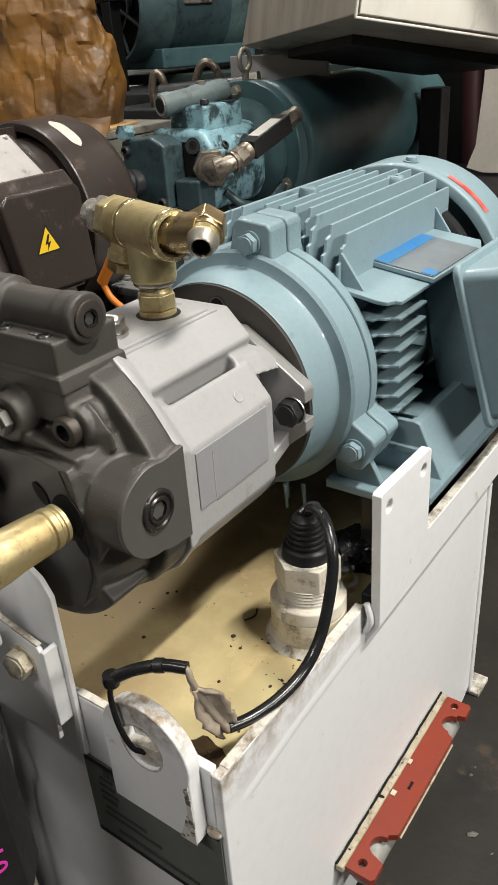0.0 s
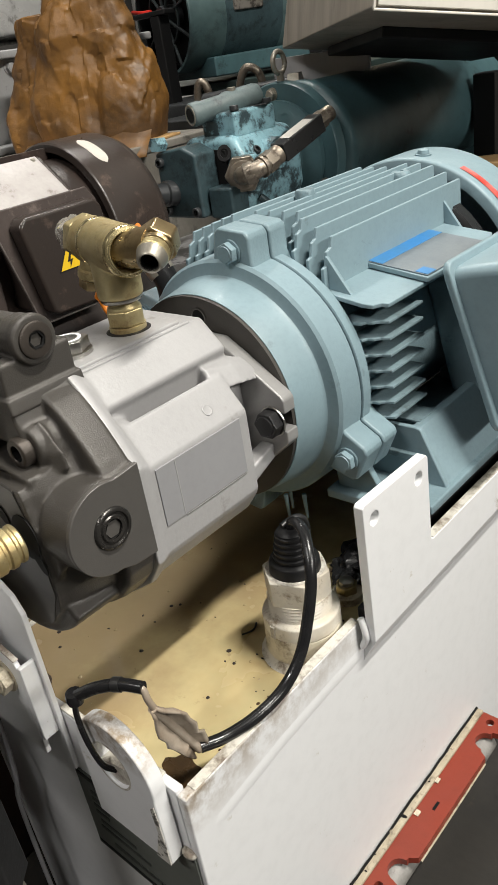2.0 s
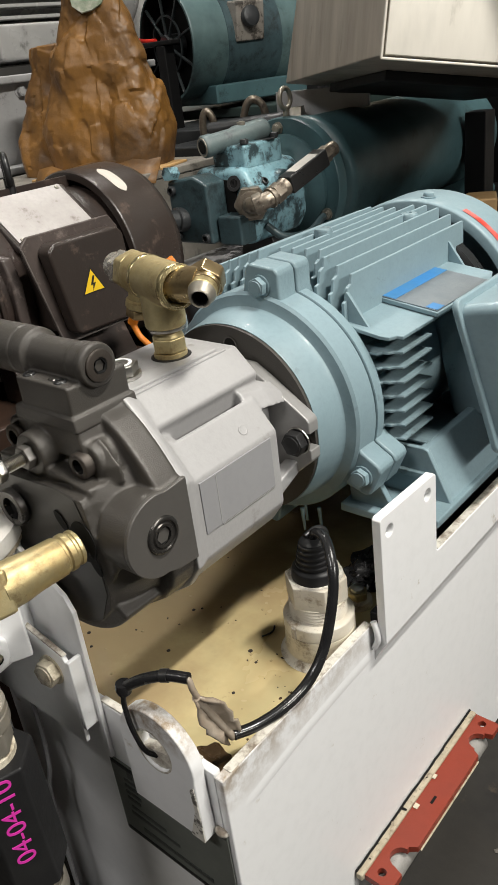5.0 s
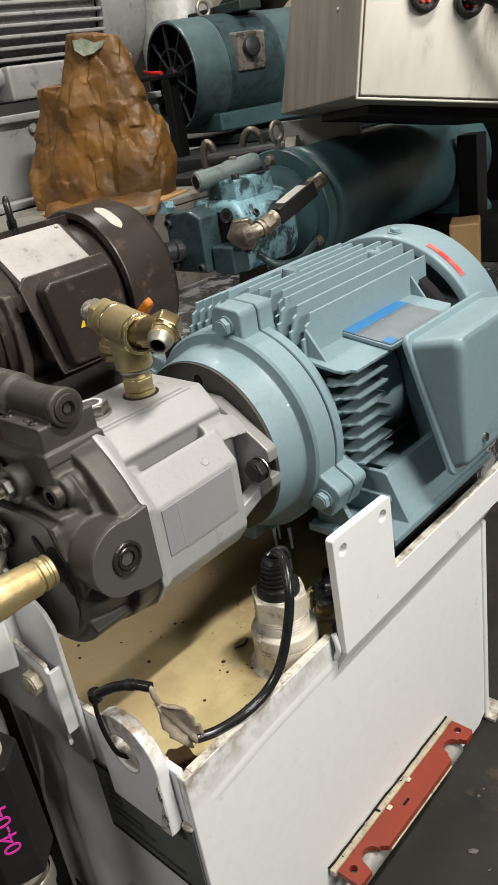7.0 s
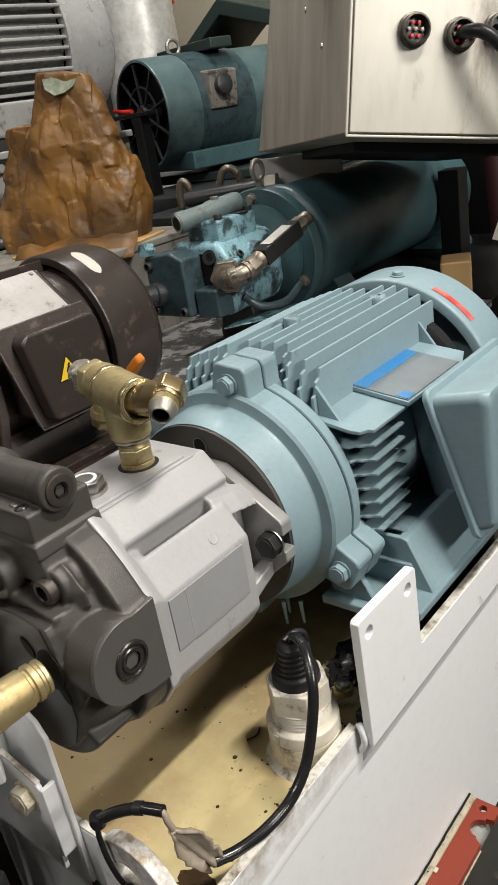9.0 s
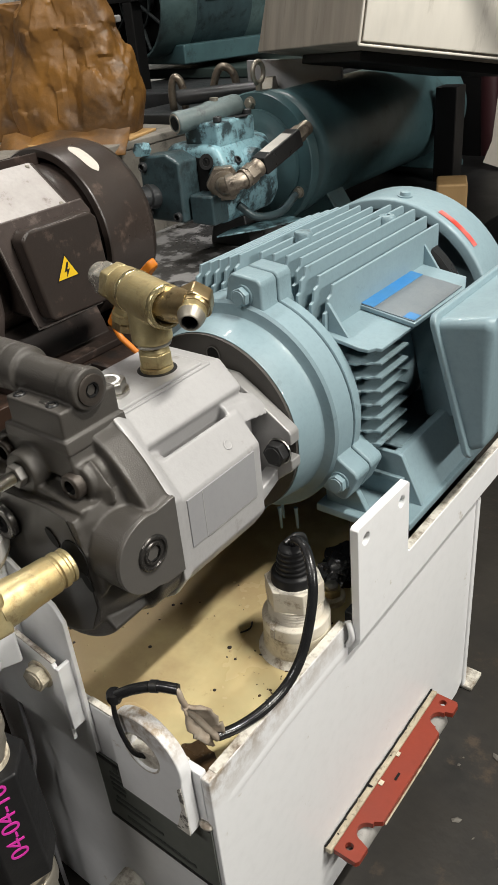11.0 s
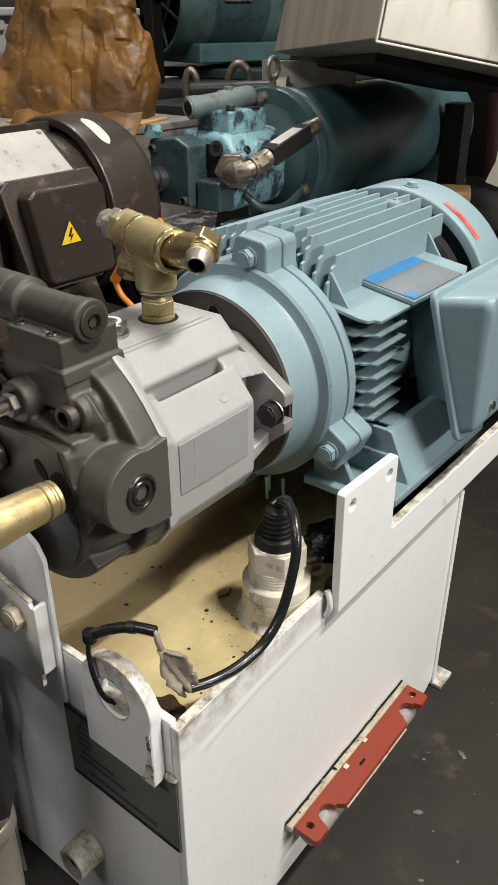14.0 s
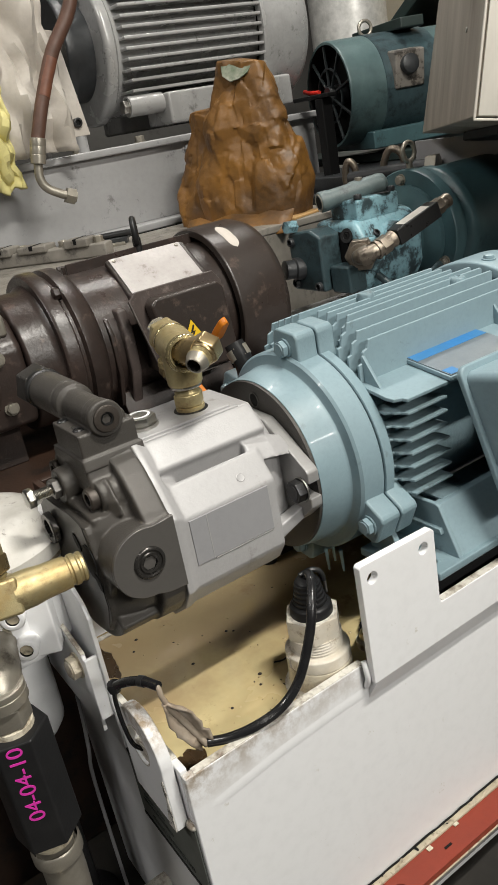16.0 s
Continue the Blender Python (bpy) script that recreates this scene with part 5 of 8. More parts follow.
def deck_specks():
    rng = random.Random(11)
    bm = bmesh.new()
    for k in range(40):
        x, y = -0.018 - 0.20 * rng.random() ** 0.8, 0.02 + 0.2 * rng.random()
        if k < 24:
            x, y = rng.gauss(-0.035, 0.022), rng.gauss(0.115, 0.035)
        if not (-0.23 < x < -0.012 and 0.012 < y < 0.40):
            continue
        r = 0.00025 + 0.0006 * rng.random() ** 2
        lathe([(0, 0), (r, 0.0001), (r * 0.6, 0.0005), (0, 0.0006)], 6, pose(x, y, 0.0, 0, 0, 360 * rng.random()) @ Matrix.Diagonal((1 + rng.random(), 1, 1, 1)), bm)
    for x, y, r in ((-0.1327, 0.0809, 0.0017), (-0.0776, 0.1154, 0.0020), (-0.066, 0.108, 0.0013), (-0.150, 0.128, 0.0016), (-0.145, 0.133, 0.0012), (-0.205, 0.06, 0.0018), (-0.19, 0.05, 0.0014), (-0.06, 0.075, 0.0014)):
        lathe([(0, 0), (r, 0.0001), (r * 0.6, 0.0008), (0, 0.0009)], 7, pose(x, y, 0), bm)
    ob = part("grit", bm, GRIT)
    ob.location = (0, 0, 0.2727)
    tagged(ob, "black grit and metal crumbs on the tank top", "grit", kind="stuff")
    def patch(name, cx, cy, rx, ry, seed, mat, label):
        bm = bmesh.new()
        mid = bm.verts.new((cx, cy, 0.0006))
        edge = []
        for k in range(48):
            a = 2 * math.pi * k / 48
            w = 1 + 0.35 * noise.noise(Vector((math.cos(a) * 1.3 + seed, math.sin(a) * 1.3, 0))) + 0.18 * noise.noise(Vector((math.cos(a) * 4, math.sin(a) * 4 + seed, 0)))
            edge.append(bm.verts.new((max(-0.236, min(-0.0075, cx + rx * w * math.cos(a))), max(0.0065, cy + ry * w * math.sin(a)), 0.0001)))
        for k in range(48):
            bm.faces.new((mid, edge[k], edge[(k + 1) % 48]))
        ob = part(name, bm, mat, smooth=80)
        ob.location = (0, 0, 0.2727)
        tagged(ob, label, "oil", kind="stuff")
    patch("oil_stain", -0.028, 0.020, 0.022, 0.013, 1.0, SLUDGE, "dark brown oil sludge in the tank corner")
    patch("oil_stain", -0.200, 0.022, 0.030, 0.010, 4.0, SLUDGE, "dark brown oil sludge along the tank rim")
    patch("oil_stain", -0.030, 0.245, 0.020, 0.022, 7.0, SLUDGE, "black oil sludge under the deck plug")
    crumbs = bmesh.new()
    for k in range(150):
        y = 0.012 + 0.20 * rng.random() ** 1.5
        x = -0.0085 - 0.020 * rng.random() ** 2.5
        if k > 105:
            x, y = rng.gauss(-0.018, 0.006), rng.gauss(0.118, 0.014)
        r = 0.0003 + 0.0010 * rng.random() ** 2
        lathe([(0, 0), (r, 0.0001), (r * 0.6, 0.0004), (0, 0.0005)], 6, pose(min(x, -0.0080), y, 0, 0, 0, 360 * rng.random()) @ Matrix.Diagonal((1 + rng.random(), 1, 1, 1)), crumbs)
    d2 = part("dirt_crumbs", crumbs, SLUDGE)
    d2.location = (0, 0, 0.2727)
    tagged(d2, "brown dirt crumbs along the tank rim", "dirt", kind="stuff")
    c = part("wire_clipping", pipe([(-0.0795, 0.1320, 0.0012), (-0.0765, 0.1370, 0.0014), (-0.0760, 0.1420, 0.0013), (-0.0785, 0.1470, 0.0014)], 0.0007, 6, 5), SIGN_BLACK)
    c.location = (0, 0, 0.2728)
    tagged(c, "short black curled wire clipping", "wire")
    drops = bmesh.new()
    for k in range(46):
        x, y = -0.03 - 0.19 * rng.random(), 0.02 + 0.21 * rng.random()
        r = 0.0005 + 0.0012 * rng.random() ** 2
        lathe([(r, 0), (r * 0.8, r * 0.28), (r * 0.4, r * 0.42), (0, r * 0.46)], 10, pose(x, y, 0), drops)
    d = part("oil_drop", drops, OILWET)
    d.location = (0, 0, 0.27265)
    tagged(d, "small drops of clear oil", "oil", kind="stuff")


GRIT = material("rough_black_grit", (0.02, 0.015, 0.011), (0.045, 0.03, 0.02), 0.8, mix=0.6, blotch=200, bump=0.5)
SLUDGE = material("brown_oil_sludge", (0.075, 0.045, 0.022), (0.035, 0.022, 0.012), 0.25, mix=0.8, blotch=60, bump=0.5, bump_scale=150)
OILWET = material("clear_oil", (0.45, 0.36, 0.2), (0.4, 0.3, 0.16), 0.06, mix=0.3, bump=0.0, spread=0.02)
deck_specks()


# ---------------------------------------------------------------- the filter beside the tank
def return_filter():
    o = Vector((-0.2150, -0.0470, FLOOR))
    fil = thing("return_filter", o, "white painted oil filter with a round lid", "filter")
    top = 0.43 - FLOOR
    part("bowl", lathe([(0.020, 0.238), (0.036, 0.242), (0.0415, 0.250), (0.042, 0.262), (0.042, 0.350)], 48, pose(-0.0085, -0.0140, 0)), WHITE, fil, "smooth pale filter bowl")
    part("canister", lathe([(0.040, 0.349), (0.064, 0.350), (0.068, 0.356), (0.068, top - 0.038), (0.071, top - 0.036), (0.071, top - 0.018)], 56), WHITE, fil)
    # Unseen stand added as support; its black stands for the shade below.
    part("pedestal", lathe([(0.040, 0.0), (0.040, 0.01), (0.022, 0.02), (0.022, 0.245)], 32, pose(-0.0085, -0.0140, 0)), RUBBER, fil, "added stand under the filter bowl, black for the shade there")
    lid = part("lid", lathe([(0.0745, top - 0.0135), (0.0752, top - 0.012), (0.0745, top - 0.002), (0.071, top), (0.062, top + 0.004), (0.056, top + 0.014), (0.045, top + 0.0175), (0, top + 0.019)], 56), WHITE_SPOTTED, fil, "white lid with specks of grime")
    part("gasket", lathe([(0.0735, top - 0.018), (0.0742, top - 0.0165), (0.0735, top - 0.0138)], 56), BARE, fil, "tan paper gasket")
    for a in (-20, 70, 160, 250):
        c = pose(0.064 * math.cos(radians(a)), 0.064 * math.sin(radians(a)), top)
        part("lid_knob", lathe([(0.0095, -0.002), (0.0095, 0.010), (0.0085, 0.0125), (0.004, 0.013)], 24, c), WHITE, lid)
    part("tag", box(-0.012, 0.012, 0.012, 0.022, top + 0.018, top + 0.0195, 0.0003), PAD_GREY, lid)
    # port block, turned towards the elbow
    n, w = Vector((0.9, -0.436, 0)), Vector((-0.436, -0.9, 0))
    c = Vector((-0.1580, -0.0650, 0.3650)) - o
    rot = Matrix((n, -w, Vector((0, 0, 1)))).transposed().to_4x4()
    fr = Matrix.Translation(c) @ rot
    blk = part("port_block", box(-0.075, -0.002, -0.045, 0.047, -0.022, 0.044, 0.002, fr), WHITE, fil)
    for y, z in ((0.0215, 0.0245), (0.0240, -0.0050), (-0.0265, -0.0050), (-0.0265, 0.0245)):
        cs = cap_screw(blk, fr @ pose(-0.002, y, z) @ AXIS["X"], 0.0095, 0.0135, WHITE)
        part("rust_spot", lathe([(0.0050, 0.0112), (0, 0.0108)], 12, fr @ pose(-0.002, y, z) @ AXIS["X"], cap=False), BARE, cs)
    part("flange", box(-0.002, 0.006, -0.0165, 0.0165, -0.019, 0.019, 0.003, fr), DULL_STEEL, blk)
    return fil


WHITE_SPOTTED = material("spotted_white_paint", (0.60, 0.585, 0.55), (0.40, 0.38, 0.34), 0.45, mix=0.8, blotch=25, dirt=(0.12, 0.10, 0.08), dirt_amount=0.10, dirt_scale=90, bump=0.2)
return_filter()


def return_pipe():
    o = Vector((-0.1170, -0.0785, FLOOR))
    pip = thing("return_pipe", o, "dull steel pipe elbow over a black hose piece", "pipe")
    z = 0.0 - FLOOR
    a = Vector((-0.1530, -0.0665, 0.3650)) - o + Vector((0, 0, 0))
    a.z = 0.365 + z
    b = Vector((0.0, 0.0, 0.365 + z))
    line = [a, a.lerp(b, 0.35), b + Vector((-0.011, 0.005, -0.002)), b + Vector((-0.003, 0.001, -0.009)), b + Vector((0, 0, -0.014)), b + Vector((0, 0, -0.017))]
    el = part("pipe_elbow", pipe(line, 0.0172, 28, 8), DULL_STEEL, pip, "dull grey malleable iron elbow")
    part("elbow_bead", lathe([(0.0165, 0), (0.0192, 0.002), (0.0192, 0.010), (0.0165, 0.012)], 32, Matrix.Translation(b + Vector((0, 0, -0.023)))), DULL_STEEL, el)
    part("elbow_bead", lathe([(0.0165, 0), (0.0190, 0.0015), (0.0190, 0.0055), (0.0165, 0.007)], 32, Matrix.Translation(b + Vector((0, 0, -0.013)))), DULL_STEEL, el)
    part("nipple_hex", hexa(0.0310, -0.040, -0.023, Matrix.Translation(b), None, 0.0015, 0.3), DULL_STEEL, pip)
    part("white_tape", lathe([(0.0145, -0.0465), (0.0166, -0.0455), (0.0166, -0.0410), (0.0145, -0.0400)], 28, Matrix.Translation(b)), NYLON, pip, "white thread tape")
    for q, dz in ((-62, -0.019), (-70, -0.033)):
        part("pink_dot", lathe([(0.0026, 0), (0.0026, 0.0004), (0, 0.0005)], 10, Matrix.Translation(b + Vector((0.0192 * math.cos(radians(q)), 0.0192 * math.sin(radians(q)), dz))) @ Matrix.Rotation(radians(q), 4, "Z") @ AXIS["X"]), PINK, pip)
    # black six-sided body with pink hand lettering
    t = 0.3195 + z
    turn = radians(-18)
    body = part("black_body", prism([(0.0268 * math.cos(turn + radians(60 * k + 30)), 0.0268 * math.sin(turn + radians(60 * k + 30))) for k in range(6)], t - 0.105, t, None, 0.002), RUBBER, pip, "black six-sided body with pink lettering")
    face = Matrix.Rotation(turn, 4, "Z") @ pose(0.0268 * math.cos(radians(30)) + 0.0002, 0, t - 0.055) @ Matrix(((0, 0, 1, 0), (0, -1, 0, 0), (1, 0, 0, 0), (0, 0, 0, 1)))
    part("lettering", text_mesh("04-04-10", 0.0122, face @ Matrix.Translation((0.018, 0, 0)), 1.15), PINK, body, "pink hand-painted 04-04-10")
    part("lower_nipple", lathe([(0.0150, t - 0.13), (0.0150, t - 0.105), (0.012, t - 0.104)], 28), DULL_STEEL, pip)
    part("white_tape", lathe([(0.0152, t - 0.1175), (0.0165, t - 0.1165), (0.0165, t - 0.1135), (0.0152, t - 0.1125)], 28), NYLON, pip)
    part("lower_elbow", lathe([(0.0195, 0), (0.0205, 0.002), (0.0205, 0.012), (0.0185, 0.014), (0.0185, 0.0)], 28, Matrix.Translation((0, 0, t - 0.134))), DULL_STEEL, pip)
    part("lower_pipe", pipe([(0, 0, t - 0.125), (0, 0, t - 0.16), (0.006, -0.004, t - 0.19), (0.03, -0.02, t - 0.21), (0.09, -0.06, t - 0.215)], 0.0172, 24, 8), DULL_STEEL, pip)
    part("support_leg", box(-0.02, 0.02, -0.012, 0.012, 0, t - 0.2, 0.001), BLACK_STEEL, pip)
    return pip


return_pipe()


def thin_wire():
    o = Vector((-0.14, -0.02, FLOOR))
    ob = part("thin_wire", pipe([Vector(p) - o for p in ((-0.197, -0.006, 0.33), (-0.190, -0.010, 0.285), (-0.182, -0.014, 0.245), (-0.179, -0.018, 0.21), (-0.188, -0.020, 0.17), (-0.195, -0.020, 0.05), (-0.195, -0.020, FLOOR))], 0.0017, 8, 8), PAD_GREY)
    ob.location = o
    return tagged(ob, "thin grey wire hanging beside the tank", "wire")


thin_wire()


# ---------------------------------------------------------------- materials of the workshop
CONCRETE = material("oily_wet_concrete", (0.040, 0.036, 0.031), (0.008, 0.0078, 0.0075), 0.46, mix=1.0, blotch=4.5, grain=60, dirt=(0.066, 0.048, 0.034), dirt_amount=0.22, dirt_scale=16, bump=0.9, bump_scale=45, spread=0.38, crisp=0.09)
LITTER = material("dull_crumbs", (0.16, 0.15, 0.13), (0.07, 0.06, 0.05), 0.6, mix=0.8, blotch=60, bump=0.4)
WALLS = material("grimy_plaster", (0.15, 0.145, 0.135), (0.10, 0.095, 0.09), 0.7, mix=0.6, blotch=3, grain=30, dirt=(0.08, 0.075, 0.07), dirt_amount=0.1, dirt_scale=6, bump=0.2)
DARK_WALL = material("dark_steel_panel", (0.020, 0.0205, 0.021), (0.012, 0.012, 0.013), 0.55, mix=0.6, blotch=6, bump=0.2)
CONCRETE.node_tree.nodes["Principled BSDF"].inputs["Specular IOR Level"].default_value = 0.35
for dull in (VOID, PITCH, DARK_WALL, RUBBER):
    dull.node_tree.nodes["Principled BSDF"].inputs["Specular IOR Level"].default_value = 0.22
BROWN = material("dark_brown_paint", (0.038, 0.029, 0.025), (0.027, 0.021, 0.018), 0.33, mix=0.6, blotch=16, grain=120, dirt=(0.12, 0.085, 0.068), dirt_amount=0.16, dirt_scale=30, bump=0.2, bump_scale=220)
BROWN_CAST = material("dark_brown_cast", (0.041, 0.029, 0.025), (0.018, 0.014, 0.012), 0.33, mix=0.9, blotch=22, grain=120, dirt=(0.12, 0.085, 0.07), dirt_amount=0.26, dirt_scale=34, bump=0.4, bump_scale=200)
RUST = material("rusty_brown_steel", (0.048, 0.025, 0.016), (0.022, 0.014, 0.010), 0.5, mix=0.8, blotch=12, grain=90, dirt=(0.009, 0.008, 0.008), dirt_amount=0.45, dirt_scale=12, bump=0.35, crisp=0.08)
OILY = material("oil_splashed_grey_plate", (0.36, 0.355, 0.36), (0.20, 0.195, 0.195), 0.28, mix=0.9, blotch=9, grain=60, dirt=(0.009, 0.009, 0.009), dirt_amount=0.66, dirt_scale=15, bump=0.3, spread=0.18, crisp=0.045)
OLD_BLUE = material("old_light_blue_paint", (0.25, 0.43, 0.49), (0.11, 0.21, 0.245), 0.33, mix=1.0, blotch=34, grain=140, dirt=(0.012, 0.015, 0.017), dirt_amount=0.64, dirt_scale=34, bump=0.4, crisp=0.08)
OLD_TEAL = material("dirty_teal_paint", (0.062, 0.125, 0.138), (0.03, 0.06, 0.068), 0.42, mix=0.7, blotch=12, grain=100, dirt=(0.014, 0.017, 0.018), dirt_amount=0.22, dirt_scale=20, bump=0.3)
TEAL = material("teal_motor_paint", (0.095, 0.150, 0.152), (0.035, 0.065, 0.07), 0.42, mix=1.0, blotch=9, grain=120, dirt=(0.016, 0.021, 0.022), dirt_amount=0.42, dirt_scale=8, bump=0.2)
GREY_MOTOR = material("grey_motor_paint", (0.44, 0.438, 0.432), (0.27, 0.268, 0.262), 0.26, mix=0.8, blotch=9, grain=140, dirt=(0.06, 0.055, 0.05), dirt_amount=0.15, dirt_scale=24, bump=0.2, metal=0.15)
GREY_BEAM = material("grey_beam_paint", (0.36, 0.36, 0.365), (0.26, 0.258, 0.256), 0.36, mix=0.6, blotch=6, grain=90, dirt=(0.06, 0.055, 0.05), dirt_amount=0.12, dirt_scale=18, bump=0.15)
DUSTY = material("dusty_pale_steel", (0.245, 0.228, 0.20), (0.12, 0.108, 0.092), 0.5, mix=0.8, blotch=18, grain=100, dirt=(0.03, 0.028, 0.025), dirt_amount=0.30, dirt_scale=26, bump=0.4)
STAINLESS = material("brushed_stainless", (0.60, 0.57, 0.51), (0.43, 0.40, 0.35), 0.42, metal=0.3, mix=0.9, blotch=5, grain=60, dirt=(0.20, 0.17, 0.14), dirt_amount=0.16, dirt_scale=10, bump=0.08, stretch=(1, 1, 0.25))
# Box sides: the same steel with a darker base colour and more smears.
STAINLESS_SIDE = material("darker_smeared_stainless", (0.44, 0.395, 0.335), (0.235, 0.205, 0.17), 0.45, metal=0.3, mix=1.0, blotch=11, grain=70, dirt=(0.105, 0.085, 0.065), dirt_amount=0.26, dirt_scale=9, bump=0.10, stretch=(1, 1, 0.22))
SOCKET = material("grimy_socket_metal", (0.125, 0.112, 0.095), (0.06, 0.053, 0.045), 0.38, metal=0.6, mix=0.9, blotch=70, grain=200, dirt=(0.02, 0.018, 0.015), dirt_amount=0.3, dirt_scale=60, bump=0.25)
# Dark blotches carry oil stains and also the shading of the folds.
PAPER = material("oiled_brown_paper", (0.24, 0.112, 0.022), (0.075, 0.035, 0.010), 0.50, mix=1.0, blotch=13, grain=120, dirt=(0.034, 0.018, 0.006), dirt_amount=0.66, dirt_scale=8, bump=0.6, bump_scale=150, spread=0.16, crisp=0.20)
PAPER_PALE = material("pale_cardboard", (0.50, 0.31, 0.13), (0.38, 0.22, 0.085), 0.6, mix=0.6, blotch=14, dirt=(0.14, 0.08, 0.03), dirt_amount=0.12, bump=0.2)
PAPER_GREEN = material("green_printed_paper", (0.055, 0.095, 0.045), (0.38, 0.37, 0.31), 0.5, mix=1.0, blotch=32, bump=0.15)
CLOTH = material("dirty_white_cloth", (0.56, 0.52, 0.47), (0.40, 0.36, 0.31), 0.8, mix=0.7, blotch=14, grain=120, bump=0.4)
CLOTH_YELLOW = material("pale_yellow_cloth", (0.62, 0.56, 0.24), (0.5, 0.45, 0.18), 0.8, mix=0.6, blotch=18, grain=160, bump=0.4)
HOSE_BROWN = material("brown_sheathed_hose", (0.105, 0.050, 0.032), (0.06, 0.030, 0.02), 0.55, mix=0.7, blotch=40, grain=200, bump=0.3)
HOSE_ORANGE = material("orange_brown_sheath", (0.20, 0.075, 0.040), (0.10, 0.042, 0.026), 0.5, mix=0.9, blotch=50, grain=200, bump=0.3)
WOOD = material("raw_wood", (0.36, 0.23, 0.10), (0.27, 0.165, 0.07), 0.6, mix=0.7, blotch=16, grain=60, bump=0.2, stretch=(1, 1, 0.2))
ORANGE_SIGN = material("orange_red_paint", (0.72, 0.10, 0.02), (0.6, 0.08, 0.02), 0.5, mix=0.4, bump=0.05)
DRUM = material("galvanised_sheet", (0.72, 0.71, 0.68), (0.40, 0.40, 0.38), 0.42, metal=0.35, mix=0.9, blotch=30, grain=90, bump=0.15)
RED_HOSE = material("dark_red_rubber", (0.026, 0.004, 0.006), (0.015, 0.003, 0.004), 0.5, mix=0.5, bump=0.1)
CREAM_WALL = material("cream_panel", (0.56, 0.50, 0.39), (0.46, 0.40, 0.30), 0.6, mix=0.5, blotch=5, bump=0.1)
SLATE_GREEN = material("dark_green_paint", (0.022, 0.036, 0.033), (0.014, 0.022, 0.02), 0.45, mix=0.5, blotch=12, bump=0.2)


# ---------------------------------------------------------------- the shell of the workshop
def slab(name, x0, x1, y0, y1, z0, z1, mat, bev=0.0):
    return tagged(part(name, box(x0, x1, y0, y1, z0, z1, bev), mat), kind="structure")


slab("floor", -3.2, 3.0, -2.6, 3.2, FLOOR - 0.08, FLOOR, CONCRETE)
slab("wall_west", -3.3, -3.2, -2.6, 3.2, FLOOR - 0.08, 2.7, WALLS)
slab("wall_east", 3.0, 3.1, -2.6, 3.2, FLOOR - 0.08, 2.7, WALLS)
slab("wall_north", -3.3, 3.1, 3.2, 3.3, FLOOR - 0.08, 2.7, DARK_WALL)
slab("wall_south", -3.3, 3.1, -2.7, -2.6, FLOOR - 0.08, 2.7, DARK_WALL)
slab("ceiling", -3.3, 3.1, -2.7, 3.3, 2.7, 2.8, DARK_WALL)


def floor_litter():
    rng = random.Random(3)
    bm = bmesh.new()
    for k in range(150):
        x, y = 0.03 + 0.5 * rng.random(), -0.1 + 0.9 * rng.random()
        r = 0.0008 + 0.0028 * rng.random() ** 3
        lathe([(0, 0), (r, r * 0.3), (r * 0.5, r * 0.9), (0, r)], 5, pose(x, y, 0, 0, 0, 360 * rng.random()) @ Matrix.Diagonal((1 + 1.5 * rng.random(), 1, 1, 1)), bm)
    ob = part("floor_litter", bm, LITTER)
    ob.location = (0, 0, FLOOR)
    tagged(ob, "pale crumbs and chips on the oily floor", "litter", kind="stuff")


floor_litter()


# ---------------------------------------------------------------- brown pump set behind
def skid(name, x0, x1, y0, y1, z1, mat, label, lip=0.012):
    sk = thing(name, ((x0 + x1) / 2, (y0 + y1) / 2, FLOOR), label, "machine base")
    w, d, h = (x1 - x0) / 2, (y1 - y0) / 2, z1 - FLOOR
    part("top_plate", box(-w, w, -d, d, h - lip, h, 0.002), mat, sk)
    for s in (-1, 1):
        part("side_channel", box(s * (w - 0.02) - 0.018, s * (w - 0.02) + 0.018, -d + 0.003, d - 0.003, 0, h - lip, 0.002), mat, sk)
        part("end_channel", box(-w + 0.045, w - 0.045, s * (d - 0.02) - 0.015, s * (d - 0.02) + 0.015, 0, h - lip, 0.002), mat, sk)
    return sk


skid("rusty_skid", -0.74, -0.30, -0.22, 0.43, 0.352, RUST, "rusty brown steel skid, oily, under the brown motor")


def tray_rim():
    rim = thing("oil_tray", (-0.36, 0.18, 0.352), "dark open oil tray on the rusty skid", "tray")
    for x0, x1, y0, y1 in ((-0.05, 0.045, -0.12, -0.112), (-0.05, 0.045, 0.112, 0.12), (-0.05, -0.042, -0.112, 0.112), (0.037, 0.045, -0.112, 0.112)):
        part("tray_side", box(x0, x1, y0, y1, 0.004, 0.028, 0.001), RUST, rim)
    part("tray_floor", box(-0.05, 0.045, -0.12, 0.12, 0.0, 0.004, 0), VOID, rim)
    part("tray_plug", lathe([(0.006, 0), (0.006, 0.006), (0.003, 0.007)], 14, pose(0.02, 0.118, 0.022) @ AXIS["X"]), DULL_STEEL, rim)
    return rim


tray_rim()


WORN_PALE = material("pale_worn_metal", (0.24, 0.215, 0.20), (0.06, 0.048, 0.042), 0.42, metal=0.3, mix=1.0, blotch=30, dirt=(0.05, 0.04, 0.035), dirt_amount=0.55, dirt_scale=45, bump=0.2)
BROWN_WORN = material("worn_brown_edge", (0.085, 0.068, 0.062), (0.045, 0.034, 0.031), 0.36, mix=0.8, blotch=30, grain=160, dirt=(0.22, 0.18, 0.16), dirt_amount=0.3, dirt_scale=40, bump=0.2)


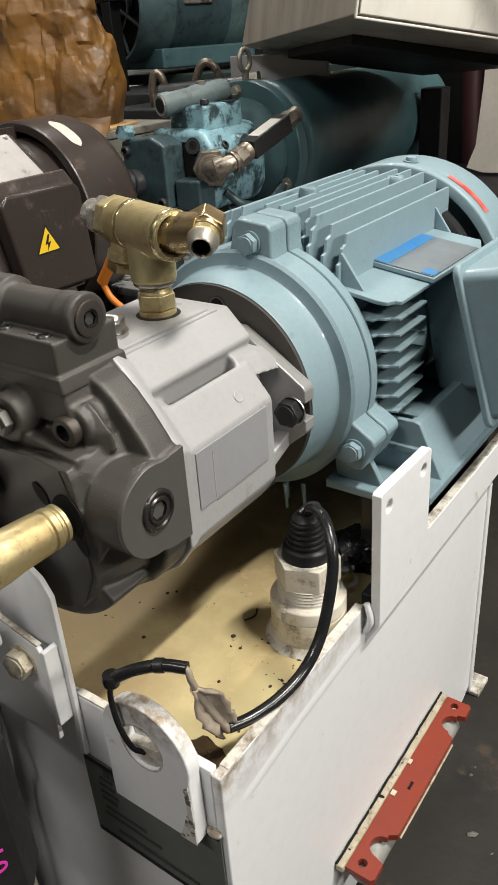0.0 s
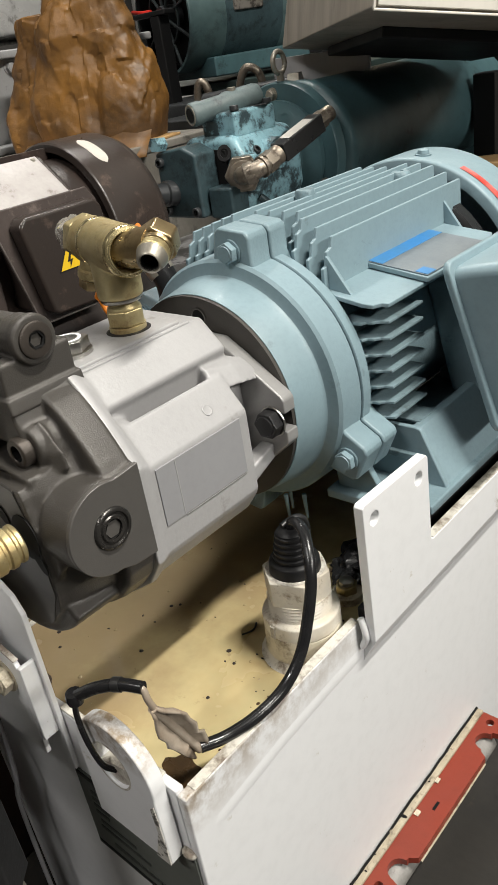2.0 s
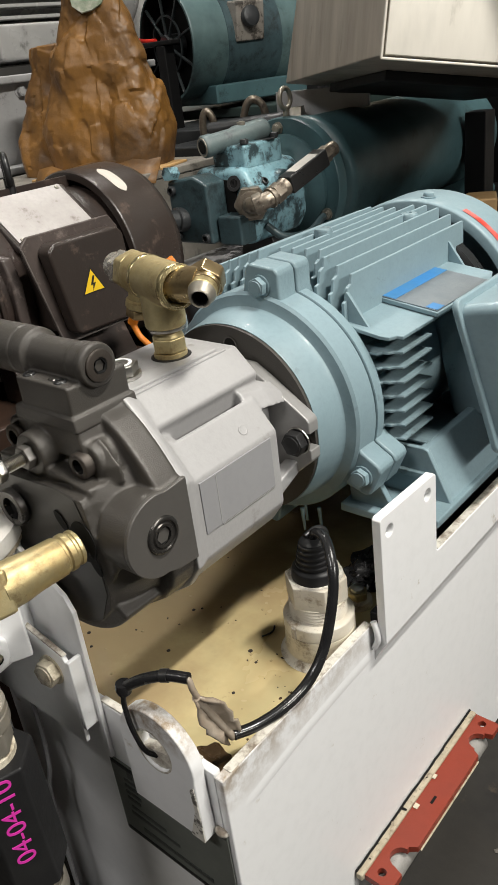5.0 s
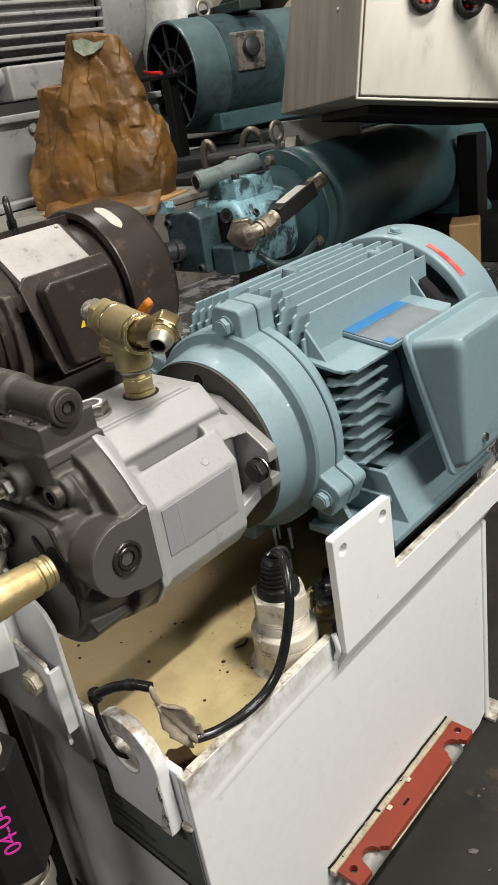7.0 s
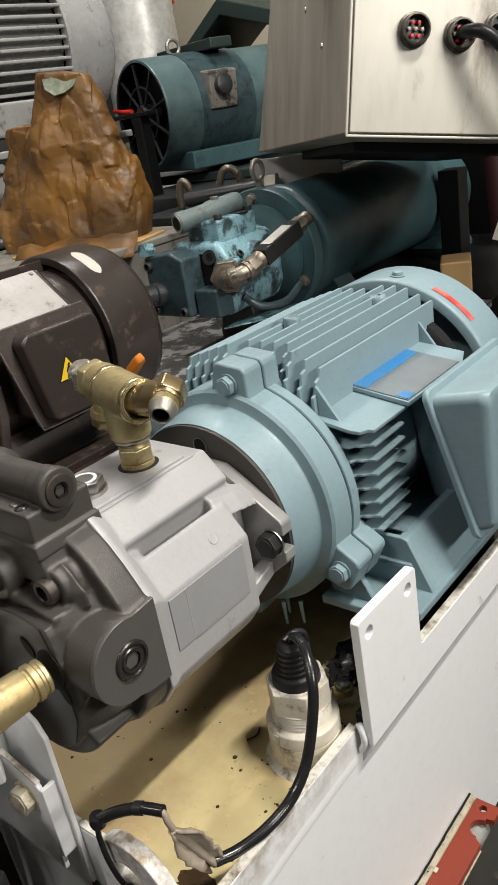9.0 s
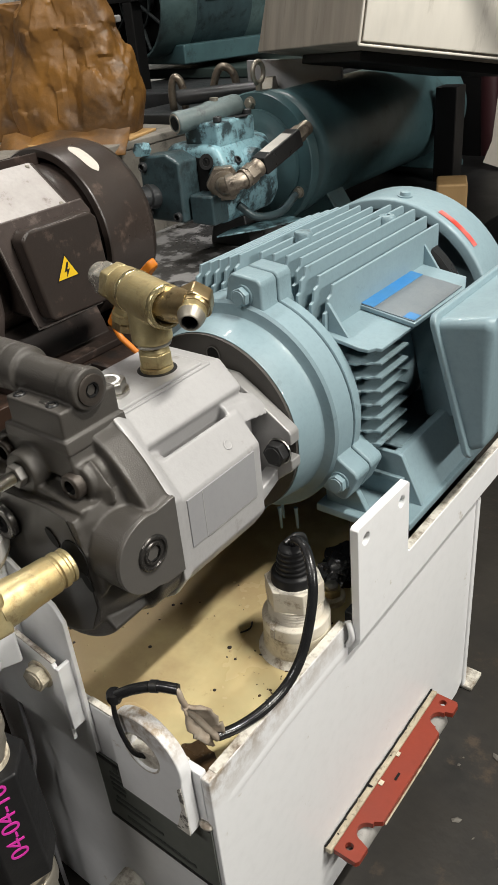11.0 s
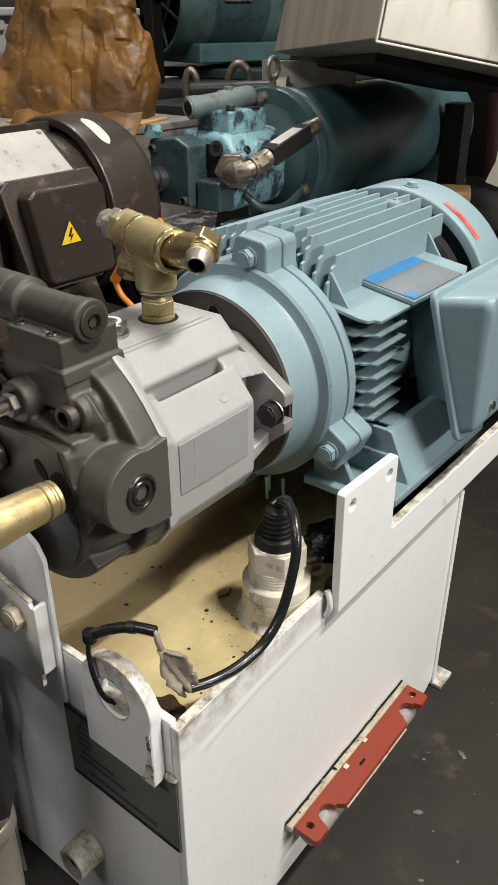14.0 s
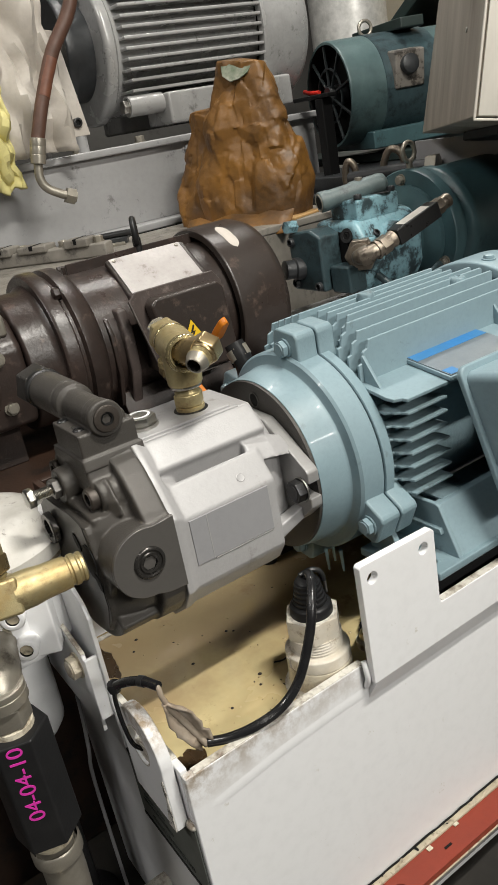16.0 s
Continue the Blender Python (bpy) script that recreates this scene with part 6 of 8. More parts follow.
def brown_motor():
    o = Vector((-0.58, 0.0, 0.47))
    mot = thing("brown_motor", o, "dark brown electric motor with a warning sticker", "motor")
    R = 0.092
    part("stator", lathe([(R, 0.20), (R, 0.418)], 48, AXIS["Y"]), BROWN_CAST, mot)
    for k in range(22):
        a = radians(-120 + k * 19)
        if -60 < math.degrees(a) < 80:
            continue
        c, s = math.cos(a), math.sin(a)
        part("fin", box(R - 0.004, R + 0.013, 0.222, 0.412, -0.002, 0.002, 0.0008, Matrix(((c, 0, -s, 0), (0, 1, 0, 0), (s, 0, c, 0), (0, 0, 0, 1)))), BROWN_CAST, mot)
    part("cowl", lathe([(0.100, 0.409), (0.1085, 0.4095), (0.1105, 0.412), (0.1105, 0.478), (0.105, 0.492), (0.09, 0.498), (0, 0.5)], 64, AXIS["Y"], cap=False), BROWN, mot)
    # Black inner wall paints the shade inside the open cowl.
    part("cowl_shade", lathe([(0.100, 0.4105), (0.100, 0.44), (0, 0.44)], 40, AXIS["Y"], cap=False), VOID, mot)
    stick = bmesh.new()
    rows = [[stick.verts.new((0.1110 * math.sin(radians(a)), y + 0.0082 * (1 - abs((a - 29) / 14) ** 5) * (1 if y > 0.44 else -1), 0.1110 * math.cos(radians(a)))) for a in range(15, 44, 2)] for y in (0.4398, 0.4402)]
    for k in range(len(rows[0]) - 1):
        stick.faces.new((rows[0][k], rows[0][k + 1], rows[1][k + 1], rows[1][k]))
    part("sticker", stick, CLOTH, mot, "scuffed pale oval sticker")
    # pale maker's plate on its sloping pad
    slope = Matrix.Translation((0.062, 0, 0.074)) @ Matrix.Rotation(radians(38), 4, "Y")
    pad = part("plate_pad", box(-0.044, 0.034, 0.266, 0.384, -0.010, 0.0, 0.003, slope), BROWN, mot)
    plate = part("name_plate", box(-0.042, 0.030, 0.270, 0.376, 0.0, 0.0016, 0.0003, slope), DULL_PLATE, pad, "pale scratched metal plate")
    for x, y in ((-0.037, 0.276), (0.025, 0.276), (-0.037, 0.370), (0.025, 0.370)):
        part("rivet", lathe([(0.003, 0), (0.0022, 0.0012), (0, 0.0015)], 12, slope @ pose(x, y, 0.0016)), DULL_STEEL, plate)
    # terminal box on the side
    tb = part("terminal_box", box(0.080, 0.122, 0.268, 0.366, -0.040, 0.060, 0.006), BROWN, mot)
    part("terminal_cover", prism([(0.276, -0.052), (0.368, -0.052), (0.375, -0.044), (0.374, 0.056), (0.364, 0.070), (0.252, 0.070), (0.242, 0.060), (0.268, -0.046)], 0.122, 0.1262, YZ, 0.0015), BROWN_WORN, tb, "worn pale edged lip")
    part("terminal_face", prism([(0.280, -0.042), (0.366, -0.044), (0.371, -0.038), (0.364, 0.052), (0.356, 0.060), (0.268, 0.060), (0.260, 0.052), (0.276, -0.036)], 0.126, 0.1468, YZ, 0.005, (), None, 3), BROWN, tb)
    part("worn_edge", pipe([(0.1452, 0.264, 0.0545), (0.1450, 0.270, 0.0575), (0.1450, 0.300, 0.0580), (0.1450, 0.354, 0.0578)], 0.0009, 14, 4), WORN_PALE, tb, "paint worn to pale metal")
    part("worn_edge", pipe([(0.1262, 0.2430, 0.0590), (0.1262, 0.2560, 0.0060), (0.1262, 0.2690, -0.0450), (0.1262, 0.2770, -0.0515), (0.1262, 0.3200, -0.0518), (0.1262, 0.3660, -0.0518)], 0.0010, 14, 4), WORN_PALE, tb, "paint worn to pale metal")
    part("cover_screw", lathe([(0.004, 0), (0.0038, 0.0035), (0.002, 0.0042), (0, 0.0042)], 14, pose(0.1268, 0.345, -0.0445) @ AXIS["X"]), DULL_STEEL, tb)
    tri = [(0.3085 + 0.0185 * math.sin(radians(120 * k)), 0.0075 + 0.0185 * math.cos(radians(120 * k))) for k in range(3)]
    sg = part("warning_sticker", prism(tri, 0.1469, 0.1472, YZ), SIGN_BLACK, tb, "yellow warning triangle with a black flash")
    tri2 = [(0.3085 + 0.0160 * math.sin(radians(120 * k)), 0.0075 + 0.0160 * math.cos(radians(120 * k))) for k in range(3)]
    part("yellow_field", prism(tri2, 0.1473, 0.1474, YZ), SIGN_YELLOW, sg)
    bolt = [(0.3095, 0.0165), (0.3045, 0.0065), (0.3080, 0.0070), (0.3065, 0.0000), (0.3125, 0.0090), (0.3088, 0.0085), (0.3120, 0.0165)]
    part("flash", prism(bolt, 0.1475, 0.1476, YZ), SIGN_BLACK, sg)
    part("frame_rib", prism([(0.06, -0.080), (0.080, -0.080), (0.0990, -0.03), (0.1010, 0.020), (0.092, 0.048), (0.06, 0.05)], 0.238, 0.252, XZ, 0.003), BROWN_WORN, mot)
    part("frame_rib", prism([(0.06, -0.075), (0.080, -0.075), (0.0955, -0.03), (0.0955, 0.020), (0.085, 0.04), (0.06, 0.05)], 0.222, 0.228, XZ, 0.0015), BROWN_CAST, mot)
    for a in (90, 98, 106):
        c, s_ = math.cos(radians(a)), math.sin(radians(a))
        part("fin", box(R - 0.004, R + 0.010, 0.222, 0.412, -0.0016, 0.0016, 0.0008, Matrix(((c, 0, -s_, 0), (0, 1, 0, 0), (s_, 0, c, 0), (0, 0, 0, 1)))), BROWN_CAST, mot)
    # front flange rings and the pump before them
    part("front_shield", lathe([(0.06, 0.158), (0.104, 0.158), (0.107, 0.162), (0.107, 0.176), (0.100, 0.180), (0.100, 0.184), (0.106, 0.187), (0.106, 0.203), (0.094, 0.214), (0.06, 0.215)], 56, AXIS["Y"]), BROWN_CAST, mot)
    for a in (50, 130, -50, -130):
        c, s = math.cos(radians(a)), math.sin(radians(a))
        hex_bolt(mot, Matrix(((c, 0, -s, 0), (0, 1, 0, 0), (s, 0, c, 0), (0, 0, 0, 1))) @ facing((0.110, 0.182, 0), (0, -1, 0)), 0.013, 0.009, 0.009, BROWN_CAST)
    part("adapter", lathe([(0.05, 0.118), (0.084, 0.118), (0.088, 0.122), (0.088, 0.150), (0.094, 0.158)], 48, AXIS["Y"]), BROWN_CAST, mot)
    part("lifting_eye", pipe([(-0.010 * math.sin(radians(a)), 0.330 + 0.0055 * math.sin(radians(a)), 0.108 + 0.0165 * (1 - math.cos(radians(a)))) for a in range(0, 361, 24)], 0.0042, 10, 3), BLACK_STEEL, mot)
    part("eye_shank", rod((0, 0.330, 0.088), (0, 0.330, 0.116), 0.006, None, 14), BLACK_STEEL, mot)
    for s in (1, -1):
        part("foot", prism([(s * 0.05, -0.118), (s * 0.118, -0.118), (s * 0.118, -0.108), (s * 0.096, -0.104), (s * 0.075, -0.060), (s * 0.05, -0.06)], 0.225, 0.395, XZ, 0.002), BROWN_CAST, mot)
    return mot


DULL_PLATE = material("scratched_pale_plate", (0.43, 0.405, 0.395), (0.32, 0.295, 0.28), 0.5, mix=0.8, blotch=22, grain=200, dirt=(0.12, 0.09, 0.075), dirt_amount=0.15, bump=0.1, metal=0.2)
brown_motor()


def brown_pump():
    p = thing("brown_pump", (-0.58, 0.0, 0.47), "oily dark brown pump on the brown motor", "pump")
    part("body", prism([(-0.07, -0.06), (0.07, -0.06), (0.082, -0.02), (0.078, 0.04), (0.05, 0.072), (-0.05, 0.072), (-0.08, 0.04), (-0.08, -0.03)], 0.0, 0.118, XZ, 0.009, (), None, 3), BROWN_CAST, p)
    part("end_cover", prism([(-0.06, -0.05), (0.06, -0.05), (0.07, 0.0), (0.055, 0.055), (-0.055, 0.055), (-0.07, 0.0)], -0.07, 0.002, XZ, 0.008, (), None, 3), BROWN_CAST, p)
    part("slot_lug", box(0.058, 0.072, 0.072, 0.108, 0.052, 0.078, 0.004), DULL_STEEL, p)
    part("slot", box(0.0725, 0.0735, 0.082, 0.098, 0.058, 0.071, 0.0), VOID, p)
    part("port_boss", lathe([(0.03, 0.06), (0.028, 0.088), (0.02, 0.092), (0.012, 0.092), (0.012, 0.084)], 28, AXIS["X"] @ pose(0, 0, 0), cap=False), BROWN_CAST, p).location = (0, 0.05, 0.0)
    for y, z in ((0.02, 0.03), (0.085, 0.03), (0.02, -0.03), (0.085, -0.03)):
        hex_bolt(p, facing((0.079, y, z), (1, 0, 0)), 0.012, 0.007, 0.009, DULL_STEEL)
    part("top_valve", box(-0.03, 0.035, 0.015, 0.085, 0.068, 0.100, 0.005), BROWN_CAST, p)
    hex_bolt(p, facing((0.01, 0.05, 0.100), (0, 0, 1)), 0.018, 0.012, 0.012, BROWN_CAST)
    part("support", box(-0.03, 0.03, 0.02, 0.10, -0.118, -0.055, 0.002), BROWN_CAST, p)
    return p


brown_pump()


def orange_cap_fitting():
    o = Vector((-0.145, 0.262, 0.2726))
    f = thing("capped_fitting", o, "black hose stub with an orange plastic cap", "fitting")
    part("stub", pipe([Vector(p) - o for p in ((-0.219, 0.228, 0.2726), (-0.219, 0.232, 0.36), (-0.206, 0.232, 0.45), (-0.196, 0.229, 0.492), (-0.206, 0.226, 0.517))], 0.0095, 16, 8), RUBBER, f)
    part("stub_band", lathe([(0.0108, 0), (0.0108, 0.010)], 20, along(Vector((-0.200, 0.2285, 0.503)) - o, Vector((-0.207, 0.2265, 0.515)) - o)), DULL_STEEL, f)
    part("orange_cap", prism([(0.0, -0.0052), (0.012, -0.0052), (0.024, -0.0035), (0.029, 0.001), (0.024, 0.0045), (0.012, 0.0052), (0.0, 0.0050)], -0.004, 0.004, Matrix.Translation(Vector((-0.231, 0.224, 0.521)) - o) @ Matrix.Rotation(radians(-42), 4, "Y"), 0.0018), ORANGE, f, "bright orange plastic cap")
    part("orange_band", pipe([Vector(p) - o for p in ((-0.2240, 0.2015, 0.520), (-0.2345, 0.201, 0.506), (-0.240, 0.2005, 0.498), (-0.2465, 0.200, 0.489))], 0.0044, 12, 6), ORANGE, f)
    part("orange_lead", pipe([Vector(p) - o for p in ((-0.2465, 0.200, 0.489), (-0.240, 0.200, 0.478), (-0.2288, 0.2, 0.4706), (-0.2038, 0.2, 0.4561), (-0.190, 0.2, 0.447))], 0.0026, 10, 6), ORANGE, f)
    return f


orange_cap_fitting()


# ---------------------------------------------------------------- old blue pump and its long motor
# Rear half of the base, coloured black in place of shade.
skid("motor_skid", -0.80, -0.22, 0.94, 1.42, 0.385, PITCH, "steel base under the long old motor, coloured black for the shade there")
skid("oily_plate_base", -0.80, -0.22, 0.455, 0.938, 0.385, OILY, "oil splashed grey steel base under the old pump")


def old_motor():
    o = Vector((-0.515, 0.0, 0.497))
    m = thing("old_motor", o, "long dirty teal motor barrel on the oily base", "motor")
    part("barrel", lathe([(0.05, 0.818), (0.088, 0.820), (0.0905, 0.824), (0.0905, 1.33), (0.08, 1.345), (0, 1.35)], 64, AXIS["Y"]), OLD_TEAL, m)
    part("flange", lathe([(0.05, 0.772), (0.096, 0.772), (0.098, 0.775), (0.098, 0.790), (0.092, 0.795), (0.084, 0.800), (0.084, 0.810), (0.091, 0.814), (0.0945, 0.818), (0.0945, 0.828), (0.05, 0.83)], 64, AXIS["Y"]), OLD_TEAL, m)
    for a in (30, 95, 150, -30, -95):
        hex_bolt(m, facing((0.083 * math.cos(radians(a)), 0.772, 0.083 * math.sin(radians(a))), (0, -1, 0)), 0.013, 0.008, 0.009, DULL_STEEL)
    part("lifting_eye", pipe([(0.0, 0.785 + 0.013 * math.sin(radians(a)), 0.108 + 0.014 * (1 - math.cos(radians(a)))) for a in range(0, 361, 24)], 0.0036, 10, 3), DULL_STEEL, m)
    part("eye_shank", rod((0, 0.785, 0.090), (0, 0.785, 0.110), 0.005, None, 12), DULL_STEEL, m)
    for y in (0.86, 1.28):
        part("foot", prism([(-0.09, -0.112), (0.09, -0.112), (0.09, -0.102), (0.062, -0.06), (-0.062, -0.06), (-0.09, -0.102)], y, y + 0.05, XZ, 0.002), OLD_TEAL, m)
    return m


old_motor()


def old_pump():
    o = Vector((-0.515, 0.0, 0.497))
    p = thing("old_pump", o, "old light blue piston pump smeared with black oil", "pump")
    part("body", prism([(-0.055, -0.055), (0.045, -0.055), (0.060, -0.03), (0.060, 0.018), (0.042, 0.050), (-0.045, 0.050), (-0.060, 0.02), (-0.06, -0.03)], 0.620, 0.742, XZ, 0.010, (), None, 3), OLD_BLUE, p)
    part("nose", lathe([(0.052, 0.740), (0.050, 0.752), (0.060, 0.760), (0.075, 0.764), (0.075, 0.7715)], 40, AXIS["Y"]), OLD_TEAL, p)
    part("end_cover", prism([(-0.062, -0.045), (0.012, -0.045), (0.012, 0.036), (-0.012, 0.046), (-0.062, 0.040)], 0.578, 0.619, XZ, 0.004, (), None, 2), OLD_GRIME, p)
    part("joint_gap", prism([(-0.058, -0.042), (0.030, -0.042), (0.030, 0.034), (-0.058, 0.038)], 0.617, 0.624, XZ, 0.0005), VOID, p)
    for x, z in ((-0.052, 0.028), (-0.052, -0.034), (0.003, -0.036)):
        cap_screw(p, facing((x, 0.578, z), (0, -1, 0)), 0.0065, 0.006, OLD_DARK)
    part("side_cover", box(0.014, 0.056, 0.590, 0.624, -0.048, -0.008, 0.004), OLD_GRIME, p)
    part("port_boss", lathe([(0.024, 0.050), (0.023, 0.066), (0.018, 0.068)], 28, pose(0, 0.633, 0.002) @ AXIS["X"]), OLD_BLUE, p)
    part("side_boss", lathe([(0.022, 0.048), (0.020, 0.066), (0.012, 0.068)], 28, pose(0, 0.685, 0.018) @ AXIS["X"]), OLD_BLUE, p)
    part("hex_plug", hexa(0.017, 0, 0.018, facing((-0.050, 0.586, 0.050), (0, -1, 0.1))), OLD_BLUE, p)
    part("socket_hole", lathe([(0.0105, 0), (0.0105, 0.003), (0.006, 0.003), (0.005, 0.0)], 18, facing((0.028, 0.6195, 0.030), (0.25, -1, 0.25)), cap=False), BLACK_STEEL, p)
    part("socket_dark", lathe([(0.007, 0.0022), (0, 0.0022)], 14, facing((0.028, 0.6195, 0.030), (0.25, -1, 0.25)), cap=False), VOID, p)
    # control valve lying along the top
    a, b = Vector((-0.010, 0.606, 0.080)), Vector((0.022, 0.712, 0.090))
    v = part("control_valve", lathe([(0.0135, 0), (0.0150, 0.002), (0.0150, 0.014), (0.0138, 0.016), (0.0138, 0.050), (0.0155, 0.054), (0.0155, 0.100), (0.0135, 0.106), (0.006, 0.111)], 28, along(a, b)), OLD_DUST, p, "dusty blue-grey valve cylinder")
    part("valve_ring", lathe([(0.0105, -0.0006), (0.0125, -0.001), (0.0135, 0.002)], 22, along(a, b), cap=False), DULL_STEEL, v)
    part("valve_bore", lathe([(0.0088, 0.0003), (0, 0.0003)], 16, along(a - (b - a).normalized() * 0.0012, b), cap=False), VOID, v)
    part("valve_block", box(-0.020, 0.042, 0.632, 0.715, 0.044, 0.078, 0.005), OLD_BLUE, p)
    part("valve_screw", lathe([(0.006, 0), (0.006, 0.006), (0.003, 0.0065)], 16, pose(0.010, 0.668, 0.098)), DULL_STEEL, p)
    part("dark_port", lathe([(0.016, 0), (0.016, 0.001), (0, 0.001)], 20, pose(0.030, 0.690, 0.0775)), OLD_DARK, p)
    for y in (0.640, 0.668, 0.696):
        part("rib", prism([(0.030, 0.0435), (0.0500, 0.0300), (0.0600, 0.0120), (0.0640, 0.0130), (0.0540, 0.0340), (0.0330, 0.0490)], y, y + 0.007, XZ, 0.002), OLD_BLUE, p)
    for x, y, z, way in ((0.054, 0.650, 0.026, (0.8, 0, 0.6)), (0.054, 0.706, 0.026, (0.8, 0, 0.6)), (-0.030, 0.640, 0.0785, (0, 0, 1)), (0.036, 0.640, 0.0785, (0, 0, 1)), (0.036, 0.706, 0.0785, (0, 0, 1))):
        cap_screw(p, facing((x, y, z), way), 0.0060, 0.0060, OLD_DARK)
    part("side_spigot", lathe([(0.017, 0.0), (0.017, 0.016), (0.0145, 0.018), (0.0145, 0.032), (0.010, 0.034)], 24, facing((-0.040, 0.585, -0.012), (-0.25, -1, 0.1))), OLD_DARK, p, "oil-black spigot")
    part("drip_pipe", pipe([(0.060, 0.640, -0.030), (0.078, 0.655, -0.048), (0.088, 0.700, -0.052), (0.080, 0.750, -0.040)], 0.0055, 14, 6), OLD_GRIME, p)
    # elbow and check valve
    part("union_nut", hexa(0.043, 0.0, 0.018, facing((0.050, 0.626, 0.004), (0.62, -0.78, 0)), lathe([(0.0180, 0.017), (0.0180, 0.021), (0.0150, 0.022)], 24, facing((0.050, 0.626, 0.004), (0.62, -0.78, 0))), 0.0016), NICKEL, p, "worn steel union nut")
    part("elbow", pipe([(0.058, 0.614, 0.004), (0.070, 0.600, 0.005), (0.083, 0.596, 0.008), (0.095, 0.606, 0.012), (0.098, 0.622, 0.016)], 0.0108, 20, 8), NICKEL, p, "pale worn steel elbow")
    part("elbow_hex", hexa(0.0250, -0.006, 0.008, facing((0.084, 0.5985, 0.008), (0.75, 0.6, 0.25)), None, 0.0016, 0.3), NICKEL, p)
    part("elbow_collar", lathe([(0.0105, 0.0), (0.0135, 0.0008), (0.0135, 0.0045), (0.0105, 0.0053)], 22, along(Vector((0.0955, 0.609, 0.0125)), Vector((0.099, 0.625, 0.0165)))), NICKEL, p)
    a2, b2 = Vector((0.096, 0.615, 0.014)), Vector((0.109, 0.757, 0.059))
    part("swivel", hexa(0.024, 0.002, 0.018, along(a2, b2), lathe([(0.0112, 0.0), (0.0112, 0.022), (0.0125, 0.024), (0.0125, 0.028)], 20, along(a2, b2))), NICKEL, p)
    cv = part("check_valve", box(-0.0118, 0.0118, -0.0118, 0.0118, 0.030, 0.111, 0.0018, along(a2, b2)), BLACK_STEEL, p, "black square check valve")
    fr = along(a2, b2)
    best = max(((fr.to_3x3() @ Vector(k)).dot(Vector((0.55, -0.5, 0.6))), k) for k in ((1, 0, 0), (-1, 0, 0), (0, 1, 0), (0, -1, 0)))[1]
    k = Vector(best)
    t = Vector((0, 0, 1)).cross(k)
    lab = [fr @ (k * 0.0121 + t * s1 * 0.0092 + Vector((0, 0, s2))) for s1, s2 in ((-1, 0.046), (1, 0.046), (1, 0.096), (-1, 0.096))]
    lb = bmesh.new()
    lb.faces.new([lb.verts.new(q) for q in lab])
    part("label", lb, PALE_LABEL, cv, "pale paper label")
    part("end_fitting", hexa(0.0215, 0.110, 0.124, fr, lathe([(0.0085, 0.122), (0.0105, 0.126), (0.0105, 0.138), (0.0085, 0.1395)], 20, fr)), NICKEL, p)
    part("drip_sheet", prism([(0.035, 0.615), (0.075, 0.67), (0.098, 0.74), (0.07, 0.745), (0.03, 0.66)], -0.072, -0.0695, None, 0.0008), OLD_BLUE, p)
    part("foot", prism([(-0.05, -0.112), (0.03, -0.112), (0.03, -0.105), (0.015, -0.05), (-0.035, -0.05), (-0.05, -0.105)], 0.70, 0.735, XZ, 0.002), OLD_DARK, p)
    return p


OLD_GRIME = material("oil_grimed_blue_paint", (0.046, 0.078, 0.088), (0.025, 0.042, 0.048), 0.36, mix=0.9, blotch=24, grain=140, dirt=(0.012, 0.015, 0.017), dirt_amount=0.55, dirt_scale=40, bump=0.35, crisp=0.14)
OLD_DUST = material("dusty_blue_grey_metal", (0.115, 0.155, 0.158), (0.07, 0.09, 0.09), 0.42, mix=0.8, blotch=40, grain=160, dirt=(0.03, 0.03, 0.03), dirt_amount=0.25, dirt_scale=50, bump=0.4)
OLD_DARK = material("oil_black_iron", (0.022, 0.024, 0.026), (0.04, 0.042, 0.044), 0.35, mix=0.6, blotch=40, bump=0.3)
PALE_LABEL = material("scuffed_pale_label", (0.52, 0.50, 0.46), (0.36, 0.34, 0.31), 0.5, mix=0.7, blotch=60, dirt=(0.16, 0.14, 0.12), dirt_amount=0.12, dirt_scale=80, bump=0.1)
NICKEL = material("worn_pale_steel", (0.31, 0.27, 0.22), (0.16, 0.13, 0.10), 0.40, metal=0.8, mix=0.8, blotch=50, grain=200, dirt=(0.05, 0.038, 0.03), dirt_amount=0.45, dirt_scale=60, bump=0.25)
old_pump()


def wood_block():
    b = part("wood_block", box(-0.021, 0.021, -0.03, 0.03, 0, 0.085, 0.003), WOOD)
    b.matrix_world = pose(-0.232, 0.845, 0.3855, 0, 0, 25)
    return tagged(b, "raw wooden block standing on the oily base", "block")


wood_block()


